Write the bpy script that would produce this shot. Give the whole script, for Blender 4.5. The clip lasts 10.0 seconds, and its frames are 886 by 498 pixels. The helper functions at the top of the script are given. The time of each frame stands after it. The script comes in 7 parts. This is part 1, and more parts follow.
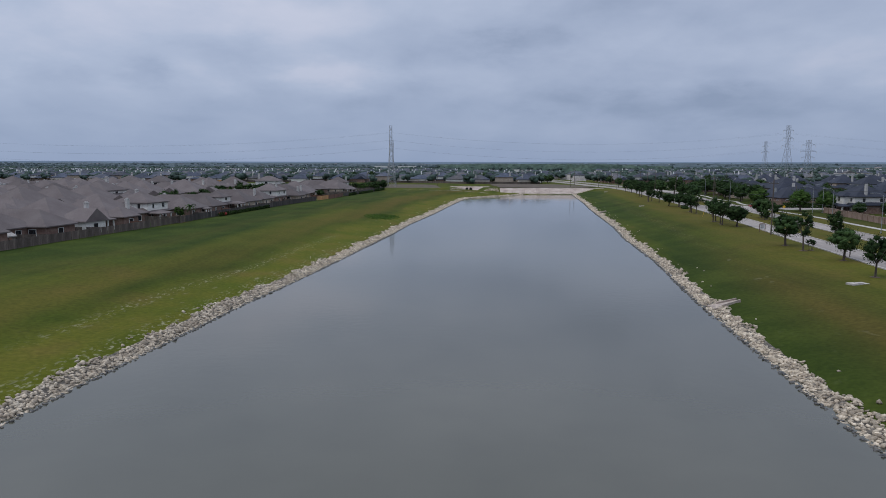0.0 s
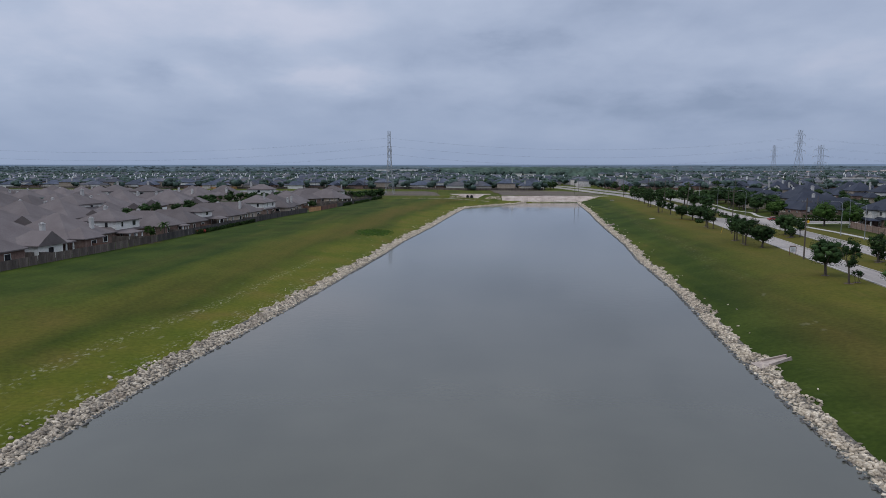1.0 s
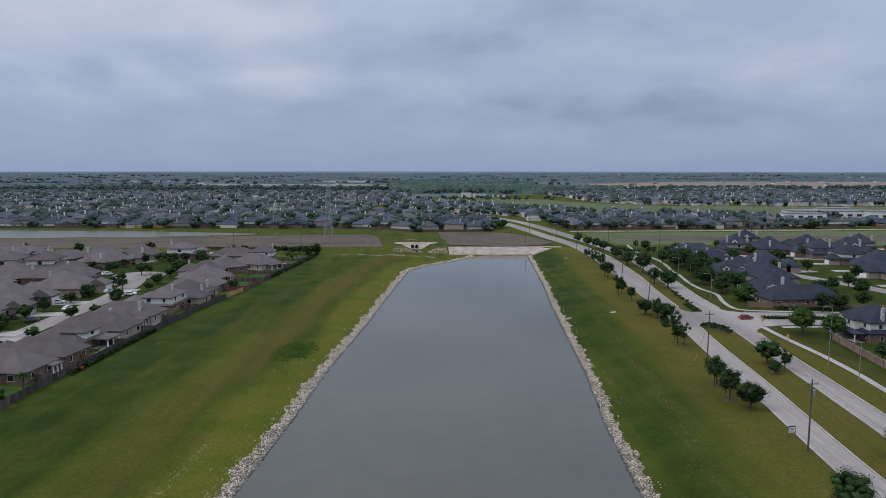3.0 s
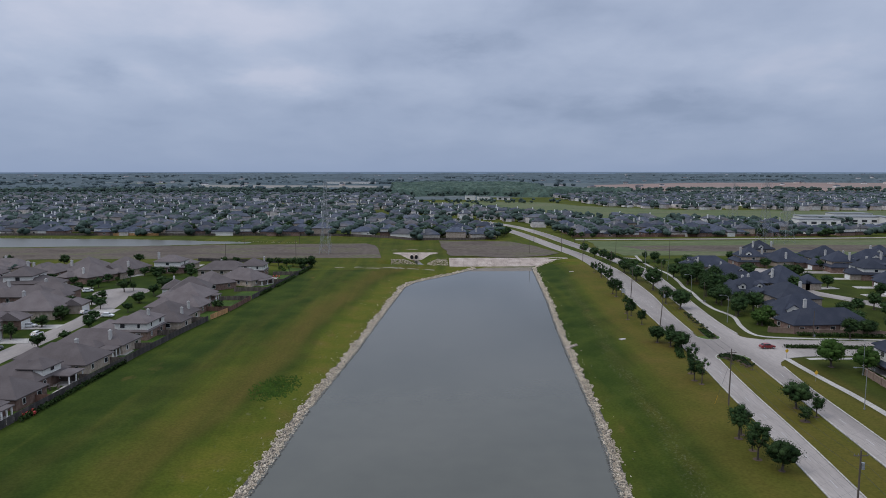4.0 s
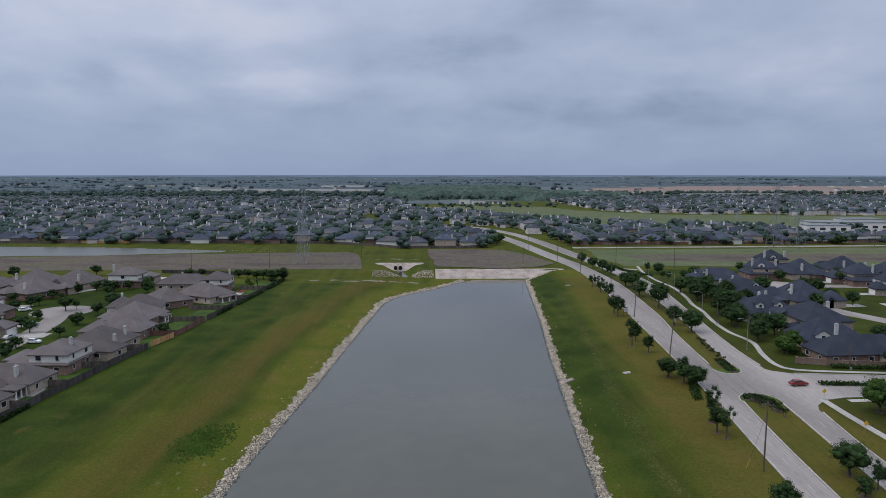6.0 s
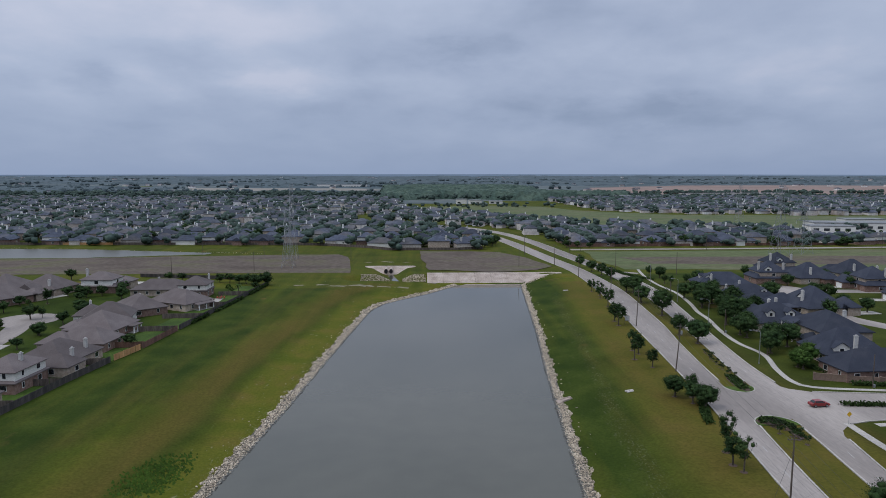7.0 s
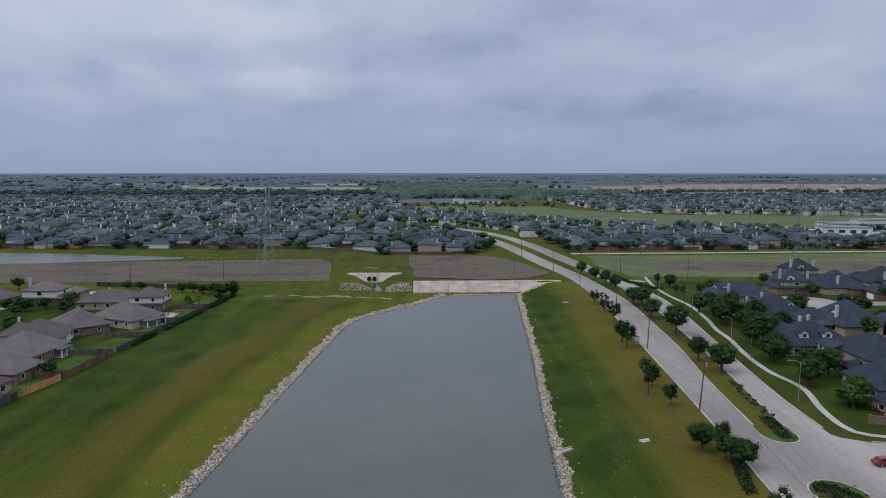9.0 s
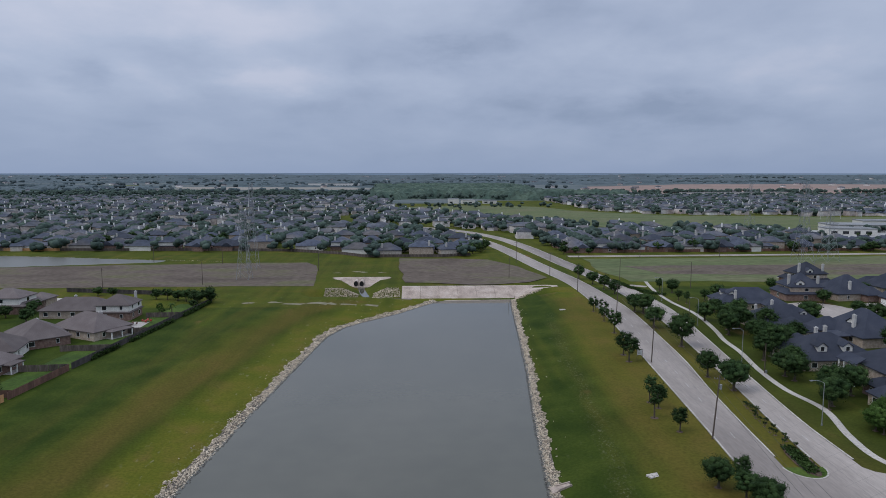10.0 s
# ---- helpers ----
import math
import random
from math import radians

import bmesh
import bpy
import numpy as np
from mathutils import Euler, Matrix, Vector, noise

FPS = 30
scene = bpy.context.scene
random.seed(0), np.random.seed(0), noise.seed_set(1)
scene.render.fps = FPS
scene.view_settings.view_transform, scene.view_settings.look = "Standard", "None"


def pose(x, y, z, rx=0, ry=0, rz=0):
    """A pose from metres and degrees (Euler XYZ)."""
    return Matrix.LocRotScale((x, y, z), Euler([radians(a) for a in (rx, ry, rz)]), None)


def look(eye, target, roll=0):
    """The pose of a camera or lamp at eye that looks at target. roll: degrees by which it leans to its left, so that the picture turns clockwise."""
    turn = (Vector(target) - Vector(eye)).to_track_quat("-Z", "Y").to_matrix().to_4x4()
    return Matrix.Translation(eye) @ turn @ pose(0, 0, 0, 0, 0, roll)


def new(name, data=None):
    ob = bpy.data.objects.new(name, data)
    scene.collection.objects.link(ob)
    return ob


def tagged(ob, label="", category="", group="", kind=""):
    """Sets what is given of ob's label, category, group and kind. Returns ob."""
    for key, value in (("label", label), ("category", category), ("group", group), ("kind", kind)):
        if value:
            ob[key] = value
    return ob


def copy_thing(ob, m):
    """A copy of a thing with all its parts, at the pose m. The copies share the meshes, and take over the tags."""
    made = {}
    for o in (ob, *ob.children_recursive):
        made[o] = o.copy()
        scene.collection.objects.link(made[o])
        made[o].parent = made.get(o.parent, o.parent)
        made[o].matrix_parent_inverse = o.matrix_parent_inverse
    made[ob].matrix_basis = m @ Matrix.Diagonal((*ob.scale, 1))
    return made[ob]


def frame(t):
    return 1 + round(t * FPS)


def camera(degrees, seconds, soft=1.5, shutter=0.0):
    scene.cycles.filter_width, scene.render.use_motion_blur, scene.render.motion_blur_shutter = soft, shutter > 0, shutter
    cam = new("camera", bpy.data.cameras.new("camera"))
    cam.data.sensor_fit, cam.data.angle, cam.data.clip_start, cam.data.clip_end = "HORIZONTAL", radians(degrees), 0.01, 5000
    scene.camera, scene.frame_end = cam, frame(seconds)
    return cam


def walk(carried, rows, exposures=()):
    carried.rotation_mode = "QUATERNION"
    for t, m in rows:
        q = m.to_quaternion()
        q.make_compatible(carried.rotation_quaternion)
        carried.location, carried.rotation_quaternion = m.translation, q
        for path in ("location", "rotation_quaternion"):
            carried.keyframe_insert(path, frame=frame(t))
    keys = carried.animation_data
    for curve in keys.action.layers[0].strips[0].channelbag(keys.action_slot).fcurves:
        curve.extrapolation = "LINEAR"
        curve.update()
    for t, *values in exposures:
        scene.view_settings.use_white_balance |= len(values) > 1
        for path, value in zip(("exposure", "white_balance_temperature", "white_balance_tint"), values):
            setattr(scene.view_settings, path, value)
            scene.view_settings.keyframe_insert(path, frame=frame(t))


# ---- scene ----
cam = camera(65.5, 10.0, soft=0.9)
# seconds, eye, target, roll
PATH = [
    (0, (-5.38, 25.36, 20.17), (-8.76, 124.53, 7.98), 0.08),
    (0.5, (-4.84, 32.85, 20.15), (-8.23, 132.03, 8.06), -0.01),
    (0.9, (-4.32, 40.88, 22.62), (-8.05, 140.05, 10.53), -0.03),
    (1, (-4.19, 42.88, 23.23), (-7.94, 142.08, 11.38), -0.03),
    (1.1, (-4.14, 44.66, 24.36), (-4.4, 143.92, 12.46), -0.02),
    (1.2, (-4.09, 46.43, 25.49), (-1.78, 145.69, 13.71), -0.01),
    (1.3, (-4.04, 48.21, 26.62), (-1.58, 147.46, 14.87), -0.00),
    (1.4, (-3.99, 49.98, 27.75), (-1.41, 149.23, 15.91), 0.01),
    (1.5, (-3.94, 51.76, 28.87), (-1.13, 151.02, 17.24), 0.02),
    (2, (-2.99, 60.57, 36.42), (0.47, 159.84, 24.89), 0.01),
    (2.5, (-1.53, 69.3, 44.48), (2.07, 168.57, 33.04), -0.01),
    (3, (-0.51, 77.89, 52.47), (2.89, 177.16, 40.97), 0.03),
    (3.2, (0.1, 81.4, 54.9), (3.54, 180.67, 43.40), 0.00),
    (4.3, (4.36, 100.61, 57.64), (6.57, 199.91, 46.06), 0.00),
    (4.5, (5.12, 103.82, 57.69), (7.2, 203.14, 46.17), 0.00),
    (5, (7.0, 111.88, 57.78), (9.26, 211.22, 46.50), 0.00),
    (5.5, (8.87, 119.98, 57.84), (11.56, 219.32, 46.73), 0.00),
    (7, (14.35, 144.48, 57.87), (17.55, 243.8, 46.64), 0.00),
    (7.5, (16.15, 152.72, 57.82), (19.64, 252.02, 46.51), 0.00),
    (8, (17.92, 161.0, 57.75), (21.46, 260.29, 46.37), 0.00),
    (8.5, (19.67, 169.31, 57.66), (22.87, 268.59, 46.10), 0.00),
    (9, (21.41, 177.66, 57.54), (24.58, 276.96, 46.13), 0.00),
    (9.5, (23.13, 186.04, 57.39), (26.78, 285.34, 46.17), 0.00),
    (10, (24.83, 194.46, 57.21), (28.48, 293.74, 45.80), 0.00),
]
walk(cam, [(t, look(eye, target, roll)) for t, eye, target, roll in PATH], exposures=[(0.0, 0.0), (10.0, 0.0)])

# ---- world and sun: an overcast afternoon ----
world = bpy.data.worlds.new("overcast_sky")
scene.world = world
world.use_nodes = True
wt = world.node_tree
wt.nodes.clear()


def wnode(kind, **props):
    n = wt.nodes.new(kind)
    for k, v in props.items():
        if k in n.inputs:
            n.inputs[k].default_value = v
    return n


def wmath(op, a, b=None):
    n = wt.nodes.new("ShaderNodeMath")
    n.operation = op
    for i, v in enumerate((a, b)):
        if v is None:
            continue
        if isinstance(v, (int, float)):
            n.inputs[i].default_value = v
        else:
            wt.links.new(v, n.inputs[i])
    return n.outputs[0]


def wmix(fac, a, b):
    n = wt.nodes.new("ShaderNodeMix")
    n.data_type = "RGBA"
    for sock, v in ((n.inputs[0], fac), (n.inputs[6], a), (n.inputs[7], b)):
        if isinstance(v, (int, float)):
            sock.default_value = v
        elif isinstance(v, tuple):
            sock.default_value = (*v, 1)
        else:
            wt.links.new(v, sock)
    return n.outputs[2]


def wramp(fac, stops):
    n = wt.nodes.new("ShaderNodeValToRGB")
    els = n.color_ramp.elements
    while len(els) < len(stops):
        els.new(0.5)
    for e, (p, c) in zip(els, stops):
        e.position, e.color = p, (*c, 1)
    wt.links.new(fac, n.inputs[0])
    return n.outputs[0]


wco = wt.nodes.new("ShaderNodeTexCoord")
sep = wt.nodes.new("ShaderNodeSeparateXYZ")
wt.links.new(wco.outputs["Generated"], sep.inputs[0])
up = wmath("MAXIMUM", sep.outputs[2], 0.0)
den = wmath("ADD", up, 0.26)
cloud_uv = wt.nodes.new("ShaderNodeCombineXYZ")
wt.links.new(wmath("DIVIDE", sep.outputs[0], den), cloud_uv.inputs[0])
wt.links.new(wmath("MULTIPLY", wmath("DIVIDE", sep.outputs[1], den), 0.78), cloud_uv.inputs[1])
cloud_uv.inputs[2].default_value = 3.7
big = wnode("ShaderNodeTexNoise", Scale=0.62, Detail=4.0, Roughness=0.5, Distortion=0.1)
small = wnode("ShaderNodeTexNoise", Scale=3.0, Detail=7.0, Roughness=0.52, Distortion=0.15)
for n in (big, small):
    wt.links.new(cloud_uv.outputs[0], n.inputs["Vector"])
# broad banks and gaps of the cloud deck ahead: across, up, width, height, weight (all as slopes of the view)
BANKS = [(-0.19, 0.131, 0.15, 0.020, 0.085), (-0.40, 0.205, 0.30, 0.035, 0.05), (0.53, 0.165, 0.10, 0.040, 0.05), (0.30, 0.155, 0.09, 0.030, 0.04), (-0.02, 0.225, 0.18, 0.03, 0.03),
         (0.085, 0.165, 0.06, 0.026, -0.06), (0.33, 0.082, 0.28, 0.026, -0.085), (-0.47, 0.128, 0.045, 0.017, -0.06), (-0.33, 0.165, 0.08, 0.016, -0.035), (-0.62, 0.13, 0.07, 0.022, -0.05), (-0.40, 0.07, 0.30, 0.03, -0.03), (0.20, 0.225, 0.16, 0.03, -0.04)]
ahead = wmath("MAXIMUM", sep.outputs[1], 0.05)
slope = wt.nodes.new("ShaderNodeCombineXYZ")
wt.links.new(wmath("DIVIDE", sep.outputs[0], ahead), slope.inputs[0])
wt.links.new(wmath("DIVIDE", sep.outputs[2], ahead), slope.inputs[1])
ragged = wnode("ShaderNodeTexNoise", Scale=7.0, Detail=5.0, Roughness=0.6)
stretch_map = wt.nodes.new("ShaderNodeMapping")
stretch_map.inputs["Scale"].default_value = (1.0, 3.0, 1.0)
wt.links.new(slope.outputs[0], stretch_map.inputs["Vector"])
wt.links.new(stretch_map.outputs[0], ragged.inputs["Vector"])
torn = wt.nodes.new("ShaderNodeSeparateColor")
wt.links.new(ragged.outputs["Color"], torn.inputs[0])
slope_parts = wt.nodes.new("ShaderNodeSeparateXYZ")
wt.links.new(slope.outputs[0], slope_parts.inputs[0])
across = wmath("ADD", slope_parts.outputs[0], wmath("MULTIPLY", wmath("SUBTRACT", torn.outputs[0], 0.5), 0.30))
upward = wmath("ADD", slope_parts.outputs[1], wmath("MULTIPLY", wmath("SUBTRACT", torn.outputs[1], 0.5), 0.08))
shape = wmath("ADD", wmath("MULTIPLY", big.outputs[0], 0.36), wmath("ADD", wmath("MULTIPLY", small.outputs[0], 0.29), 0.175))
for bx, by, bw, bh, weight in BANKS:
    du = wmath("DIVIDE", wmath("SUBTRACT", across, bx), bw)
    dv = wmath("DIVIDE", wmath("SUBTRACT", upward, by), bh)
    r2 = wmath("ADD", wmath("MULTIPLY", du, du), wmath("MULTIPLY", dv, dv))
    shape = wmath("ADD", shape, wmath("MULTIPLY", wmath("EXPONENT", wmath("MULTIPLY", r2, -1.0)), 1.3 * weight))
clouds = wramp(shape, [(0.35, (0.265, 0.33, 0.47)), (0.44, (0.355, 0.425, 0.58)), (0.53, (0.425, 0.495, 0.65)), (0.62, (0.53, 0.575, 0.715))])
# soft band above the horizon, brighter overhead
low = wramp(up, [(0.0, (0.82, 0.82, 0.82)), (0.035, (0.55, 0.55, 0.55)), (0.10, (0.12, 0.12, 0.12)), (0.2, (0.0, 0.0, 0.0))])
veiled = wmix(low, clouds, (0.285, 0.365, 0.53))
overhead = wramp(up, [(0.0, (0.95, 0.96, 0.98)), (0.22, (1.06, 1.05, 1.04)), (0.5, (2.0, 1.95, 1.85)), (1.0, (3.0, 2.9, 2.7))])
mul = wt.nodes.new("ShaderNodeMix")
mul.data_type, mul.blend_type = "RGBA", "MULTIPLY"
mul.inputs[0].default_value = 1.0
# the veiled sun stands to the west, so that side of the sky is lighter
side = wramp(wmath("ADD", wmath("MULTIPLY", sep.outputs[0], 0.5), 0.5), [(0.0, (1.12, 1.12, 1.1)), (0.25, (1.03, 1.03, 1.03)), (0.75, (0.98, 0.98, 0.985)), (1.0, (0.94, 0.94, 0.95))])
mul2 = wt.nodes.new("ShaderNodeMix")
mul2.data_type, mul2.blend_type = "RGBA", "MULTIPLY"
mul2.inputs[0].default_value = 1.0
wt.links.new(veiled, mul2.inputs[6])
wt.links.new(side, mul2.inputs[7])
wt.links.new(mul2.outputs[2], mul.inputs[6])
wt.links.new(overhead, mul.inputs[7])
SUN_UP, SUN_TURN = 55.0, 250.0
sky = wt.nodes.new("ShaderNodeTexSky")
sky.sky_type, sky.sun_disc = "NISHITA", False
sky.sun_elevation, sky.sun_rotation = radians(SUN_UP), radians(SUN_TURN)
sky_bg = wt.nodes.new("ShaderNodeBackground")
sky_bg.inputs[1].default_value = 0.05
wt.links.new(sky.outputs[0], sky_bg.inputs[0])
cloud_bg = wt.nodes.new("ShaderNodeBackground")
cloud_bg.inputs[1].default_value = 1.0
wt.links.new(mul.outputs[2], cloud_bg.inputs[0])
both = wt.nodes.new("ShaderNodeMixShader")
both.inputs[0].default_value = 0.92
wt.links.new(sky_bg.outputs[0], both.inputs[1])
wt.links.new(cloud_bg.outputs[0], both.inputs[2])
wout = wt.nodes.new("ShaderNodeOutputWorld")
wt.links.new(both.outputs[0], wout.inputs[0])

sun_data = bpy.data.lights.new("sun", "SUN")
sun_data.energy, sun_data.angle, sun_data.color = 1.1, radians(25), (1.0, 0.96, 0.9)
sun = new("sun", sun_data)
sun.matrix_world = look((0, 0, 300), (180, 60, 300 - 271), 0)

# ---- materials ----
def surface(name, cols, scale=1.0, rough=0.8, bump=0.0, fine=9.0, coord="Object", stretch=(1, 1, 1), metal=0.0, vary=0.0, island=0.0, spec=0.5, grain=0.25):
    """A surface whose colour wanders between cols at one size and is grained at a finer one. vary: from object to object; island: from piece to piece."""
    m = bpy.data.materials.new(name)
    m.use_nodes = True
    nt = m.node_tree
    bsdf = nt.nodes["Principled BSDF"]
    if coord == "Position":
        co = nt.nodes.new("ShaderNodeNewGeometry").outputs["Position"]
    else:
        co = nt.nodes.new("ShaderNodeTexCoord").outputs[coord]
    mp = nt.nodes.new("ShaderNodeMapping")
    mp.inputs["Scale"].default_value = stretch
    nt.links.new(co, mp.inputs["Vector"])
    n1 = nt.nodes.new("ShaderNodeTexNoise")
    n1.inputs["Scale"].default_value, n1.inputs["Detail"].default_value = scale, 4.0
    n2 = nt.nodes.new("ShaderNodeTexNoise")
    n2.inputs["Scale"].default_value, n2.inputs["Detail"].default_value = scale * fine, 3.0
    nt.links.new(mp.outputs[0], n1.inputs["Vector"])
    nt.links.new(mp.outputs[0], n2.inputs["Vector"])
    ramp = nt.nodes.new("ShaderNodeValToRGB")
    els = ramp.color_ramp.elements
    while len(els) < len(cols):
        els.new(0.5)
    for i, (e, c) in enumerate(zip(els, cols)):
        e.position, e.color = 0.32 + 0.36 * i / max(1, len(cols) - 1), (*c, 1)
    nt.links.new(n1.outputs[0], ramp.inputs[0])
    hsv = nt.nodes.new("ShaderNodeHueSaturation")
    nt.links.new(ramp.outputs[0], hsv.inputs["Color"])
    val = nt.nodes.new("ShaderNodeMapRange")
    val.inputs["From Min"].default_value, val.inputs["From Max"].default_value = 0.3, 0.7
    val.inputs["To Min"].default_value, val.inputs["To Max"].default_value = 1 - grain, 1 + grain
    nt.links.new(n2.outputs[0], val.inputs["Value"])
    out = val.outputs[0]
    for amount, source in ((vary, "object"), (island, "island")):
        if amount:
            rnd = nt.nodes.new("ShaderNodeObjectInfo").outputs["Random"] if source == "object" else nt.nodes.new("ShaderNodeNewGeometry").outputs["Random Per Island"]
            r = nt.nodes.new("ShaderNodeMapRange")
            r.inputs["To Min"].default_value, r.inputs["To Max"].default_value = 1 - amount, 1 + amount
            nt.links.new(rnd, r.inputs["Value"])
            mm = nt.nodes.new("ShaderNodeMath")
            mm.operation = "MULTIPLY"
            nt.links.new(out, mm.inputs[0])
            nt.links.new(r.outputs[0], mm.inputs[1])
            out = mm.outputs[0]
    nt.links.new(out, hsv.inputs["Value"])
    nt.links.new(hsv.outputs[0], bsdf.inputs["Base Color"])
    bsdf.inputs["Roughness"].default_value = rough
    bsdf.inputs["Metallic"].default_value = metal
    bsdf.inputs["Specular IOR Level"].default_value = spec
    if bump:
        b = nt.nodes.new("ShaderNodeBump")
        b.inputs["Strength"].default_value, b.inputs["Distance"].default_value = 1.0, bump
        nt.links.new(n2.outputs[0], b.inputs["Height"])
        nt.links.new(b.outputs[0], bsdf.inputs["Normal"])
    return m


def leafy(name, cols, vary=0.25, island=0.25):
    m = surface(name, cols, 0.35, 0.85, 0.0, 6, "Position", vary=vary, island=island, spec=0.06)
    m.node_tree.nodes["Principled BSDF"].inputs["Subsurface Weight"].default_value = 0.0
    return m


roof_brown = surface("brown_shingle", [(0.090, 0.074, 0.072), (0.103, 0.086, 0.084), (0.116, 0.098, 0.095)], 0.25, 0.9, 0.012, 26, vary=0.2, spec=0.2, grain=0.16)
roof_slate = surface("slate_shingle", [(0.020, 0.024, 0.036), (0.026, 0.030, 0.044), (0.034, 0.037, 0.050)], 0.25, 0.9, 0.012, 26, vary=0.22, spec=0.25, grain=0.18)
roof_far = surface("grey_shingle", [(0.036, 0.043, 0.060), (0.060, 0.066, 0.082), (0.110, 0.102, 0.100)], 0.045, 0.9, 0.0, 9, "Position", vary=0.0, island=0.3, spec=0.25)
roof_mid = surface("blue_grey_shingle", [(0.031, 0.038, 0.056), (0.048, 0.055, 0.076), (0.085, 0.080, 0.082)], 0.045, 0.9, 0.0, 9, "Position", vary=0.35, spec=0.25)
brick_red = surface("red_brick", [(0.125, 0.075, 0.060), (0.168, 0.108, 0.088), (0.215, 0.150, 0.125)], 1.2, 0.9, 0.01, 12, vary=0.18, spec=0.2)
brick_tan = surface("tan_brick", [(0.24, 0.19, 0.15), (0.31, 0.25, 0.20), (0.36, 0.31, 0.26)], 1.2, 0.9, 0.01, 12, vary=0.15, spec=0.2)
brick_pale = surface("pale_brick", [(0.34, 0.29, 0.25), (0.44, 0.39, 0.345), (0.50, 0.455, 0.41)], 1.2, 0.9, 0.01, 12, vary=0.2, spec=0.2)
siding = surface("pale_siding", [(0.50, 0.48, 0.44), (0.58, 0.56, 0.52)], 0.6, 0.7, 0.006, 8, stretch=(0.4, 0.4, 6), vary=0.1)
wall_far = surface("mixed_wall", [(0.30, 0.24, 0.215), (0.45, 0.41, 0.39), (0.60, 0.59, 0.58)], 0.05, 0.9, 0.0, 9, "Position", vary=0.3, island=0.3)
trim_white = surface("white_trim", [(0.66, 0.65, 0.62), (0.74, 0.73, 0.7)], 2.0, 0.55, 0.0)
glass = surface("window_glass", [(0.012, 0.014, 0.017), (0.02, 0.023, 0.027)], 0.5, 0.08, 0.0, spec=0.6)
door_paint = surface("door_paint", [(0.10, 0.05, 0.03), (0.14, 0.08, 0.05)], 2.0, 0.5)
chimney_pale = surface("chimney_siding", [(0.33, 0.315, 0.30), (0.42, 0.405, 0.385)], 1.0, 0.8, vary=0.1)
concrete = surface("concrete", [(0.255, 0.235, 0.215), (0.32, 0.295, 0.268), (0.37, 0.34, 0.308)], 0.12, 0.9, 0.01, 18, "Position", spec=0.3)
weir_concrete = surface("weathered_concrete", [(0.215, 0.168, 0.138), (0.295, 0.238, 0.20), (0.355, 0.295, 0.252)], 0.22, 0.9, 0.02, 9, "Position", vary=0.08)
road_concrete = surface("road_concrete", [(0.170, 0.147, 0.133), (0.225, 0.196, 0.177), (0.285, 0.25, 0.225)], 0.05, 0.88, 0.006, 40, "Position", stretch=(1.6, 0.22, 1), spec=0.3, grain=0.12)
joint_dark = surface("sealed_joint", [(0.13, 0.118, 0.108), (0.175, 0.16, 0.148)], 1.0, 0.9)
lane_paint = surface("worn_lane_paint", [(0.27, 0.255, 0.24), (0.38, 0.365, 0.345)], 1.5, 0.85, grain=0.3)
paint_white = surface("road_paint", [(0.5, 0.5, 0.48), (0.62, 0.62, 0.6)], 1.5, 0.8, grain=0.3)
mulch = surface("mulch", [(0.05, 0.03, 0.022), (0.085, 0.05, 0.035)], 1.0, 0.95, 0.03, 10, "Position")
rock_pale = surface("pale_limestone", [(0.275, 0.22, 0.163), (0.415, 0.343, 0.256), (0.54, 0.46, 0.357)], 0.8, 0.9, 0.03, 8, "Position", vary=0.3, island=0.4)
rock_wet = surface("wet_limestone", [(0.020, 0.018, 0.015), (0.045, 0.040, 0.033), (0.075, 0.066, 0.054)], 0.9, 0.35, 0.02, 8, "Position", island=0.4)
wood_old = surface("weathered_boards", [(0.055, 0.042, 0.035), (0.085, 0.066, 0.055), (0.12, 0.097, 0.082)], 0.7, 0.9, 0.01, 12, stretch=(3, 3, 0.4), vary=0.25)
wood_dark = surface("dark_boards", [(0.030, 0.026, 0.024), (0.045, 0.039, 0.036), (0.065, 0.056, 0.050)], 0.7, 0.9, 0.01, 12, stretch=(3, 3, 0.4), vary=0.3)
wood_new = surface("fresh_cedar", [(0.36, 0.19, 0.075), (0.47, 0.26, 0.115)], 0.8, 0.8, 0.008, 12, stretch=(3, 3, 0.4), vary=0.15)
wood_red = surface("stained_boards", [(0.10, 0.05, 0.035), (0.15, 0.078, 0.055)], 0.8, 0.85, 0.008, 12, stretch=(3, 3, 0.4), vary=0.25)
pole_wood = surface("pole_wood", [(0.06, 0.045, 0.035), (0.095, 0.075, 0.06)], 1.0, 0.9, 0.01, 12, stretch=(4, 4, 0.3))
steel = surface("galvanised_steel", [(0.19, 0.20, 0.21), (0.27, 0.28, 0.29)], 0.4, 0.55, metal=0.35)
wire_dark = surface("wire", [(0.03, 0.03, 0.032), (0.045, 0.045, 0.048)], 1.0, 0.6)
bark = surface("bark", [(0.045, 0.034, 0.026), (0.085, 0.066, 0.05)], 2.0, 0.95, 0.02, 8)
leaf_oak = leafy("oak_leaves", [(0.013, 0.026, 0.010), (0.024, 0.044, 0.015), (0.038, 0.062, 0.021)])
leaf_light = leafy("bright_leaves", [(0.020, 0.042, 0.010), (0.033, 0.062, 0.014), (0.048, 0.082, 0.020)])
leaf_red = leafy("reddish_leaves", [(0.10, 0.03, 0.02), (0.17, 0.05, 0.03)])
# leaf_far and canopy_mid: distance haze mixed into the greens as extra blue
leaf_far = leafy("hazed_wood_leaves", [(0.031, 0.047, 0.041), (0.043, 0.063, 0.053), (0.058, 0.080, 0.065)], vary=0.0, island=0.3)
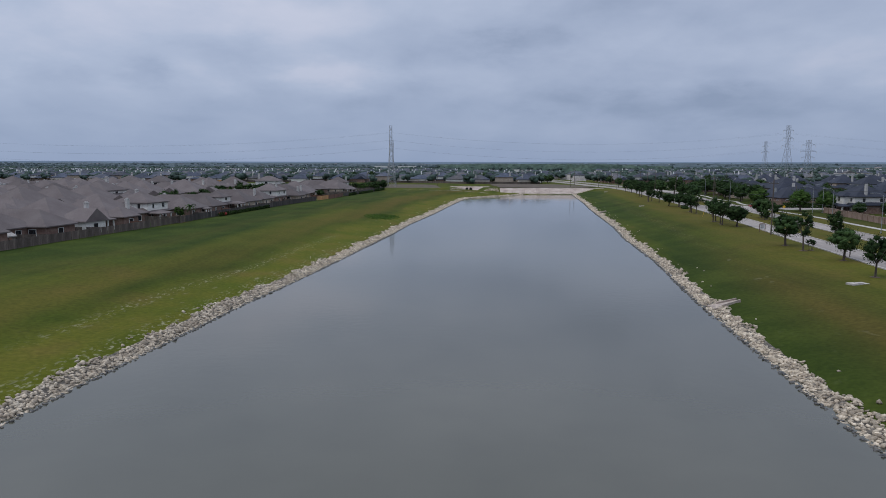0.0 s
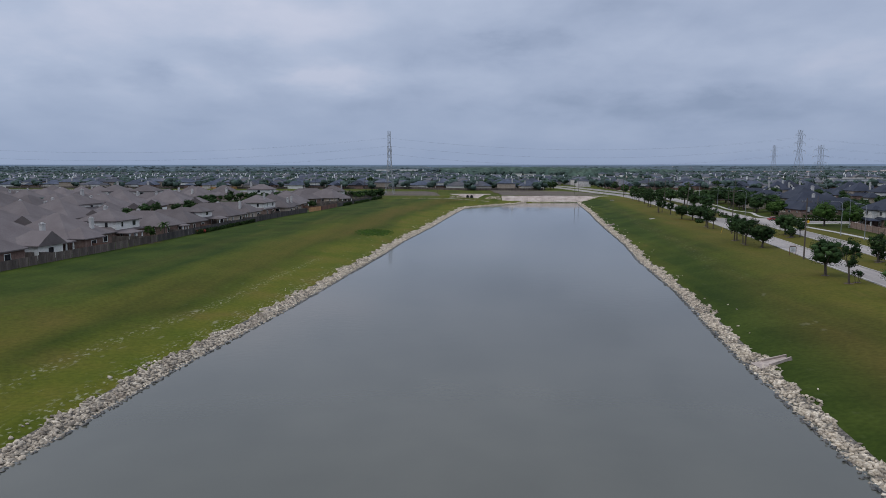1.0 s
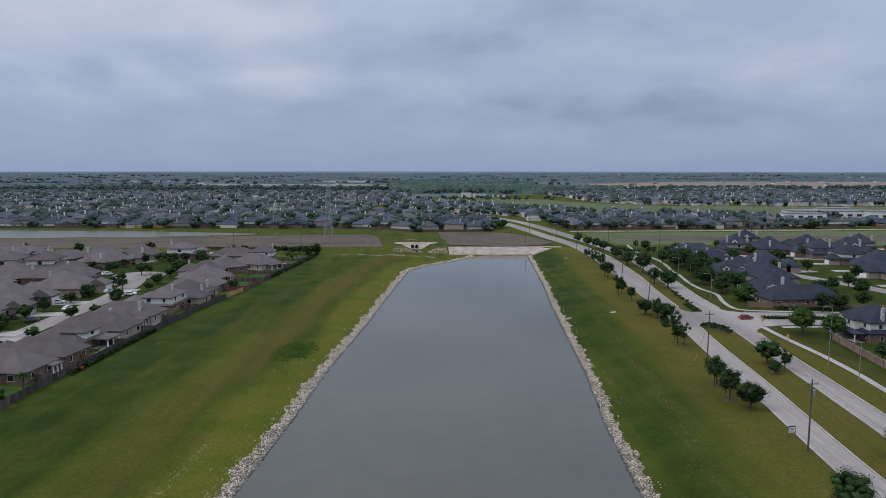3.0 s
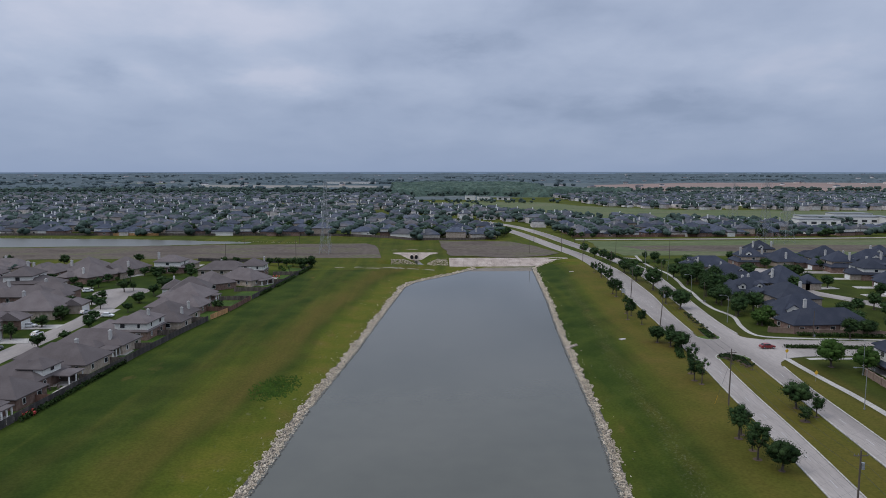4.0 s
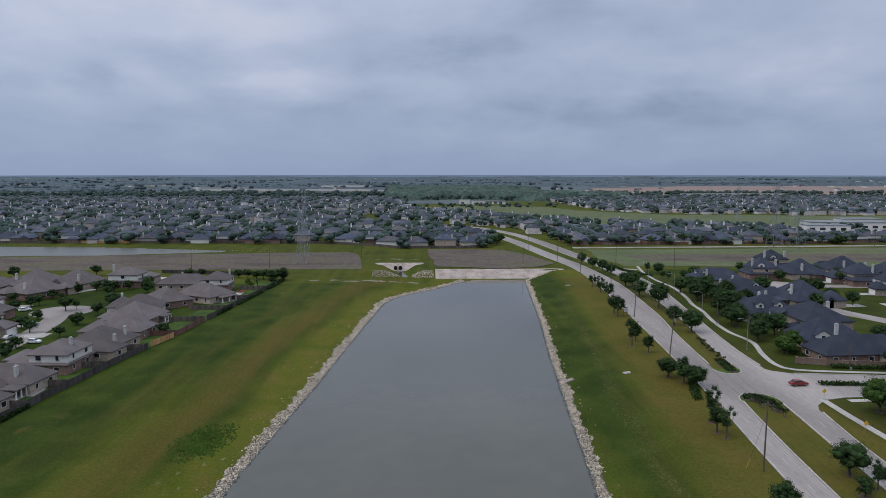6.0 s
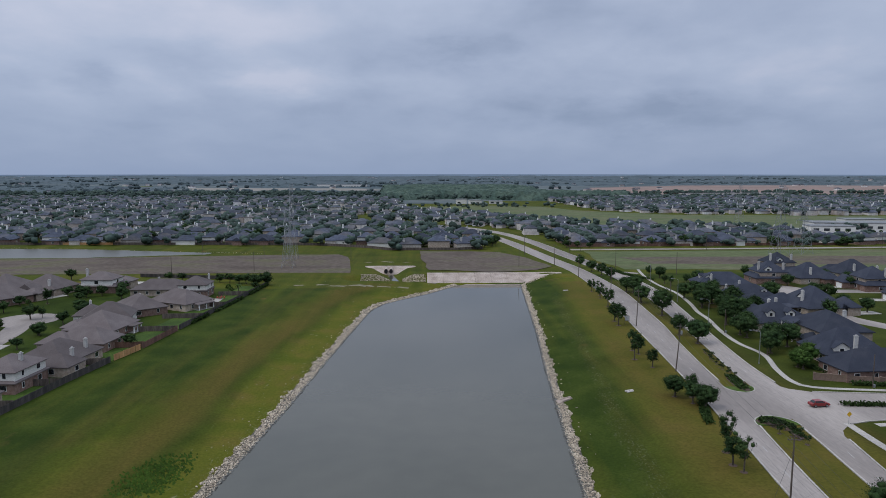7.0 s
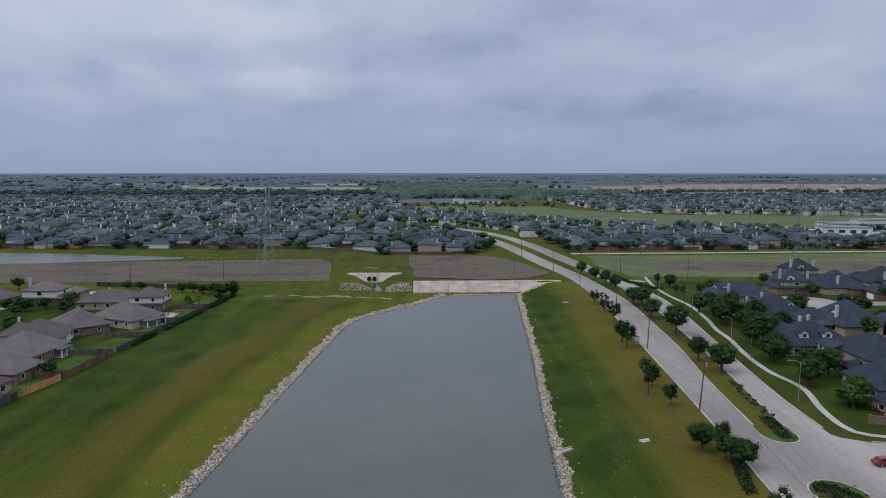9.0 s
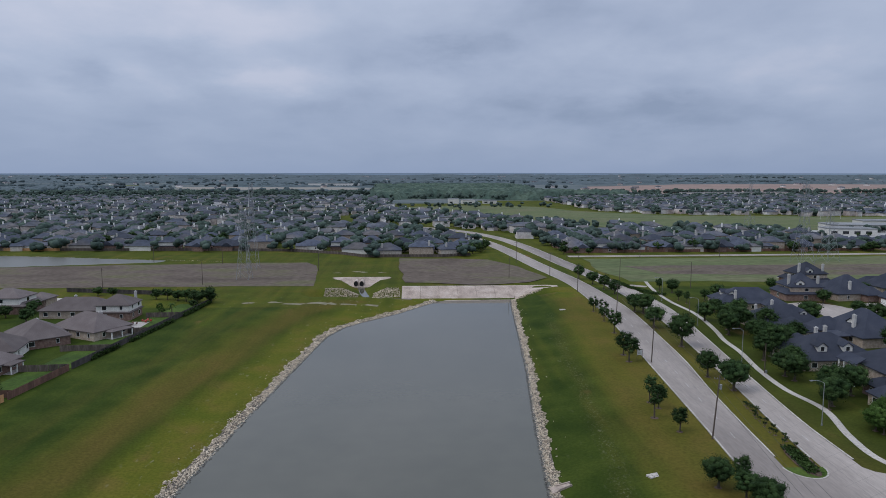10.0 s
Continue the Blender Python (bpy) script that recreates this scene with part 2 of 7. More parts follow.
canopy_mid = surface("hazed_wood_canopy", [(0.028, 0.048, 0.040), (0.046, 0.070, 0.056), (0.070, 0.098, 0.074)], 0.03, 0.95, 0.0, 6, "Position", spec=0.1, stretch=(0.7, 1.2, 1), grain=0.4)
# canopy_far: distance haze put into the canopy colour as pale blue-grey
canopy_far = surface("hazed_far_canopy", [(0.050, 0.068, 0.078), (0.062, 0.082, 0.092), (0.078, 0.099, 0.108)], 0.012, 0.95, 0.0, 7, "Position", spec=0.1, stretch=(0.7, 1.2, 1), grain=0.3)
# leaf_grove: greens greyed towards blue so the colour itself carries the haze
leaf_grove = leafy("hazed_grove_leaves", [(0.048, 0.066, 0.072), (0.058, 0.078, 0.084), (0.069, 0.090, 0.095)], vary=0.0, island=0.25)
hedge_leaf = leafy("hedge_leaves", [(0.018, 0.034, 0.010), (0.034, 0.058, 0.016)])
# black_pipe: near-black that paints the shade inside the culvert pipes
black_pipe = surface("pipe_shade_black", [(0.012, 0.012, 0.012), (0.02, 0.02, 0.02)], 1.0, 0.95)
car_glass = surface("car_glass", [(0.01, 0.012, 0.014), (0.016, 0.018, 0.02)], 1.0, 0.1)
tyre_black = surface("tyre", [(0.012, 0.012, 0.012), (0.02, 0.02, 0.02)], 3.0, 0.9)
rim_grey = surface("rim", [(0.3, 0.3, 0.31), (0.4, 0.4, 0.41)], 3.0, 0.4, metal=0.7)
lamp_lens = surface("lamp_lens", [(0.5, 0.5, 0.48), (0.6, 0.6, 0.58)], 3.0, 0.3)
tail_red = surface("tail_light", [(0.3, 0.01, 0.01), (0.4, 0.02, 0.02)], 3.0, 0.3)
CAR_PAINT = {n: surface(n + "_car_paint", [tuple(0.93 * v for v in c), c], 0.5, 0.3, grain=0.03) for n, c in
             {"white": (0.7, 0.7, 0.69), "silver": (0.36, 0.37, 0.38), "black": (0.015, 0.015, 0.017), "red": (0.2, 0.02, 0.02), "blue": (0.03, 0.05, 0.12), "grey": (0.1, 0.105, 0.11)}.items()}
sign_red = surface("sign_red", [(0.28, 0.025, 0.02), (0.34, 0.035, 0.03)], 2.0, 0.5)
sign_yellow = surface("sign_yellow", [(0.6, 0.34, 0.02), (0.66, 0.38, 0.03)], 2.0, 0.5)
play_blue = surface("play_blue", [(0.03, 0.08, 0.25), (0.04, 0.1, 0.3)], 2.0, 0.5)
play_orange = surface("play_orange", [(0.5, 0.12, 0.02), (0.55, 0.15, 0.03)], 2.0, 0.5)


def grass_material():
    """Mown bank grass: lush, dry and worn tones wander over it; the attribute 'dry' says where the sward is thin and sunburnt."""
    m = bpy.data.materials.new("bank_grass")
    m.use_nodes = True
    nt = m.node_tree
    bsdf = nt.nodes["Principled BSDF"]
    pos = nt.nodes.new("ShaderNodeNewGeometry").outputs["Position"]

    def noise_at(scale, stretch=(1, 1, 1), detail=4.0, turn=0.0):
        mp = nt.nodes.new("ShaderNodeMapping")
        mp.inputs["Scale"].default_value, mp.inputs["Rotation"].default_value = stretch, (0, 0, radians(turn))
        nt.links.new(pos, mp.inputs["Vector"])
        n = nt.nodes.new("ShaderNodeTexNoise")
        n.inputs["Scale"].default_value, n.inputs["Detail"].default_value = scale, detail
        nt.links.new(mp.outputs[0], n.inputs["Vector"])
        return n.outputs[0]

    def ramp(fac, stops):
        n = nt.nodes.new("ShaderNodeValToRGB")
        els = n.color_ramp.elements
        while len(els) < len(stops):
            els.new(0.5)
        for e, (p, c) in zip(els, stops):
            e.position, e.color = p, (*c, 1)
        nt.links.new(fac, n.inputs[0])
        return n.outputs[0]

    def mix(fac, a, b, blend="MIX"):
        n = nt.nodes.new("ShaderNodeMix")
        n.data_type, n.blend_type = "RGBA", blend
        for sock, v in ((n.inputs[0], fac), (n.inputs[6], a), (n.inputs[7], b)):
            if isinstance(v, (int, float)):
                sock.default_value = v
            elif isinstance(v, tuple):
                sock.default_value = (*v, 1)
            else:
                nt.links.new(v, sock)
        return n.outputs[2]

    def math_(op, a, b):
        n = nt.nodes.new("ShaderNodeMath")
        n.operation, n.use_clamp = op, True
        for i, v in enumerate((a, b)):
            if isinstance(v, (int, float)):
                n.inputs[i].default_value = v
            else:
                nt.links.new(v, n.inputs[i])
        return n.outputs[0]

    def mulraw(a, b):
        n = nt.nodes.new("ShaderNodeMath")
        n.operation = "MULTIPLY"
        nt.links.new(a, n.inputs[0])
        n.inputs[1].default_value = b
        return n.outputs[0]

    def attr(name):
        n = nt.nodes.new("ShaderNodeAttribute")
        n.attribute_name = name
        return n.outputs["Fac"]

    lush = ramp(noise_at(0.09), [(0.3, (0.017, 0.030, 0.0045)), (0.5, (0.026, 0.041, 0.006)), (0.7, (0.039, 0.054, 0.0085))])
    dry = ramp(noise_at(0.11, detail=5.0), [(0.3, (0.060, 0.074, 0.008)), (0.52, (0.081, 0.083, 0.011)), (0.7, (0.099, 0.082, 0.017))])
    streak = noise_at(0.22, (1, 0.05, 1), 3.0, -6)
    patch = noise_at(0.035, (1, 0.35, 1), 4.0, -6)
    wander = math_("ADD", math_("MULTIPLY", math_("SUBTRACT", streak, 0.40), 1.5), math_("MULTIPLY", math_("SUBTRACT", patch, 0.42), 1.8))
    fac = math_("ADD", mulraw(attr("dry"), 0.85), math_("MULTIPLY", wander, 0.75))
    col = mix(fac, lush, dry)
    col = mix(ramp(noise_at(0.06, (1, 0.5, 1), 6.0), [(0.66, (0, 0, 0)), (0.74, (0.7, 0.7, 0.7))]), col, (0.13, 0.075, 0.03))
    col = mix(math_("MULTIPLY", attr("brown"), math_("ADD", math_("MULTIPLY", streak, 1.1), 0.1)), col, (0.078, 0.058, 0.015))
    bare = math_("MULTIPLY", ramp(noise_at(0.8, (1, 0.4, 1), 7.0), [(0.64, (0, 0, 0)), (0.71, (0.45, 0.45, 0.45))]), attr("bare"))
    col = mix(bare, col, (0.24, 0.22, 0.15))
    dead = math_("MULTIPLY", ramp(noise_at(2.2, (1.2, 0.6, 1), 8.0, -7), [(0.55, (0, 0, 0)), (0.66, (0.85, 0.85, 0.85))]), attr("fleck"))
    col = mix(dead, col, (0.27, 0.26, 0.17))
    fine = ramp(noise_at(1.8, detail=6.0), [(0.3, (0.80, 0.82, 0.80)), (0.7, (1.17, 1.15, 1.15))])
    col = mix(1.0, col, fine, "MULTIPLY")
    nt.links.new(col, bsdf.inputs["Base Color"])
    bsdf.inputs["Roughness"].default_value = 0.95
    bsdf.inputs["Specular IOR Level"].default_value = 0.05
    b = nt.nodes.new("ShaderNodeBump")
    b.inputs["Strength"].default_value, b.inputs["Distance"].default_value = 0.5, 0.045
    nt.links.new(noise_at(2.4, detail=6.0), b.inputs["Height"])
    nt.links.new(b.outputs[0], bsdf.inputs["Normal"])
    return m


grass = grass_material()
lawn = surface("yard_lawn", [(0.026, 0.048, 0.008), (0.040, 0.070, 0.010), (0.055, 0.085, 0.014)], 0.12, 0.95, 0.05, 12, "Position", spec=0.15)
weeds = surface("weedy_field", [(0.074, 0.059, 0.049), (0.100, 0.081, 0.067), (0.094, 0.089, 0.052)], 0.06, 0.95, 0.06, 9, "Position", spec=0.05, stretch=(0.6, 1.2, 1), grain=0.28)
pasture = surface("pasture", [(0.066, 0.084, 0.036), (0.086, 0.102, 0.046), (0.103, 0.102, 0.056)], 0.03, 0.95, 0.1, 14, "Position", spec=0.1, stretch=(0.5, 1.3, 1))
pale_dirt = surface("cleared_land", [(0.13, 0.115, 0.10), (0.175, 0.155, 0.135), (0.12, 0.125, 0.10)], 0.008, 0.95, 0.0, 10, "Position", stretch=(0.5, 2.2, 1))
dirt = surface("graded_dirt", [(0.135, 0.080, 0.062), (0.185, 0.118, 0.095), (0.15, 0.125, 0.105)], 0.008, 0.95, 0.0, 10, "Position", stretch=(0.5, 2.2, 1))
asphalt_lot = surface("parking_lot", [(0.20, 0.198, 0.195), (0.28, 0.277, 0.272)], 0.05, 0.9, 0.0, 10, "Position")
# land far off, its tones shifted to blue-grey to paint distance haze
hazed_far_land = surface("hazed_far_land", [(0.066, 0.083, 0.088), (0.084, 0.101, 0.104), (0.120, 0.130, 0.125)], 0.004, 0.95, 0.0, 6, "Position", spec=0.1, stretch=(0.6, 1.6, 1))
# haze backdrop: blue-grey colour plus emission imitate the glow of far distance
haze_blue = surface("horizon_haze_glow", [(0.11, 0.15, 0.205), (0.125, 0.165, 0.22)], 0.002, 1.0, 0.0, 4, "Position", spec=0.0, grain=0.05)
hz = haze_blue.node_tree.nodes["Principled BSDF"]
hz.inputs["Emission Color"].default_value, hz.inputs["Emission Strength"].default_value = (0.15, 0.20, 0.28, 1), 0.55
tall_grass = leafy("tall_grass", [(0.020, 0.040, 0.005), (0.030, 0.056, 0.007)], vary=0.0, island=0.15)
sand = surface("bare_sand", [(0.115, 0.105, 0.062), (0.18, 0.158, 0.10)], 0.5, 0.95, 0.02, 8, "Position")


def water_material(name="pond_water", ripple=0.25):
    m = surface(name, [(0.061, 0.060, 0.046), (0.074, 0.071, 0.055)], 0.02, 0.055, 0.0, 8, "Position", grain=0.04)
    nt = m.node_tree
    bsdf = nt.nodes["Principled BSDF"]
    bsdf.inputs["IOR"].default_value = 1.33
    pos = nt.nodes.new("ShaderNodeNewGeometry").outputs["Position"]
    n = nt.nodes.new("ShaderNodeTexNoise")
    n.inputs["Scale"].default_value, n.inputs["Detail"].default_value = 0.9, 4.0
    nt.links.new(pos, n.inputs["Vector"])
    b = nt.nodes.new("ShaderNodeBump")
    b.inputs["Strength"].default_value, b.inputs["Distance"].default_value = ripple, 0.05
    nt.links.new(n.outputs[0], b.inputs["Height"])
    nt.links.new(b.outputs[0], bsdf.inputs["Normal"])
    return m


water_mat = water_material()
basin_mat = water_material("ruffled_water", 1.0)
basin_mat.node_tree.nodes["Principled BSDF"].inputs["Roughness"].default_value = 0.3

# ---- mesh building ----
class Shape:
    """Collects corners and faces of one mesh; each face carries a material slot."""

    def __init__(self):
        self.v, self.f, self.m = [], [], []

    def face(self, pts, slot=0):
        n = len(self.v)
        self.v.extend(tuple(p) for p in pts)
        self.f.append(tuple(range(n, n + len(pts))))
        self.m.append(slot)

    def box(self, x0, y0, z0, x1, y1, z1, slot=0):
        n = len(self.v)
        self.v += [(x0, y0, z0), (x1, y0, z0), (x1, y1, z0), (x0, y1, z0), (x0, y0, z1), (x1, y0, z1), (x1, y1, z1), (x0, y1, z1)]
        for q in ((3, 2, 1, 0), (4, 5, 6, 7), (0, 1, 5, 4), (1, 2, 6, 5), (2, 3, 7, 6), (3, 0, 4, 7)):
            self.f.append(tuple(n + i for i in q))
            self.m.append(slot)

    def tube(self, p, q, r0, r1=None, sides=6, slot=0):
        p, q = Vector(p), Vector(q)
        r1 = r0 if r1 is None else r1
        way = (q - p).normalized()
        a = way.orthogonal().normalized()
        b = way.cross(a)
        n = len(self.v)
        for c, r in ((p, r0), (q, r1)):
            for i in range(sides):
                w = 2 * math.pi * i / sides
                self.v.append(tuple(c + r * (math.cos(w) * a + math.sin(w) * b)))
        for i in range(sides):
            j = (i + 1) % sides
            self.f.append((n + i, n + j, n + sides + j, n + sides + i))
            self.m.append(slot)
        self.f.append(tuple(n + i for i in reversed(range(sides))))
        self.f.append(tuple(n + sides + i for i in range(sides)))
        self.m += [slot, slot]

    def chain(self, pts, r, sides=3, slot=0):
        """One unbroken thin tube through the points."""
        n = len(self.v)
        pts = [Vector(p) for p in pts]
        for i, p in enumerate(pts):
            way = (pts[min(i + 1, len(pts) - 1)] - pts[max(i - 1, 0)]).normalized()
            a = way.cross(Vector((0, 0, 1))).normalized()
            b = a.cross(way)
            self.v += [tuple(p + r * (math.cos(2 * math.pi * k / sides) * a + math.sin(2 * math.pi * k / sides) * b)) for k in range(sides)]
        for i in range(len(pts) - 1):
            for k in range(sides):
                j = (k + 1) % sides
                self.f.append((n + i * sides + k, n + i * sides + j, n + (i + 1) * sides + j, n + (i + 1) * sides + k))
                self.m.append(slot)

    def beam(self, p, q, w, slot=0):
        self.tube(p, q, w * 0.7, w * 0.7, 4, slot)

    def data(self, name, mats):
        me = bpy.data.meshes.new(name)
        me.from_pydata(self.v, [], self.f)
        for mat in mats if isinstance(mats, (list, tuple)) else [mats]:
            me.materials.append(mat)
        if any(self.m):
            me.polygons.foreach_set("material_index", self.m)
        me.update()
        return me


def part(name, shape, mats, parent=None, label=""):
    """One mesh object under a thing or under a part."""
    ob = new(name, shape.data(name, mats) if isinstance(shape, Shape) else shape)
    if parent is not None:
        ob.parent = parent
    if label:
        ob["label"] = label
    return ob


def thing(name, label, category, group="", kind=""):
    return tagged(new(name), label, category, group, kind)


def structure(name, shape, mats, label):
    return tagged(part(name, shape, mats), label, "", "", "structure")


def array_mesh(name, verts, quads, mats):
    """A mesh from arrays of corners and of faces that all have the same number of corners."""
    me = bpy.data.meshes.new(name)
    k = quads.shape[1]
    me.vertices.add(len(verts))
    me.vertices.foreach_set("co", np.ascontiguousarray(verts, np.float32).ravel())
    me.loops.add(quads.size)
    me.loops.foreach_set("vertex_index", np.ascontiguousarray(quads, np.int32).ravel())
    me.polygons.add(len(quads))
    me.polygons.foreach_set("loop_start", np.arange(0, quads.size, k, dtype=np.int32))
    for mat in mats if isinstance(mats, (list, tuple)) else [mats]:
        me.materials.append(mat)
    me.update()
    me.validate()
    return me


# ---- the lie of the land ----
G = 3.7          # street level above the pond
SHORE = [(-47, -260), (-44, 30), (-42.5, 70), (-41, 90), (-38.5, 120), (-34.5, 153), (-31, 190), (-28, 221), (-25.5, 255), (-19, 312), (-15.5, 350),
         (-11, 395), (-7.5, 428), (-3, 442), (5, 453), (16, 466), (27, 483), (33, 491), (40, 493.5), (66, 493.5), (65, 480), (62, 446), (56.5, 385),
         (52.5, 350), (48.3, 307), (43, 248), (38.5, 213), (35, 170), (29.5, 126), (27, 100), (25, 78), (21, -20), (18, -260)]
BASIN = [(-520, 655), (-320, 646), (-250, 637), (-200, 625), (-128, 607), (-128, 602), (-200, 586), (-300, 581), (-520, 572)]
CHANNEL = [(-3, 527), (-1, 512), (1, 503), (4, 496.5), (22, 493)]


def poly_distance(poly, x, y, closed=True):
    """Distance to a line of corners, below zero inside a closed one."""
    x, y = np.asarray(x, float), np.asarray(y, float)
    best = np.full(x.shape, 1e9)
    inside = np.zeros(x.shape, bool)
    pts = list(poly)
    for (ax, ay), (bx, by) in zip(pts, pts[1:] + pts[:1] if closed else pts[1:]):
        dx, dy = bx - ax, by - ay
        s = np.clip(((x - ax) * dx + (y - ay) * dy) / (dx * dx + dy * dy), 0, 1)
        best = np.minimum(best, np.hypot(x - ax - s * dx, y - ay - s * dy))
        if closed:
            cross = (ay > y) != (by > y)
            with np.errstate(divide="ignore", invalid="ignore"):
                at = (bx - ax) * (y - ay) / (by - ay if by != ay else 1e-9) + ax
            inside ^= cross & (x < at)
    return np.where(inside, -best, best) if closed else best


def ease(a, b, v):
    s = np.clip((v - a) / (b - a), 0, 1)
    return s * s * (3 - 2 * s)


def height(x, y):
    x, y = np.asarray(x, float), np.asarray(y, float)
    d = poly_distance(SHORE, x, y)
    reach = np.where(x < 10, 30.0, 22.0)
    z = np.where(d < 0, np.maximum(0.4 * d, -2.0), np.where(d < 4, 0.27 * d, 1.08 + (G - 1.08) * ease(0, 1, (d - 4) / (reach - 4)) ** 0.9))
    z = np.where((x > 16) & (x < 95) & (y > 493), np.minimum(z, np.minimum(G, 0.05 + 0.235 * (y - 493.5) + 0.14 * np.maximum(0, x - 69))), z)
    c = np.minimum(poly_distance(CHANNEL, x, y, closed=False), poly_distance([(-17, 493.5), (0, 494.5), (22, 492.5)], x, y, closed=False))
    z = np.minimum(z, 0.5 + 0.42 * np.maximum(0, c - 2.0))
    wing = (y > 523.5) & (y < 535.5) & (np.abs(x + 3) < 5.4 + 1.05 * np.maximum(0, y - 525))
    z = np.where(wing, np.minimum(z, np.maximum(0.5, 0.85 + 0.337 * (y - 525) - 0.35)), z)
    b = poly_distance(BASIN, x, y)
    z = np.minimum(z, np.where(b < 0, 2.6, 2.6 + 0.3 * b))
    r = np.hypot(x, y)
    z = z + 18.0 * np.clip((r - 1800) / 3000, 0, 1) ** 1.4
    return z


def gz(x, y):
    return float(height(np.array([x]), np.array([y]))[0])


def steps(*spans):
    out = [spans[0][0]]
    for a, b, s in spans:
        n = max(1, round((b - a) / s))
        out += [a + (b - a) * i / n for i in range(1, n + 1)]
    return np.array(out)


def build_ground():
    xs = steps((-4900, -2000, 290), (-2000, -600, 100), (-600, -130, 6), (-130, -60, 2.5), (-60, -25, 1.0), (-25, 20, 0.9), (20, 150, 2.5), (150, 600, 20), (600, 2000, 100), (2000, 4900, 290))
    ys = steps((-1500, -300, 120), (-300, 30, 15), (30, 470, 3), (470, 522, 2), (522, 537, 0.9), (537, 560, 2), (560, 680, 4), (680, 1200, 40), (1200, 2400, 100), (2400, 4880, 190))
    X, Y = np.meshgrid(xs, ys)
    Z = height(X, Y)
    nx, ny = len(xs), len(ys)
    i = np.arange(nx * ny).reshape(ny, nx)
    quads = np.stack([i[:-1, :-1], i[:-1, 1:], i[1:, 1:], i[1:, :-1]], -1).reshape(-1, 4)
    me = array_mesh("ground", np.stack([X, Y, Z], -1).reshape(-1, 3), quads, grass)
    d = poly_distance(SHORE, X, Y)
    left = X < 0.11 * (Y - 60) + 0
    wob = np.sin(Y * 0.05) * 1.5 + np.sin(Y * 0.13 + 1) * 0.8
    dry_l = 0.95 * (1 - ease(7, 17, d + wob)) + 0.35 * ease(15, 20, d + wob) * (1 - ease(24, 32, d + wob)) - 0.25 * ease(26, 36, d + wob) + 0.08 * ease(230, 400, Y)
    dry_r = -0.25 - 0.2 * (1 - ease(110, 200, Y)) + 0.25 * (1 - ease(2, 5, d)) + 1.05 * ease(10.0, 24, d + 0.6 * wob)
    dry = np.where(left, dry_l, dry_r)
    dry = np.where((X > 103) | (X < -66 - 0.09 * (400 - Y)), -0.35 + 0.3 * (Y > 500), dry)
    dry = np.where(Y > 462, np.where(X < 15, 0.36 - 0.1 * ease(470, 520, Y), np.where(Y > 505, 0.35, dry)), dry)
    bare = np.clip((1 - ease(4, 16, d)) * np.where(left, 1.0, 0.1) + 0.9 * ease(455, 470, Y) * (1 - ease(482, 500, Y)) * (X < 20) * (X > -60), 0, 1)
    brown = np.where(left, (0.45 + 0.45 * ease(170, 280, Y)) * ease(14, 18, d + wob) * (1 - ease(20, 30, d + wob)) + 0.25 * ease(33, 36, d + wob) * (1 - ease(39, 43, d + wob)), 0.75 * ease(14, 22, d) * ease(110, 180, Y) * (1 - 0.7 * ease(104, 116, X)) + 0.75 * np.exp(-((d - 13) / 6.0) ** 2) * (1 - ease(110, 210, Y)) + 0.35 * np.exp(-((d - 12.5 + 0.3 * wob) / 1.6) ** 2) * (Y < 440)) * (Y < 480)
    bare = np.clip(bare + np.where(left, 0, 0.45 * np.exp(-((d - 11.5 + 0.4 * wob) / 1.5) ** 2)) * (Y < 440), 0, 1)
    fleck = np.where(left, 0.75 * np.exp(-((d - 10.2 + 0.4 * wob) / 0.9) ** 2) * ease(85, 110, Y) * (1 - ease(190, 215, Y)) + np.exp(-((d - 2.8) / 1.1) ** 2) * (0.2 + 0.6 * (Y < 200)) * (Y < 440), 0.22 * np.exp(-((d - 12.2 + 0.3 * wob) / 1.3) ** 2) * ease(150, 220, Y)) * (Y < 455)
    for name, values in (("dry", dry), ("bare", bare), ("brown", brown), ("fleck", fleck)):
        a = me.attributes.new(name, "FLOAT", "POINT")
        a.data.foreach_set("value", np.clip(values, -0.5, 1).astype(np.float32).ravel())
    me.materials.append(hazed_far_land)
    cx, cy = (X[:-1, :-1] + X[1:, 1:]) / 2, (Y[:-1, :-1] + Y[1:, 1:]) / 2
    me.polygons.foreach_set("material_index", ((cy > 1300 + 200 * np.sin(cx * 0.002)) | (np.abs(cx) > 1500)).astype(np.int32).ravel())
    me.polygons.foreach_set("use_smooth", np.ones(len(me.polygons), bool))
    tagged(new("ground", me), "mown green and olive grass banks running out to flat land", "", "", "structure")


build_ground()


def sheet(name, pts, z, mat, label, thick=0.0, cell=None):
    """A flat sheet over a polygon, laid a little above the land."""
    s = Shape()
    s.face([(x, y, z) for x, y in pts])
    if thick:
        n = len(pts)
        for i in range(n):
            (ax, ay), (bx, by) = pts[i], pts[(i + 1) % n]
            s.face([(ax, ay, z - thick), (bx, by, z - thick), (bx, by, z), (ax, ay, z)])
    return structure(name, s, mat, label)


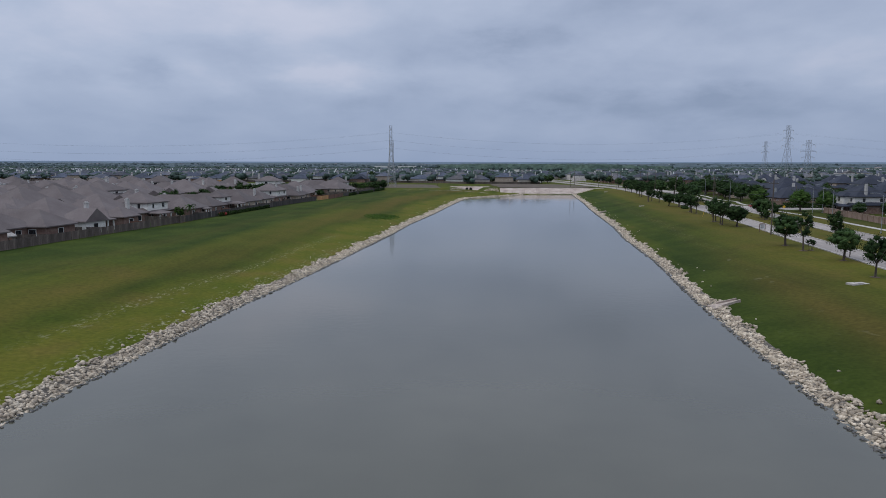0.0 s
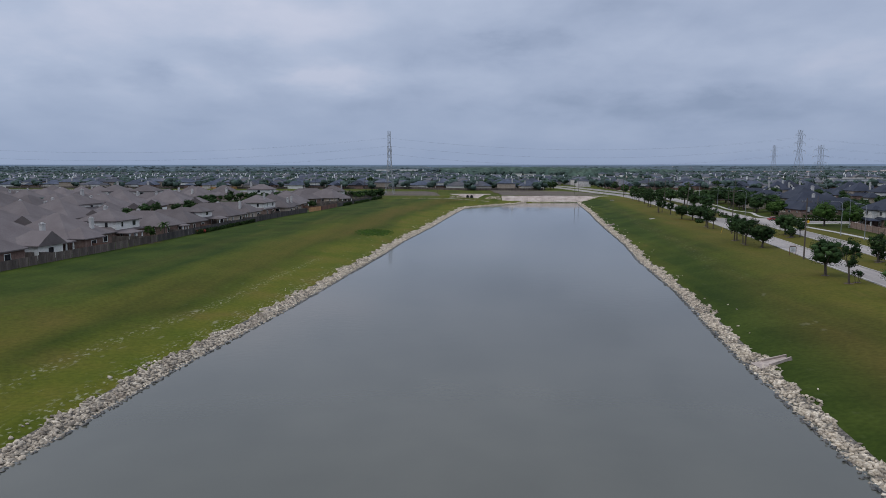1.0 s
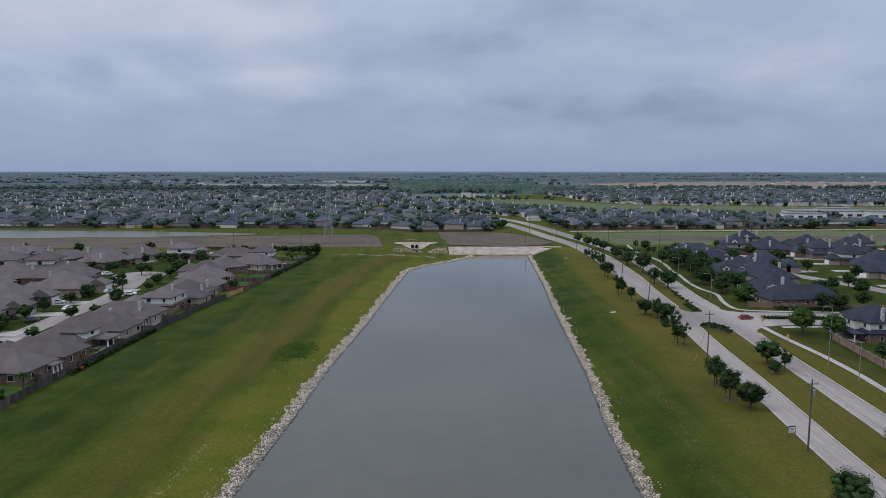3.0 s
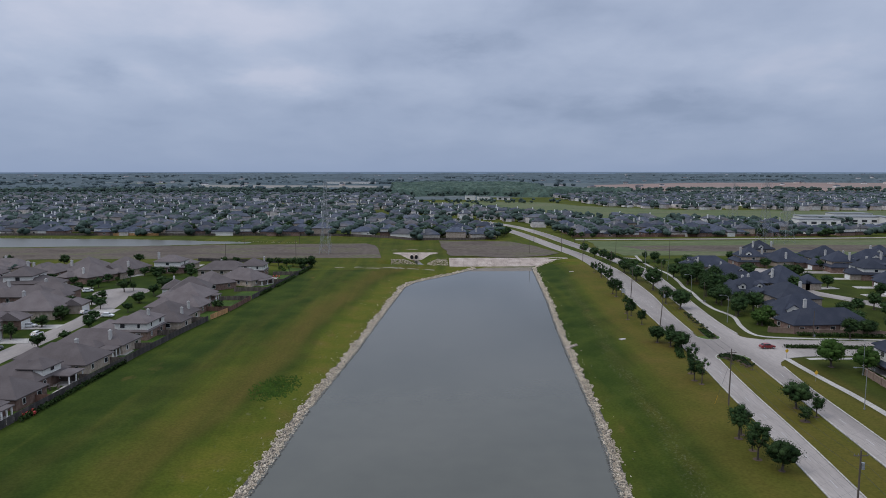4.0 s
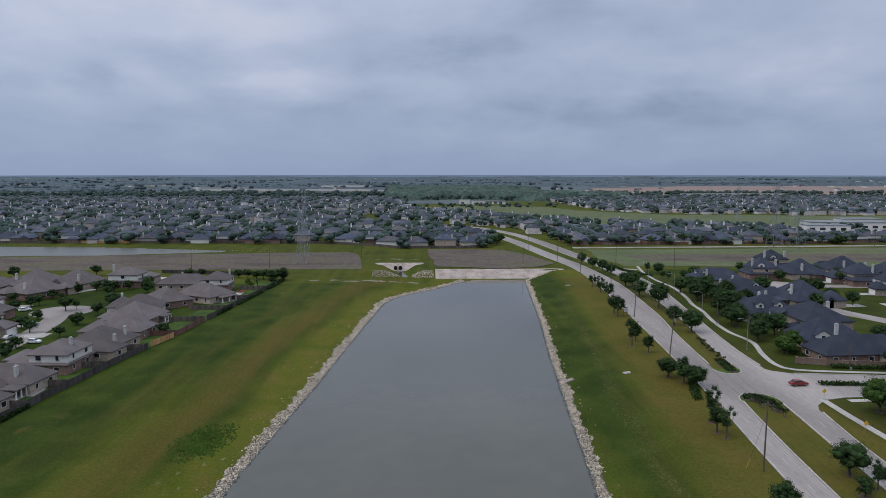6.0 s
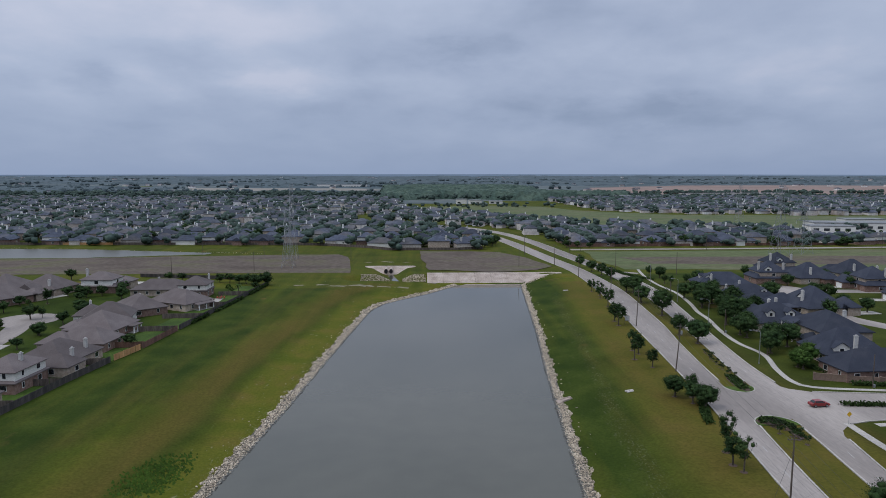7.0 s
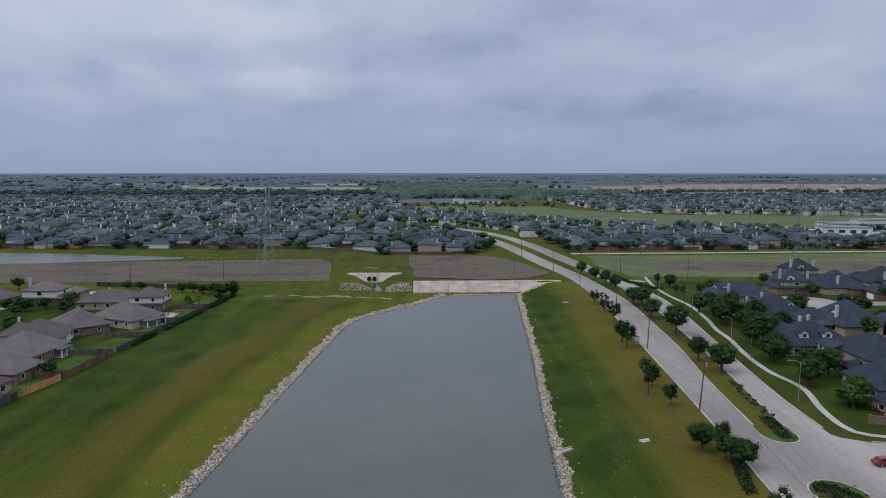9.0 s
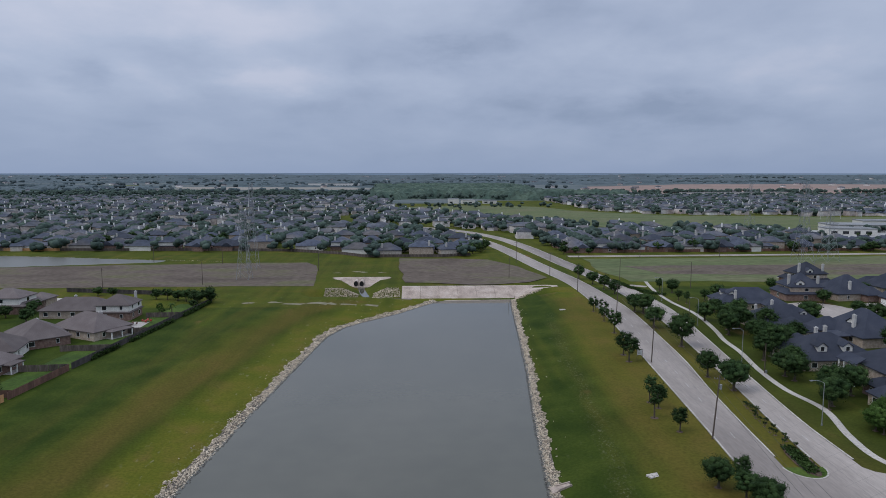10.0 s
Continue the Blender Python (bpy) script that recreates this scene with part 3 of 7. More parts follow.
def land_patch(name, poly, mat, label, cell=12.0, lift=0.06, ragged=0.0, seed=1):
    """A patch of other ground that follows the land, with an uneven rim."""
    rng = random.Random(seed)
    pts = []
    for (ax, ay), (bx, by) in zip(poly, poly[1:] + poly[:1]):
        n = max(1, int(math.hypot(bx - ax, by - ay) / cell))
        for i in range(n):
            pts.append((ax + (bx - ax) * i / n + rng.uniform(-ragged, ragged), ay + (by - ay) * i / n + rng.uniform(-ragged, ragged)))
    bm = bmesh.new()
    bm.faces.new([bm.verts.new((x, y, 0)) for x, y in pts])
    bmesh.ops.triangulate(bm, faces=bm.faces)
    if max(p[1] for p in poly) > 1700:
        bmesh.ops.subdivide_edges(bm, edges=[e for e in bm.edges if e.calc_length() > 150], cuts=3, use_grid_fill=True)
        bmesh.ops.triangulate(bm, faces=bm.faces)
    h = height(np.array([v.co.x for v in bm.verts]), np.array([v.co.y for v in bm.verts]))
    for v, z in zip(bm.verts, h):
        v.co.z = z + lift
    me = bpy.data.meshes.new(name)
    bm.to_mesh(me)
    bm.free()
    me.materials.append(mat)
    return tagged(new(name, me), label, "", "", "structure")


water = Shape()
water.face([(-90, -255, 0), (90, -255, 0), (90, 492, 0), (66.8, 495.5, 0), (-90, 495.5, 0)])
structure("water_pond", water, water_mat, "still grey-green pond water mirroring the overcast sky")
water = Shape()
water.face([(-560, 560, 3.3), (-90, 575, 3.3), (-90, 620, 3.3), (-560, 665, 3.3)])
structure("water_basin", water, basin_mat, "narrow pale strip of water in a distant basin")

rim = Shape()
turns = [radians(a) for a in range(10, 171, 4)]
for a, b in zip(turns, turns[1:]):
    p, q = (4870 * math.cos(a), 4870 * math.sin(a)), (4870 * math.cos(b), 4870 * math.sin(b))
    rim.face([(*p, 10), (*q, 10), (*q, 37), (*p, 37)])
tagged(part("backdrop", rim, haze_blue), "low glowing blue-grey haze band behind the farthest woods", "", "", "structure")

# fields beyond the pond
land_patch("ground_weeds_west", [(-420, 508), (-160, 510), (-24, 512), (-28, 545), (-32, 580), (-40, 594), (-100, 591), (-230, 575), (-420, 562)], weeds, "brown-grey weedy field round the lattice tower", ragged=1.2, lift=0.07, seed=2)
land_patch("ground_weeds_middle", [(19.5, 519), (50, 513.5), (64, 512), (79, 519), (88, 532), (80, 570), (66, 603), (45, 607), (12.5, 610), (15, 560)], weeds, "rough weedy plot beside the concrete weir", ragged=1.5, lift=0.28, seed=3)
land_patch("ground_pasture_east", [(128, 520), (420, 505), (700, 520), (700, 622), (400, 614), (126, 604), (120, 560)], pasture, "dull green pasture under the power lines", ragged=1.5, lift=0.07, seed=4)
land_patch("ground_weeds_east", [(150, 540), (420, 530), (680, 545), (680, 585), (420, 575), (140, 572)], weeds, "band of grey weeds across the pasture", ragged=2.0, lift=0.10, seed=5)
land_patch("ground_green_far", [(0, 1120), (33, 1070), (92, 965), (148, 897), (190, 840), (255, 802), (420, 775), (900, 800), (900, 960), (500, 965), (326, 990), (225, 1100), (200, 1200), (100, 1240), (0, 1185)], pasture, "open green field between distant housing", ragged=6, lift=0.2, cell=40, seed=6)
land_patch("ground_dirt_far", [(330, 1640), (700, 1560), (1500, 1700), (1900, 2300), (1100, 2650), (560, 2300)], dirt, "reddish graded building land far away", ragged=14, lift=0.6, cell=80, seed=7)
land_patch("ground_dirt_middle", [(-620, 2050), (-180, 2000), (-60, 2080), (-150, 2250), (-700, 2300)], pale_dirt, "pale cleared land among distant trees", ragged=14, lift=0.6, cell=80, seed=8)
land_patch("ground_strip_far", [(-2100, 2550), (-900, 2380), (-860, 2480), (-2100, 2750)], pasture, "long green strip of distant grassland", ragged=10, lift=0.8, cell=80, seed=9)
land_patch("pavement_parking", [(322, 692), (480, 676), (600, 690), (620, 760), (480, 800), (350, 790)], asphalt_lot, "pale concrete car park of a distant school", ragged=0.5, lift=0.25, cell=30, seed=10)
for i, (px, py, r) in enumerate([(-25, 468.5, 3.0), (-33, 472.5, 2.0), (6, 474, 1.8), (-14, 470.5, 3.4), (-4, 472, 2.0), (-44, 471, 1.6)]):
    land_patch(f"ground_sand_{i + 1}", [(px + r * 1.8 * math.cos(a), py + r * 0.55 * math.sin(a)) for a in np.linspace(0, 6.28, 13)[:-1]], sand, "bare pale sand where the grass has died", cell=1.5, lift=0.05, ragged=0.9, seed=30 + i)


# ---- roads ----
def along(pts, step=6.0):
    """Smooth line of points through the given ones (Catmull-Rom)."""
    p = [Vector((*q, 0)) for q in pts]
    p = [2 * p[0] - p[1]] + p + [2 * p[-1] - p[-2]]
    out = []
    for a, b, c, d in zip(p, p[1:], p[2:], p[3:]):
        n = max(1, int((c - b).length / step))
        for i in range(n):
            t = i / n
            out.append(0.5 * (2 * b + (c - a) * t + (2 * a - 5 * b + 4 * c - d) * t * t + (3 * b - a - 3 * c + d) * t ** 3))
    out.append(p[-2])
    return [(v.x, v.y) for v in out]


def ribbon(name, left, right, z, mat, label, thick=0.25):
    s = Shape()
    n = min(len(left), len(right))
    for i in range(n - 1):
        a, b, c, d = left[i], right[i], right[i + 1], left[i + 1]
        s.face([(*a, z), (*b, z), (*c, z), (*d, z)])
        s.face([(*d, z - thick), (*a, z - thick), (*a, z), (*d, z)])
        s.face([(*b, z - thick), (*c, z - thick), (*c, z), (*b, z)])
    return structure(name, s, mat, label)


def offset_line(pts, off):
    out = []
    for i, (x, y) in enumerate(pts):
        (ax, ay), (bx, by) = pts[max(0, i - 1)], pts[min(len(pts) - 1, i + 1)]
        dx, dy = bx - ax, by - ay
        l = math.hypot(dx, dy) or 1
        out.append((x + dy / l * off, y - dx / l * off))
    return out


def resample(pts, n):
    p = np.array(pts)
    s = np.r_[0, np.cumsum(np.hypot(*np.diff(p, axis=0).T))]
    u = np.linspace(0, s[-1], n)
    return [tuple(q) for q in np.stack([np.interp(u, s, p[:, 0]), np.interp(u, s, p[:, 1])], 1)]


def kerb(pts, name="curb", w=0.35, h=0.16, side=1):
    a = pts
    b = offset_line(pts, side * w)
    s = Shape()
    for i in range(len(pts) - 1):
        z0, z1 = G - 0.2, G + 0.03 + h
        p, q, r, t = a[i], a[i + 1], b[i + 1], b[i]
        s.face([(*p, z1), (*q, z1), (*r, z1), (*t, z1)])
        s.face([(*p, z0), (*q, z0), (*q, z1), (*p, z1)])
        s.face([(*r, z0), (*t, z0), (*t, z1), (*r, z1)])
    return structure(name, s, concrete, "pale concrete kerb along the carriageway")


ROAD_NL = along([(30, -100), (46, 20), (56.5, 100), (62.7, 147), (67.5, 185), (72.3, 221), (76.8, 258), (79.4, 278), (83, 312), (85.6, 339), (89, 378), (92.2, 415), (95.4, 460), (95.5, 515), (88, 572), (78, 658), (66, 722), (46, 775), (15, 815), (-30, 850)])
ROAD_NR = along([(38, -100), (54, 20), (64, 100), (69.4, 150), (73.2, 186), (78.6, 225), (82.4, 257), (85.6, 279), (90.8, 311), (92.4, 326), (95.6, 353), (99.8, 381), (102.6, 410), (105.6, 445), (106, 470), (103.5, 521), (96.5, 577), (86.5, 663), (74.5, 727), (53, 782), (20, 823), (-26, 858)])
ROAD_FL = along([(46, -100), (62, 20), (72, 100), (78.5, 150), (84, 190), (89, 230), (92.6, 260), (95.4, 283), (97.6, 310), (99.6, 328), (103.2, 354), (106.4, 380), (109.4, 406), (112, 433), (113.6, 470), (111, 523), (104.5, 580), (95, 668), (83, 733), (60, 790), (26, 831), (-22, 866)])
ROAD_FR = along([(54, -100), (70, 20), (80, 100), (86, 150), (90.6, 194), (95, 232), (98.2, 260), (102, 283), (105, 310), (106.2, 330), (109.3, 355), (113.3, 383), (117.8, 414), (121.2, 440), (122.5, 470), (119.5, 525), (113, 584), (103.5, 672), (91, 738), (67, 797), (32, 839), (-18, 874)])
NP = 190
nl, nr, fl, fr = (resample(p, NP) for p in (ROAD_NL, ROAD_NR, ROAD_FL, ROAD_FR))
RZ = G + 0.05
ribbon("road_near", nl, nr, RZ, road_concrete, "pale worn concrete carriageway beside the pond")
ribbon("road_far", fl, fr, RZ, road_concrete, "second pale concrete carriageway beyond the median")
opening = [p for p in nr if 283.5 < p[1] < 312]
opening2 = [p for p in fl if 283.5 < p[1] < 312]
m = 12
opening, opening2 = resample(opening, m), resample(opening2, m)
ribbon("road_crossing", opening, opening2, RZ - 0.004, road_concrete, "concrete opening in the median at the crossing")
side_n = along([(103.4, 314), (106.5, 308.4), (111, 306.2), (125, 304.6), (160, 300), (205, 294), (260, 288)])
side_s = along([(100.2, 276), (104, 283.5), (109, 286.2), (120, 287.2), (140, 286.3), (170, 283), (205, 277), (260, 270)])
side_n, side_s = resample(side_n, 30), resample(side_s, 30)
ribbon("road_side", side_n, side_s, RZ - 0.008, road_concrete, "pale concrete side street into the estate")


nose, rings = Shape(), []
for cx, cy, r, up_ in ((91.1, 284.4, 4.6, 1), (94.3, 311.2, 3.6, -1)):
    ring_ = [(cx + r * math.cos(a), cy + r * 1.25 * up_ * math.sin(a)) for a in np.linspace(0, math.pi, 13)]
    nose.face([(x, y, G + 0.10) for x, y in (ring_ if up_ > 0 else reversed(ring_))])
    rings.append(ring_)
    for a, b in zip(ring_, ring_[1:]):
        nose.face([(*a, G - 0.1), (*b, G - 0.1), (*b, G + 0.10), (*a, G + 0.10)])
structure("ground_noses", nose, lawn, "rounded grass noses of the median at the crossing")


def cut(pts, y0, y1):
    return [p for p in pts if p[1] < y0], [p for p in pts if p[1] > y1]


kerb(nl, side=-1)
for line, gap, sd in ((nr, (285, 312), 1), (fl, (284, 313), -1), (fr, (280, 311.5), 1)):
    for seg in cut(line, *gap):
        kerb(seg, side=sd)
for ring_ in rings:
    kerb(ring_, side=-1 if ring_[0][1] > 300 else 1, w=0.3, h=0.1)
kerb(side_n[2:], side=-1)
kerb(side_s[2:], side=1)


def mix_line(a, b, t):
    return [(p[0] + (q[0] - p[0]) * t, p[1] + (q[1] - p[1]) * t) for p, q in zip(a, b)]


def road_lines(a, b, name):
    """Lane line of short dashes and tarred joints across the slabs."""
    line = mix_line(a, b, 0.5)
    dense = resample(line, 1000)
    dash = Shape()
    acc = 0
    for i in range(0, 998, 11):
        if 276 < dense[i][1] < 316:
            continue
        p, q = dense[i], dense[i + 3]
        d = Vector((q[0] - p[0], q[1] - p[1], 0)).normalized()
        nrm = Vector((-d.y, d.x, 0)) * 0.07
        dash.face([(p[0] + nrm.x, p[1] + nrm.y, RZ + 0.006), (p[0] - nrm.x, p[1] - nrm.y, RZ + 0.006), (q[0] - nrm.x, q[1] - nrm.y, RZ + 0.006), (q[0] + nrm.x, q[1] + nrm.y, RZ + 0.006)])
    structure(name + "_marks", dash, lane_paint, "worn white lane dashes")
    tar = Shape()
    da, db = resample(a, 400), resample(b, 400)
    for t in (0.33, 0.66):
        mid = mix_line(da, db, t)
        o = offset_line(mid, 0.06)
        for i in range(len(mid) - 1):
            tar.face([(*mid[i], RZ + 0.005), (*o[i], RZ + 0.005), (*o[i + 1], RZ + 0.005), (*mid[i + 1], RZ + 0.005)])
    for i in range(2, 398, 2):
        p, q = Vector(da[i]), Vector(db[i])
        w = (Vector(da[i + 1]) - p).normalized() * 0.06
        tar.face([(p.x, p.y, RZ + 0.005), (q.x, q.y, RZ + 0.005), (q.x + w.x, q.y + w.y, RZ + 0.005), (p.x + w.x, p.y + w.y, RZ + 0.005)])
    structure(name + "_joints", tar, joint_dark, "dark sealed joints between concrete slabs")


road_lines(nl, nr, "road_near")
road_lines(fl, fr, "road_far")


def path_strip(pts, w, name, label, mat=concrete, z=G + 0.06):
    c = along(pts, 2.5)
    return ribbon(name, offset_line(c, -w / 2), offset_line(c, w / 2), z, mat, label, 0.15)


path_strip([(139, 540), (131, 500), (128, 470), (128.5, 445), (125, 420), (121.5, 404), (120, 390), (116.5, 372), (114.8, 355), (116, 341), (112, 326), (110.4, 315), (113, 310.2), (125, 307.6), (150, 304.6), (200, 297), (255, 292)], 1.55, "pavement_north", "winding pale concrete footpath beside the avenue")
path_strip([(255, 266), (200, 275), (150, 282.5), (120, 284.2), (112, 284)], 1.8, "pavement_side", "pale concrete footpath along the side street")
path_strip([(106.3, 285.4), (105.8, 276), (105.6, 265), (105.6, 252), (104.6, 236), (102.6, 220), (98, 175), (89, 120), (75, 20), (60, -100)], 1.8, "pavement_south", "pale concrete footpath with grass verge")
# cross street and residential streets
path_strip([(118, 616), (200, 618), (330, 623), (520, 634), (700, 640)], 7.0, "road_cross", "thin pale road across the pasture", road_concrete, G + 0.14)
path_strip([(-119, 60), (-119.5, 200), (-119, 300), (-119, 340), (-123, 372), (-128, 390)], 8.0, "road_west", "pale concrete estate street", road_concrete, G + 0.07)
bulb = [(-130 + 11.5 * math.cos(a), 397 + 11.5 * math.sin(a)) for a in np.linspace(0, 2 * math.pi, 25)[:-1]]
sheet("road_bulb", bulb, G + 0.075, road_concrete, "round concrete turning head of the estate street", 0.2)
path_strip([(-200, 60), (-200, 430)], 8.0, "road_west_two", "estate street between brown roofs", road_concrete, G + 0.07)
path_strip([(-278, 60), (-278, 470)], 8.0, "road_west_three", "estate street between brown roofs further back", road_concrete, G + 0.07)
path_strip([(196, 293), (190, 330), (182, 365), (172, 392), (176, 420), (182, 445), (205, 447), (262, 440)], 8.5, "road_east", "pale concrete estate street past dark roofs", road_concrete, G + 0.07)
sheet("road_east_bulb", [(180 + 12 * math.cos(a), 452 + 12 * math.sin(a)) for a in np.linspace(0, 2 * math.pi, 25)[:-1]], G + 0.08, road_concrete, "concrete turning head", 0.2)

# planted beds at the noses of the median
def bed_rim(cx, cy, rx, ry, turn, n=20):
    c, sn = math.cos(radians(turn)), math.sin(radians(turn))
    return [(cx + rx * math.cos(a) * c - ry * math.sin(a) * sn, cy + rx * math.cos(a) * sn + ry * math.sin(a) * c) for a in np.linspace(0, 2 * math.pi, n + 1)[:-1]]


for i, pts in enumerate([bed_rim(95.6, 314.0, 1.9, 6.6, -6), bed_rim(90.4, 286.6, 3.2, 2.4, 0), bed_rim(92.2, 281.0, 1.3, 4.5, -8)]):
    land_patch(f"ground_bed_{i + 1}", pts, mulch, "dark mulch bed on the median nose", cell=1.5, lift=0.12, ragged=0.15, seed=50 + i)
sheet("pavement_pad", [(122, 507), (129, 502.5), (131, 505.5), (124.5, 510)], G + 0.09, road_concrete, "pale concrete pad at the estate entrance", 0.2)

# ---- houses ----
def hip_roof(s, x0, y0, x1, y1, z, pitch, gables="", over=0.5, slot=0):
    """Hipped roof over a rectangle with eaves; gables names the ends ('a': low end, 'b': high end of the ridge) that stay upright."""
    x0, y0, x1, y1 = x0 - over, y0 - over, x1 + over, y1 + over
    w, d = x1 - x0, y1 - y0
    half = min(w, d) / 2
    zr = z + half * pitch
    ea, eb = (0.0 if "a" in gables else half), (0.0 if "b" in gables else half)
    if w >= d:
        ra, rb = (x0 + ea, (y0 + y1) / 2, zr), (x1 - eb, (y0 + y1) / 2, zr)
        c = [(x0, y0, z), (x1, y0, z), (x1, y1, z), (x0, y1, z)]
        s.face([c[0], c[1], rb, ra], slot)
        s.face([c[2], c[3], ra, rb], slot)
        s.face([c[3], c[0], ra], slot)
        s.face([c[1], c[2], rb], slot)
    else:
        ra, rb = ((x0 + x1) / 2, y0 + ea, zr), ((x0 + x1) / 2, y1 - eb, zr)
        c = [(x0, y0, z), (x1, y0, z), (x1, y1, z), (x0, y1, z)]
        s.face([c[1], c[2], rb, ra], slot)
        s.face([c[3], c[0], ra, rb], slot)
        s.face([c[0], c[1], ra], slot)
        s.face([c[2], c[3], rb], slot)
    for i in range(4):
        a, b = c[i], c[(i + 1) % 4]
        s.face([(a[0], a[1], z - 0.22), (b[0], b[1], z - 0.22), b, a], slot)
    s.face([(p[0], p[1], z - 0.22) for p in reversed(c)], slot)
    return zr


WINDOW_CACHE = {}


def add_window(parent, x, y, z, turn, w, h, lite=False):
    """A framed window whose face looks along -y before it is turned."""
    key = (round(w, 2), round(h, 2), lite)
    if key not in WINDOW_CACHE:
        f, p = Shape(), Shape()
        t = 0.07
        # one frame all of a piece: a ring with a raised face and a recessed pane
        out = [(-w / 2 - t, -t), (w / 2 + t, -t), (w / 2 + t, h + t), (-w / 2 - t, h + t)]
        inn = [(-w / 2, 0), (w / 2, 0), (w / 2, h), (-w / 2, h)]
        f.v = [(x_, 0.02, z_) for x_, z_ in out] + [(x_, -0.09, z_) for x_, z_ in out] + [(x_, -0.09, z_) for x_, z_ in inn] + [(x_, -0.03, z_) for x_, z_ in inn]
        for i in range(4):
            j = (i + 1) % 4
            f.f += [(i, j, 4 + j, 4 + i), (4 + i, 4 + j, 8 + j, 8 + i), (8 + i, 8 + j, 12 + j, 12 + i)]
            f.m += [0, 0, 0]
        if lite:
            f.f.append((12, 13, 14, 15))
            f.m.append(1)
        p.box(-w / 2, -0.035, 0, w / 2, 0.01, h)
        WINDOW_CACHE[key] = (f.data("window", [trim_white, glass] if lite else trim_white), p.data("pane", glass))
    fm, pm = WINDOW_CACHE[key]
    wob = part("window", fm, None, parent)
    wob.matrix_local = pose(x, y, z, 0, 0, turn)
    if not lite:
        part("pane", pm, None, wob)
    return wob


def house(label, blocks, roof_mat, group, chimneys=(), porch=None, garage=None, door=None, pitch=0.55, dormer=None, detail=2):
    """A house standing at the origin, its street side towards -y. blocks: x0, y0, x1, y1, wall height, wall material, gabled ends, z of floor."""
    home = thing("house", label, "house", group)
    rs = Shape()
    for x0, y0, x1, y1, h, wm, gables, zb in blocks:
        ws = Shape()
        ws.box(x0, y0, zb - (0.3 if zb == 0 else 0), x1, y1, zb + h)
        zr = hip_roof(rs, x0, y0, x1, y1, zb + h, pitch, gables)
        w, d = x1 - x0, y1 - y0
        if "a" in gables or "b" in gables:
            top = zb + h + min(w, d) / 2 * pitch
            for end, flag in ((0, "a"), (1, "b")):
                if flag in gables:
                    if w >= d:
                        xe = x0 - 0.46 if end == 0 else x1 + 0.46
                        ws.face([(xe, y0, zb + h - 0.2), (xe, y1, zb + h - 0.2), (xe, (y0 + y1) / 2, top)])
                    else:
                        ye = y0 - 0.46 if end == 0 else y1 + 0.46
                        ws.face([(x0, ye, zb + h - 0.2), (x1, ye, zb + h - 0.2), ((x0 + x1) / 2, ye, top)])
        part("wall", ws, wm, home)
        # windows on the free stretches of each side
        sides = [(x0, x1, y0, 0, "x"), (x0, x1, y1, 180, "x"), (y0, y1, x0, -90, "y"), (y0, y1, x1, 90, "y")]
        for a, b, c, turn, axis in sides:
            n = int((b - a) / (4.8, 8.5, 8.0)[2 - detail])
            if detail == 0 and turn in (0, 180) and (turn == 180 or zb > 0):
                continue
            for i in range(n):
                u = a + (b - a) * (i + 0.5) / n
                px, py = (u, c) if axis == "x" else (c, u)
                off = {0: (0, -0.6), 180: (0, 0.6), -90: (-0.6, 0), 90: (0.6, 0)}[turn]
                qx, qy = px + off[0], py + off[1]
                if any(k[0] - 0.3 < qx < k[2] + 0.3 and k[1] - 0.3 < qy < k[3] + 0.3 and k[7] < zb + 1.6 < k[7] + k[4] + 1.5 for k in blocks):
                    continue
                if garage and turn == 0 and garage[0] - 3.2 < px < garage[0] + 3.2 and abs(garage[1] - py) < 1 and zb == 0:
                    continue
                if door and turn == 0 and abs(px - door[0]) < 1.3 and zb == 0:
                    continue
                wide = 1.5 if (i % 2 == 0) else 0.9
                add_window(home, px, py, zb + 0.95, turn, wide, 1.3, detail < 2)
    part("roof", rs, roof_mat, home)
    for cx, cy, ct, cm in chimneys:
        cs = Shape()
        cs.box(cx - 0.5, cy - 0.34, 0, cx + 0.5, cy + 0.34, ct - 0.3)
        cs.box(cx - 0.58, cy - 0.42, ct - 0.3, cx + 0.58, cy + 0.42, ct - 0.16)
        cs.box(cx - 0.3, cy - 0.22, ct - 0.16, cx + 0.3, cy + 0.22, ct + 0.1)
        part("chimney", cs, cm, home, "tall chimney stack with a flat cap")
    if porch:
        x0, y0, x1, y1, h = porch
        ps = Shape()
        ps.box(x0, y0, -0.2, x1, y1, 0.08)
        part("patio", ps, concrete, home, "concrete patio slab")
        pr = Shape()
        hip_roof(pr, x0, y0, x1, y1, h, 0.3, "", 0.3)
        part("porch_roof", pr, roof_mat, home)
        for px in (x0 + 0.2, (x0 + x1) / 2, x1 - 0.2):
            q = Shape()
            q.box(px - 0.13, y1 - 0.35, 0.08, px + 0.13, y1 - 0.09, h - 0.1)
            part("post", q, trim_white, home)
    if garage:
        gs = Shape()
        gx, gy = garage
        gs.box(gx - 2.45, gy - 0.06, 0, gx + 2.45, gy + 0.05, 2.2)
        for i in range(1, 4):
            gs.box(gx - 2.45, gy - 0.075, i * 0.55 - 0.02, gx + 2.45, gy - 0.05, i * 0.55 + 0.02)
        part("garage_door", gs, trim_white, home, "white panelled garage door")
        dr = Shape()
        dr.box(gx - 2.6, gy - 9.5, -0.1, gx + 2.6, gy - 0.1, 0.12)
        part("driveway", dr, concrete, home, "pale concrete driveway")
    if door:
        ds = Shape()
        dx, dy = door
        ds.box(dx - 0.5, dy - 0.07, 0, dx + 0.5, dy + 0.05, 2.1)
        part("door", ds, door_paint, home)
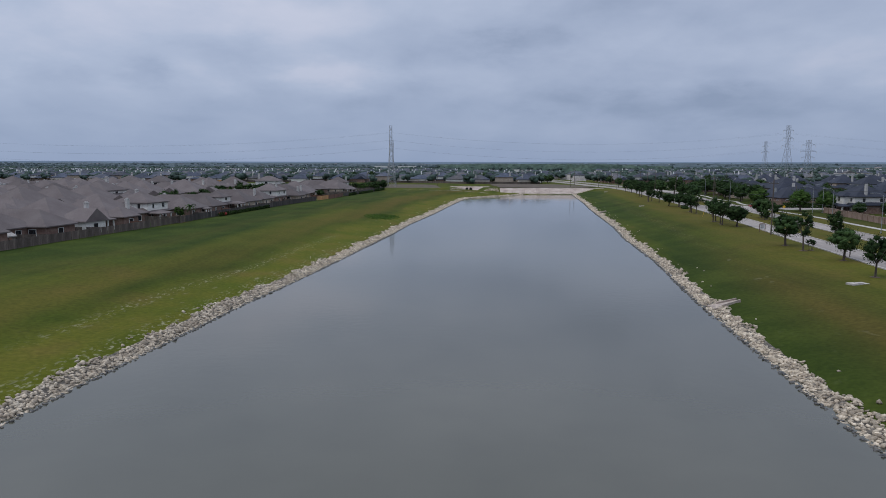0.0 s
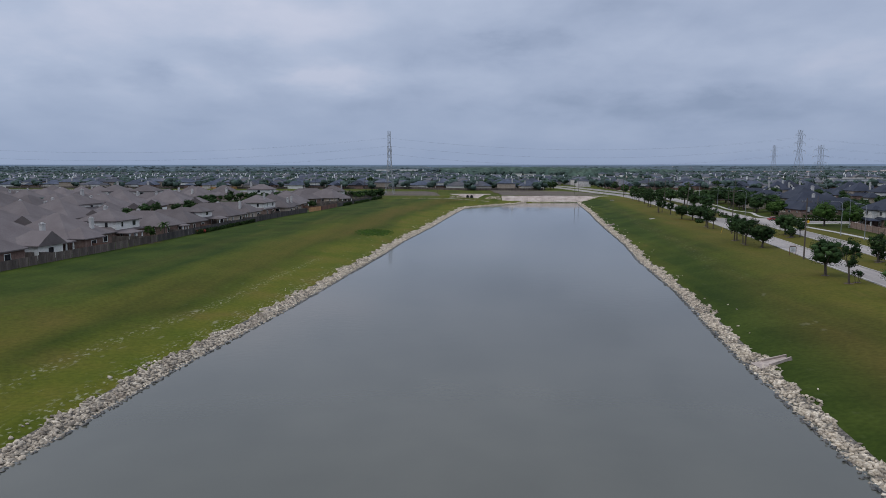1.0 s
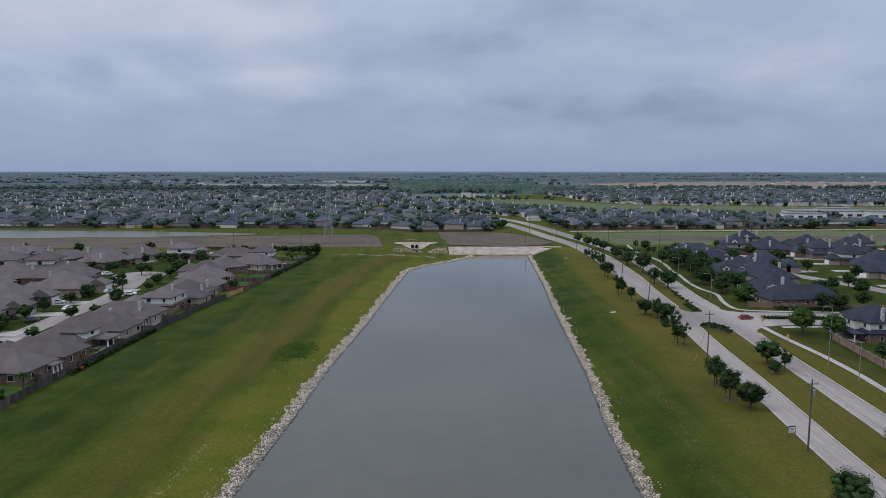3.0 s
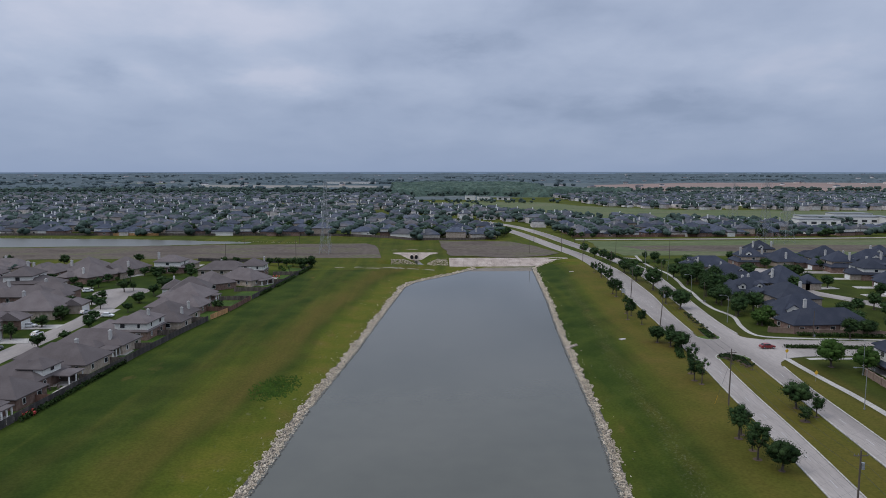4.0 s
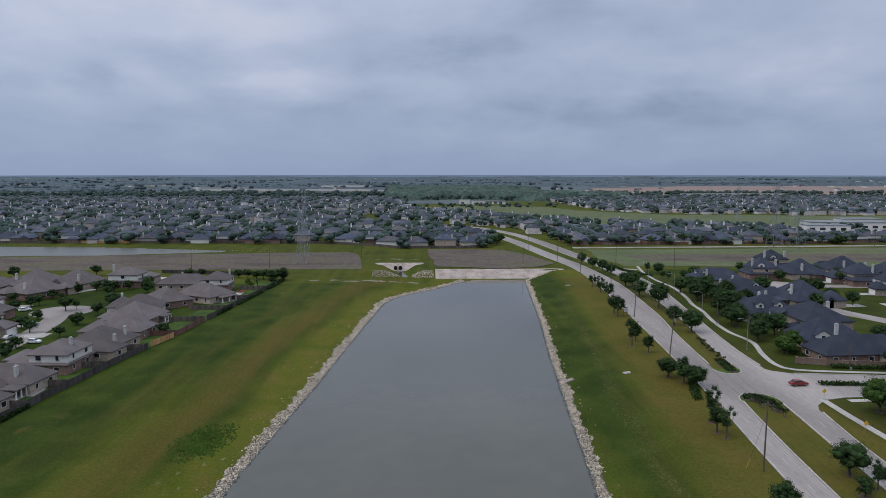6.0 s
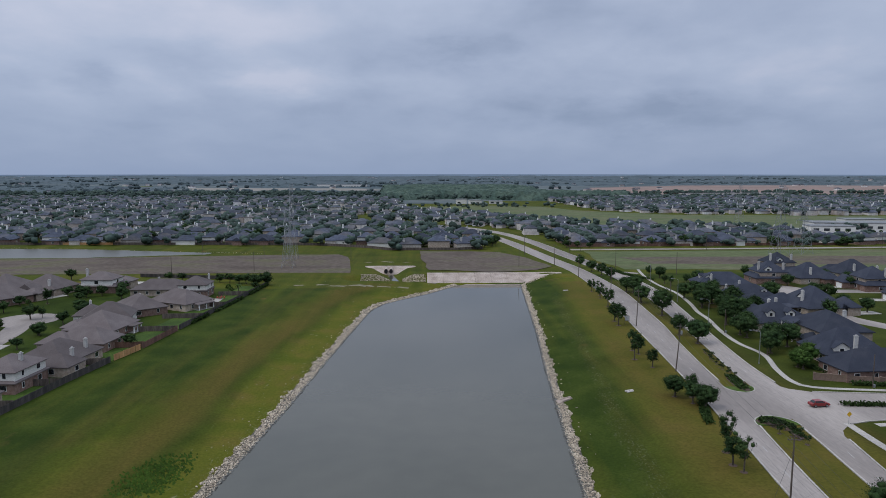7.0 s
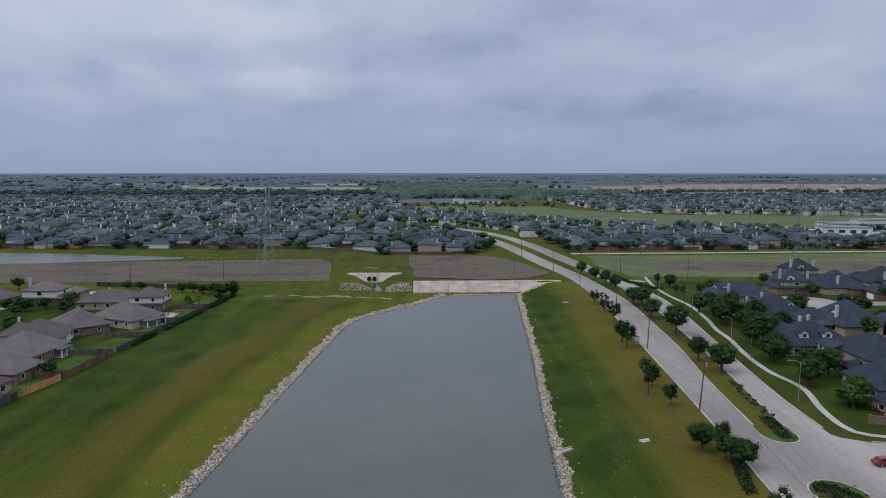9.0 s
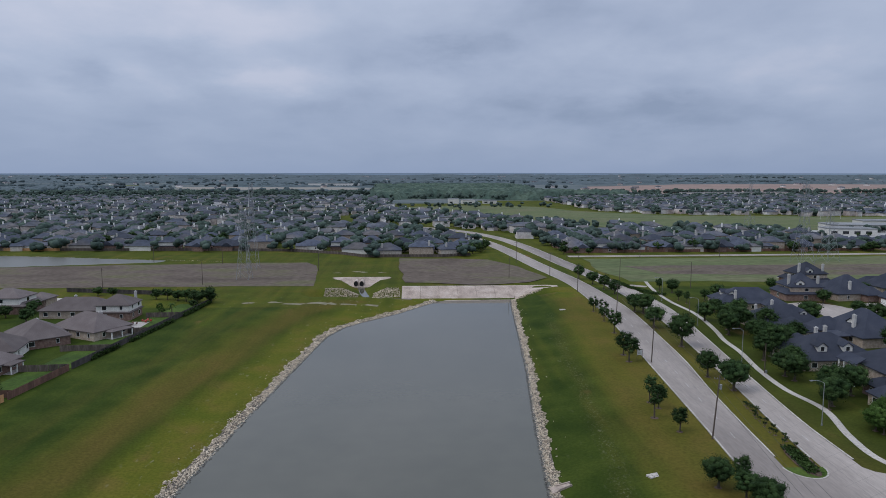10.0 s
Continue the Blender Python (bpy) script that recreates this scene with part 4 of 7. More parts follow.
    if dormer:
        x, y, z, w, d, mat_ = dormer
        q = Shape()
        q.box(x - w / 2, y - d, z, x + w / 2, y, z + 1.6)
        q.face([(x - w / 2 - 0.02, y + 0.02, z + 1.58), (x + w / 2 + 0.02, y + 0.02, z + 1.58), (x, y + 0.02, z + 1.6 + w * 0.3)])
        part("dormer", q, mat_, home)
        r = Shape()
        top = z + 1.6 + (w / 2 + 0.3) * 0.6
        for sg in (-1, 1):
            r.face([(x + sg * (w / 2 + 0.3), y + 0.3, z + 1.5), (x, y + 0.3, top), (x, y - d - 3, top), (x + sg * (w / 2 + 0.3), y - d - 3, z + 1.5)])
            r.face([(x + sg * (w / 2 + 0.3), y + 0.3, z + 1.4), (x, y + 0.3, top - 0.1), (x, y - d - 3, top - 0.1), (x + sg * (w / 2 + 0.3), y - d - 3, z + 1.4)])
        part("dormer_roof", r, roof_mat, home)
        add_window(home, x, y + 0.03, z + 0.3, 180, 1.2, 1.1)
    return home


RB, TB, SD, PB = brick_red, brick_tan, siding, brick_pale
WEST = "brown-roofed houses along the pond"
EAST = "dark-roofed houses by the avenue"
W1 = "single-storey brick house under a brown-grey hipped shingle roof"
def west_set(lod):
    return [
        house(W1, [(-7.5, -8, 7.5, 8, 2.9, RB, "", 0), (1, 5, 7, 11.5, 2.9, RB, "", 0), (-7.5, -12, -1, -7, 2.9, TB, "", 0)], roof_brown, WEST, [(-3, 6.2, 6.7, chimney_pale)], None, (-4.2, -12), (2, -8), 0.62, detail=lod),
        house("single-storey tan brick house with a white-posted covered patio", [(-7.5, -9, 7.5, 7, 2.9, TB, "", 0), (-7, 5, -0.5, 10, 2.9, RB, "", 0), (1, -13, 7.3, -8, 2.9, TB, "a", 0)], roof_brown, WEST, [(4.5, 5.4, 6.8, chimney_pale)], (0.3, 7, 6.5, 11.5, 2.7), (4.2, -13), (-3, -9), 0.6, detail=lod),
        house("two-storey house with pale upper siding over red brick, brown roof", [(-7, -5, 7, 8, 2.9, RB, "", 0), (-5.5, -2, 7, 7.9, 2.7, SD, "", 2.9), (-7, -12, 0, -4, 2.9, TB, "", 0)], roof_brown, WEST, [(6.2, 4, 9.6, chimney_pale)], None, (-3.6, -12), (3, -5), 0.5, detail=lod),
        house(W1 + " and paired ridges", [(-8, -7, 1, 10, 2.9, RB, "", 0), (-1, -10, 8, 6, 2.9, RB, "", 0), (-7.5, -12.5, -1.5, -6, 2.9, TB, "", 0)], roof_brown, WEST, [(6.4, 1, 6.6, chimney_pale)], None, (-4.5, -12.5), (3, -10), 0.62, detail=lod),
        house("single-storey brick house with pale gable and long brown roof", [(-8, -8, 8, 6, 2.9, TB, "", 0), (-3, 3, 4, 10.5, 2.9, SD, "b", 0), (2, -12.5, 8, -7, 2.9, RB, "a", 0)], roof_brown, WEST, [(-5, 4.6, 6.6, chimney_pale)], (-8, 6, -3.3, 9.5, 2.6), (5, -12.5), (-2, -8), 0.66, detail=lod),
    ]


def east_set(lod):
    return [
        house("large brick house under a steep dark slate-coloured hipped roof", [(-9, -8, 9, 8, 3.0, TB, "", 0), (-8.5, 5, -1, 12, 3.0, RB, "", 0), (1, -13, 9, -7, 3.0, RB, "a", 0)], roof_slate, EAST, [(3, 6.4, 8.0, chimney_pale)], None, (5, -13), (-3, -8), 0.8, detail=lod),
        house("two-storey brick house with pale gable and dark roof", [(-8, -7, 8, 7, 3.0, RB, "", 0), (-7, -6, 6, 6.5, 2.8, TB, "", 3.0), (-8.5, -12, -1, -5, 3.0, RB, "a", 0)], roof_slate, EAST, [(5.4, 3, 10.6, chimney_pale), (-5.4, 5.2, 10.2, chimney_pale)], None, (-4.8, -12), (3, -7), 0.75, (2, 6.0, 5.9, 3.2, 3, SD), detail=lod),
        house("long brick house with a gabled dormer in its dark roof", [(-10, -7, 8, 8, 3.0, TB, "", 0), (-10, -12, -2, -5, 3.0, TB, "", 0), (1, 4, 8, 13, 3.0, RB, "", 0)], roof_slate, EAST, [(-4, 6.2, 8.4, chimney_pale)], (-6, 8, 0.5, 12, 2.8), (-6, -12), (3, -7), 0.8, (-2, 5.5, 4.2, 3.4, 3, SD), detail=lod),
        house("two-storey pale-sided house under a dark hipped roof", [(-8.5, -6, 8.5, 7, 3.0, RB, "", 0), (-7.5, -5, 7.5, 6.6, 2.8, SD, "", 3.0), (1, -11, 8, -4, 3.0, TB, "a", 0), (-3.2, 5, 3.2, 8.4, 2.8, SD, "b", 3.0)], roof_slate, EAST, [(-6.8, 3, 10.0, chimney_pale)], (-7, 7.5, 7, 10.5, 2.6), (4.5, -11), (-3, -6), 0.62, detail=lod),
    ]


west_kinds, east_kinds = west_set(2), east_set(2)
west_lite, east_lite = west_set(1), east_set(1)
FAR = "distant houses beyond the pond"
far_kinds = [
    house("distant hipped-roof brick house with a pale gabled front", [(-8, -7, 8, 7, 3.6, PB, "", 0), (1, -10.5, 7.5, -5, 3.6, SD, "a", 0)], roof_mid, FAR, [(4, 5, 7.8, chimney_pale)], detail=0, pitch=0.55),
    house("distant two-storey tan brick house with a grey roof", [(-7.5, -6, 7.5, 6, 5.8, TB, "", 0), (-8, -10.5, 0, -4, 3.2, PB, "a", 0)], roof_mid, FAR, [(-5, 5, 9.8, chimney_pale)], detail=0, pitch=0.5),
    house("distant red brick house with crossed grey roofs", [(-8, -6, 8, 6, 3.4, RB, "", 0), (-6, -10, 1, 9, 3.4, RB, "ab", 0)], roof_mid, FAR, detail=0, pitch=0.62),
    house("distant two-storey house with pale siding and grey roof", [(-7, -6, 7, 6, 3.0, RB, "", 0), (-6.5, -5.9, 6.5, 5.9, 2.7, SD, "", 3.0), (-2, -9.5, 7, -4, 3.1, RB, "", 0)], roof_mid, FAR, [(4, 4, 9.2, chimney_pale)], detail=0, pitch=0.5),
    house("distant low pale house under a broad grey roof", [(-9, -6.5, 9, 6.5, 3.4, SD, "", 0), (-8, -9.5, -1, -4, 3.4, PB, "a", 0)], roof_mid, FAR, detail=0, pitch=0.5),
]
USED = set()


def settle_house(kind, x, y, turn, size=1.0):
    m = pose(x, y, G + 0.02, 0, 0, turn) @ Matrix.Diagonal((size, size, size, 1))
    if kind.name in USED:
        return copy_thing(kind, m)
    USED.add(kind.name)
    kind.matrix_basis = m
    return kind


# west row: backs to the pond (+x), so the street side looks to -x
rng = random.Random(11)
def lot_house(label, x, y, turn, blocks, roof_mat, group, chimneys=(), porch=None, pitch=0.6):
    """A house laid out in plan round (x, y): blocks as west, south, east, north edges, wall height, wall material and floor height."""
    flip = lambda a, b, c, d: (-d, a, -b, c)
    home = house(label, [(*flip(*b[:4]), b[4], b[5], "", b[6] if len(b) > 6 else 0) for b in blocks], roof_mat, group,
                 [(-cy, cx, top, chimney_pale) for cx, cy, top in chimneys], (*flip(*porch[:4]), porch[4]) if porch else None, None, None, pitch)
    home.matrix_basis = pose(x, y, G + 0.02, 0, 0, turn - 90)
    return home


W2 = "two-storey brick house with pale upper siding, brown roof"
WEST_LOTS = [
    (W2 + " at the corner", -84, 446, 0, [(-6, -6, 6, 5, 2.95, RB), (-5.9, -5.9, 5.9, 4.9, 2.6, SD, 2.95), (-28, -2, -4, 11, 3.0, TB)], [(4.2, 4.2, 9.0), (-18, 5, 7.4)], None, 0.55),
    ("single-storey tan brick house with a furnished patio behind", -82.2, 420.5, -28, [(-10, -7, 10, 7, 2.9, TB)], [(1.5, 2.2, 7.2)], (10, -3, 13, 5, 2.5), 0.6),
    ("single-storey brick house turned towards the street's end", -93.8, 409.4, 40, [(-7, -9, 7, 9, 2.9, RB)], [(0.5, 2.2, 7.2)], None, 0.6),
    ("single-storey house with pale sided walls and brown roof", -98, 393, 12, [(-8, -7, 8, 7, 2.9, SD), (-12, -1, -3, 10, 2.9, SD)], [(-8, 7, 7.0)], None, 0.62),
    ("single-storey red brick house with a white-posted porch", -92, 374, -6.2, [(-9, -7.5, 7.5, 9, 2.9, RB), (-12, -4, -6, 4, 2.9, TB)], [], (7.5, 1.5, 10, 6.5, 2.6), 0.6),
    (W1, -88, 356, -6.2, [(-9, -6, 8, 5.5, 2.9, RB), (-12, -7.5, -2, 1, 2.9, TB)], [], None, 0.62),
    ("single-storey tan brick house with two pale chimneys", -86.5, 336, -6.2, [(-9, -9, 6.5, 9.5, 2.9, TB), (0, -11, 9, -3, 2.9, TB)], [(4.6, 4.5, 6.9), (6.6, -5, 6.7)], None, 0.58),
    (W2, -91, 318, -4, [(-10, -7.2, 7, 6, 2.95, RB), (-3.5, -6.8, 6.9, 5.6, 2.6, SD, 2.95), (-13, -3, -6, 5, 2.9, TB)], [(4.6, -0.6, 8.9)], None, 0.5),
    ("single-storey tan brick house with a deep corner patio", -95, 300, -6.2, [(-10, -5, 10.5, 5.5, 2.9, TB), (-7, -9, 5, -4, 2.9, TB)], [(6.0, -3.2, 6.9)], (5.2, -9, 10, -5, 2.6), 0.62),
    ("single-storey brick house with one chimney on its brown roof", -94.5, 281.5, -6.2, [(-10, -7, 9.5, 5.5, 2.9, TB), (-13, -3, -6, 4, 2.9, RB)], [(0.8, 3.2, 7.2)], None, 0.62),
    ("brick house with a small sided upper room and patio roof", -97, 266, -6.2, [(-9, -6.2, 7, 6.8, 2.9, RB), (0.5, -3, 6.8, 4, 2.2, SD, 2.9)], [], (7, 0, 11.5, 6, 2.7), 0.5),
    (W1, -97, 252.5, -6.2, [(-9, -5, 9.5, 5.5, 2.9, RB), (-12, -5.5, -4, 3, 2.9, TB)], [], None, 0.62),
    ("single-storey red brick house with a small back porch", -99, 239, -6.2, [(-9, -5.5, 9.5, 6.5, 2.9, RB)], [(-3, 3, 7.2)], (9.5, 2.5, 11.3, 6, 2.5), 0.62),
    (W2 + " and patio", -102, 224, -6.2, [(-9, -7, 7, 6, 2.95, RB), (-4, -5.5, 6.9, 5, 2.6, SD, 2.95)], [(-2, 3.6, 9.0)], (7, -6, 11, 0, 2.6), 0.5)]
for label, x, y, turn, blocks, chims, porch, pitch in WEST_LOTS:
    lot_house(label, x, y, turn, blocks, roof_brown, WEST, chims, porch, pitch)
WEST_ROW = [(-104, 206, 0), (-105, 188, 4), (-106, 171, 3), (-108, 152, 1), (-109, 135, 0), (-110, 118, 2), (-111, 101, 1), (-112, 84, 3)]
for x, y, k in WEST_ROW:
    settle_house(west_kinds[k], x, y, -96.2 + rng.uniform(-2, 2), 1.08)
# houses across the street and the rows behind
for x, y, k, turn in [(-158, 430, 0, 150), (-152, 453, 4, 165), (-129, 461, 2, 180), (-172, 455, 1, 175), (-186, 444, 3, 180), (-174, 408, 2, 95), (-191, 408, 2, 95), (-155, 378, 3, 92), (-141, 350, 1, 90), (-148, 323, 4, 90), (-147, 305, 1, 90), (-145, 288, 3, 90),
                      (-139, 279, 2, 90), (-139, 262, 1, 90), (-139, 245, 0, 90), (-140, 228, 4, 90), (-140, 211, 3, 90), (-140, 194, 2, 90), (-141, 177, 1, 90), (-141, 160, 0, 90), (-142, 142, 3, 90), (-142, 124, 4, 90)]:
    settle_house(west_lite[k], x, y, turn + rng.uniform(-3, 3), 1.1)
for col, (x, face, y1) in enumerate([(-178, -90, 400), (-222, 90, 470), (-257, -90, 470), (-299, 90, 480), (-335, -90, 480), (-372, 90, 480)]):
    for j, y in enumerate(range(130 + (col % 2) * 8, y1, 18)):
        if col > 2 and y < 200:
            continue
        settle_house(west_lite[rng.choice((0, 1, 3, 4, 0, 2))], x + rng.uniform(-2, 2), y + rng.uniform(-1.5, 1.5), face + rng.uniform(-4, 4))
# east estate
def balcony(home, x, y0, y1, out=2.4):
    """A two-storey veranda on the west wall at x: posts, upper deck, rail and lean-to roof."""
    d = Shape()
    d.box(x - out, y0, 3.0, x - 0.01, y1, 3.25)
    part("balcony_deck", d, trim_white, home)
    r = Shape()
    r.box(x - out + 0.03, y0, 4.15, x - out + 0.1, y1, 4.25)
    n = int((y1 - y0) / 0.3)
    for i in range(n + 1):
        yy = y0 + 0.05 + (y1 - y0 - 0.1) * i / n
        r.box(x - out + 0.05, yy - 0.02, 3.25, x - out + 0.08, yy + 0.02, 4.15)
    part("railing", r, joint_dark, home, "dark balcony railing")
    for i in range(4):
        yy = y0 + 0.2 + (y1 - y0 - 0.4) * i / 3
        q = Shape()
        q.box(x - out, yy - 0.16, 0, x - out + 0.32, yy + 0.16, 5.8)
        part("column", q, trim_white, home, "tall pale veranda column")
    t = Shape()
    a, b = (x - out - 0.4, 5.75), (x, 7.3)
    t.face([(a[0], y0 - 0.4, a[1]), (b[0], y0 - 0.4, b[1]), (b[0], y1 + 0.4, b[1]), (a[0], y1 + 0.4, a[1])])
    t.face([(a[0], y1 + 0.4, a[1] - 0.2), (b[0], y1 + 0.4, b[1] - 0.2), (b[0], y0 - 0.4, b[1] - 0.2), (a[0], y0 - 0.4, a[1] - 0.2)])
    for ya in (y0 - 0.4, y1 + 0.4):
        t.face([(a[0], ya, a[1]), (b[0], ya, b[1]), (b[0], ya, b[1] - 0.2), (a[0], ya, a[1] - 0.2)])
    t.face([(a[0], y0 - 0.4, a[1]), (a[0], y1 + 0.4, a[1]), (a[0], y1 + 0.4, a[1] - 0.2), (a[0], y0 - 0.4, a[1] - 0.2)])
    part("veranda_roof", t, roof_slate, home)


lot_0 = lot_house("broad brick house with steep dark hipped roof and chimney", 153, 455, -4, [(-12, -7, 12, 8, 3.1, TB), (-13, -7.5, -5, 1, 3.1, RB), (3, -11, 11, -4, 3.1, TB)], roof_slate, EAST, [(-6.5, -5.6, 7.9)], None, 0.62)
lot_1 = lot_house("brick house under several steep dark slate-coloured ridges", 148.5, 419, -4, [(-11, -7, 11, 9, 3.0, TB), (-13, -13, -3, -3, 3.0, RB), (-7, -17, 3, -5, 3.0, TB)], roof_slate, EAST, [(-1, 7.2, 8.6), (-5.6, 9.3, 6.6)], None, 0.62)
lot_2 = lot_house("wide brick house with paired chimneys and a dark hipped roof", 138, 379, 0, [(-10, -9, 11, 9, 3.0, TB), (-7.5, 4, 3, 14, 3.0, RB)], roof_slate, EAST, [(4.2, 6.2, 8.9), (1.8, 6.6, 8.4)], None, 0.58)
def gable_dormer(home, px, py, z, turn, w, mat, depth=3.4):
    """A small gabled dormer whose face looks along -y before it is turned."""
    m = pose(px, py, z, 0, 0, turn)
    wall, roof = Shape(), Shape()
    h, top = 1.5, 1.5 + w * 0.36
    wall.face([(-w / 2, 0, -0.6), (w / 2, 0, -0.6), (w / 2, 0, h), (0, 0, top), (-w / 2, 0, h)])
    for sg in (-1, 1):
        wall.face([(sg * w / 2, 0, -0.6), (sg * w / 2, depth, -0.6), (sg * w / 2, depth, h), (sg * w / 2, 0, h)])
        e = (sg * (w / 2 + 0.3), h - 0.2)
        for lift in (0.0, 0.14):
            roof.face([(e[0], -0.35, e[1] + lift), (0, -0.35, top + 0.06 + lift), (0, depth + 1.5, top + 0.06 + lift), (e[0], depth, e[1] + lift)])
        roof.face([(e[0], -0.35, e[1]), (0, -0.35, top + 0.06), (0, -0.35, top + 0.2), (e[0], -0.35, e[1] + 0.14)])
    part("dormer", wall, mat, home, "pale gabled dormer").matrix_local = m
    part("dormer_roof", roof, roof_slate, home).matrix_local = m
    win = add_window(home, 0, 0, 0, 0, 1.0, 1.1)
    win.matrix_local = m @ pose(0, -0.02, 0.25)


for home, px, py, z, turn, w in [(lot_0, 3.2, -7.0, 4.6, 90, 2.6), (lot_0, -2.0, -9.5, 4.6, 0, 2.4), (lot_1, 8.0, -8.0, 4.8, 90, 2.8), (lot_1, 3.2, 5.0, 4.8, 90, 2.2),
                                 (lot_2, 6.6, 3.0, 4.6, 90, 2.6), (lot_2, 6.6, -4.0, 4.6, 90, 2.6)]:
    gable_dormer(home, px, py, z, turn, w, SD)
veranda_home = house("two-storey brick house with a white-columned veranda and dark roof", [(-8, -9.5, 8, 10, 5.8, TB, "", 0), (-11, -9, -3, -2, 3.0, RB, "", 0), (0, -11, 7, -7, 3.0, RB, "", 0)], roof_slate, EAST, [(3, -3, 11.2, chimney_pale)], None, None, None, 0.56)
balcony(veranda_home, -8.0, 2.2, 9.2)
veranda_home.matrix_basis = pose(143, 354, G + 0.02)
palladian = house("brick house with a pale gabled dormer in its dark roof", [(-9, -7, 9, 7.4, 3.0, TB, "", 0), (-8, 4, -1, 9, 3.0, RB, "", 0)], roof_slate, EAST, [(1.2, 7.9, 8.6, chimney_pale)], None, None, None, 0.8, (4.4, 6.9, 3.2, 4.6, 4, SD))
palladian.matrix_basis = pose(137, 337, G + 0.02, 0, 0, 180)
lot_house("long low brick house with a broad dark hipped roof", 137.5, 320, 4, [(-14, -5.5, 13, 6, 3.0, RB), (2, -8.5, 12, -3, 3.0, TB)], roof_slate, EAST, [], None, 0.7)
EAST_HOMES = [(184, 474, 1, 178), (205, 475, 0, 186), (222, 452, 1, -95), (222, 428, 3, -95), (222, 403, 0, -95), (166, 404, 2, 95), (133.5, 271, 3, 85), (206, 508, 1, 190), (234, 486, 0, 180), (246, 466, 2, 175),
              (214, 375, 2, -90), (214, 352, 1, -90), (262, 440, 3, -30), (262, 480, 1, 170), (215, 328, 0, -90), (245, 395, 2, 90), (247, 370, 0, 90), (246, 345, 3, 90), (275, 410, 1, 10), (290, 470, 0, 180),
              (143, 250, 3, 85), (139, 228, 0, 80), (135, 206, 2, 80), (131, 184, 1, 80), (127, 162, 0, 80), (122, 140, 3, 80), (179, 252, 0, -95), (177, 230, 1, -95), (174, 208, 2, -95), (170, 186, 3, -95), (215, 250, 2, 85),
              (212, 228, 1, 85), (209, 206, 0, 85), (206, 184, 2, 85), (250, 250, 3, -95), (247, 226, 0, -95), (245, 204, 1, -95), (282, 335, 2, -90), (282, 312, 0, -90), (285, 360, 1, -90), (290, 255, 1, 85), (288, 230, 2, 85),
              (318, 440, 2, 90), (318, 415, 0, 90), (320, 390, 3, 90), (322, 365, 1, 90), (324, 340, 0, 90), (326, 470, 1, 180), (355, 470, 2, 180), (358, 430, 0, -90), (360, 405, 1, -90), (362, 380, 3, -90)]
for x, y, k, turn in EAST_HOMES:
    settle_house((east_kinds if x < 165 and y > 220 else east_lite)[k], x, y, turn + rng.uniform(-3, 3), 1.08 if x < 170 and y > 300 else 1.0)

# distant estates: the nearer rows are houses of their own
FAR_SPOTS, STUFF_SPOTS = [], []
FIELD = [(-10, 1130), (33, 1062), (92, 955), (148, 887), (190, 830), (255, 792), (420, 765), (900, 790), (900, 970), (500, 975), (326, 1000), (235, 1110), (210, 1205), (100, 1250), (-10, 1195)]

AVENUE = mix_line(nl, fr, 0.5)[100::5]


def built_on(x, y):
    """True where no house may stand: on the avenue, the school grounds or the open field."""
    if y < 900 and x > -60 and poly_distance(AVENUE, np.array([x]), np.array([y]), False)[0] < 27:
        return True
    return (x > 325 and 672 < y < 850) or y > 760 and x > -20 and poly_distance(FIELD, np.array([x]), np.array([y]))[0] < 6


def road_x(y):
    return float(np.interp(y, [p[1] for p in nl], [p[0] for p in nl])) if y < 900 else 66.0


for row, y in enumerate(range(660, 1500, 24)):
    off = rng.uniform(0, 16)
    for i in range(78):
        x = (min(70, road_x(y) - 20) if y < 730 else 190) - off * 0.4 - i * 19.5
        if rng.random() < 0.10 or (row % 5 == 4 and rng.random() < 0.5) or built_on(x, y) or (y > 1180 and x > -25) or (y > 850 and rng.random() < 0.22):
            continue
        p = (x + rng.uniform(-3, 3), y + rng.uniform(-4, 4) + (-(x + 60) * 0.06 if x < -60 else 0), rng.choice((0, 180)) + rng.uniform(-12, 12))
        (FAR_SPOTS if y < 800 and x > -560 else STUFF_SPOTS).append(p)
for row, y in enumerate(range(645, 850, 23)):
    for i in range(22):
        x = 128 + i * 19.5 + rng.uniform(-3, 3)
        if rng.random() < 0.10 or x > 420 - row * 12 or built_on(x, y) or (y > 726 and x < 195):
            continue
        FAR_SPOTS.append((x, y + rng.uniform(-4, 4) + 0.02 * (x - 130), rng.choice((0, 180)) + rng.uniform(-12, 12)))
for row, y in enumerate(range(985, 1480, 26)):
    for i in range(70):
        x = 250 + (1480 - y) * 0.05 + i * 20 + rng.uniform(-4, 4)
        if rng.random() < 0.15 or built_on(x, y):
            continue
        STUFF_SPOTS.append((x, y + rng.uniform(-5, 5), rng.choice((0, 90, 180)) + rng.uniform(-15, 15)))
for i in range(230):
    STUFF_SPOTS.append((rng.uniform(-2600, 2800), rng.uniform(1600, 4300), rng.uniform(0, 180)))
FAR_SPOTS += [(-14, 640, 170), (6, 630, 185), (27, 628, 178), (46, 634, 190), (14, 652, 5), (34, 652, 0), (128, 652, 185), (149, 650, 175)]
FAR_SPOTS.sort(key=lambda p: p[1])
STUFF_SPOTS += FAR_SPOTS[126:]
FAR_SPOTS = FAR_SPOTS[:126]
for x, y, turn in FAR_SPOTS:
    settle_house(rng.choice(far_kinds), x, y, turn)


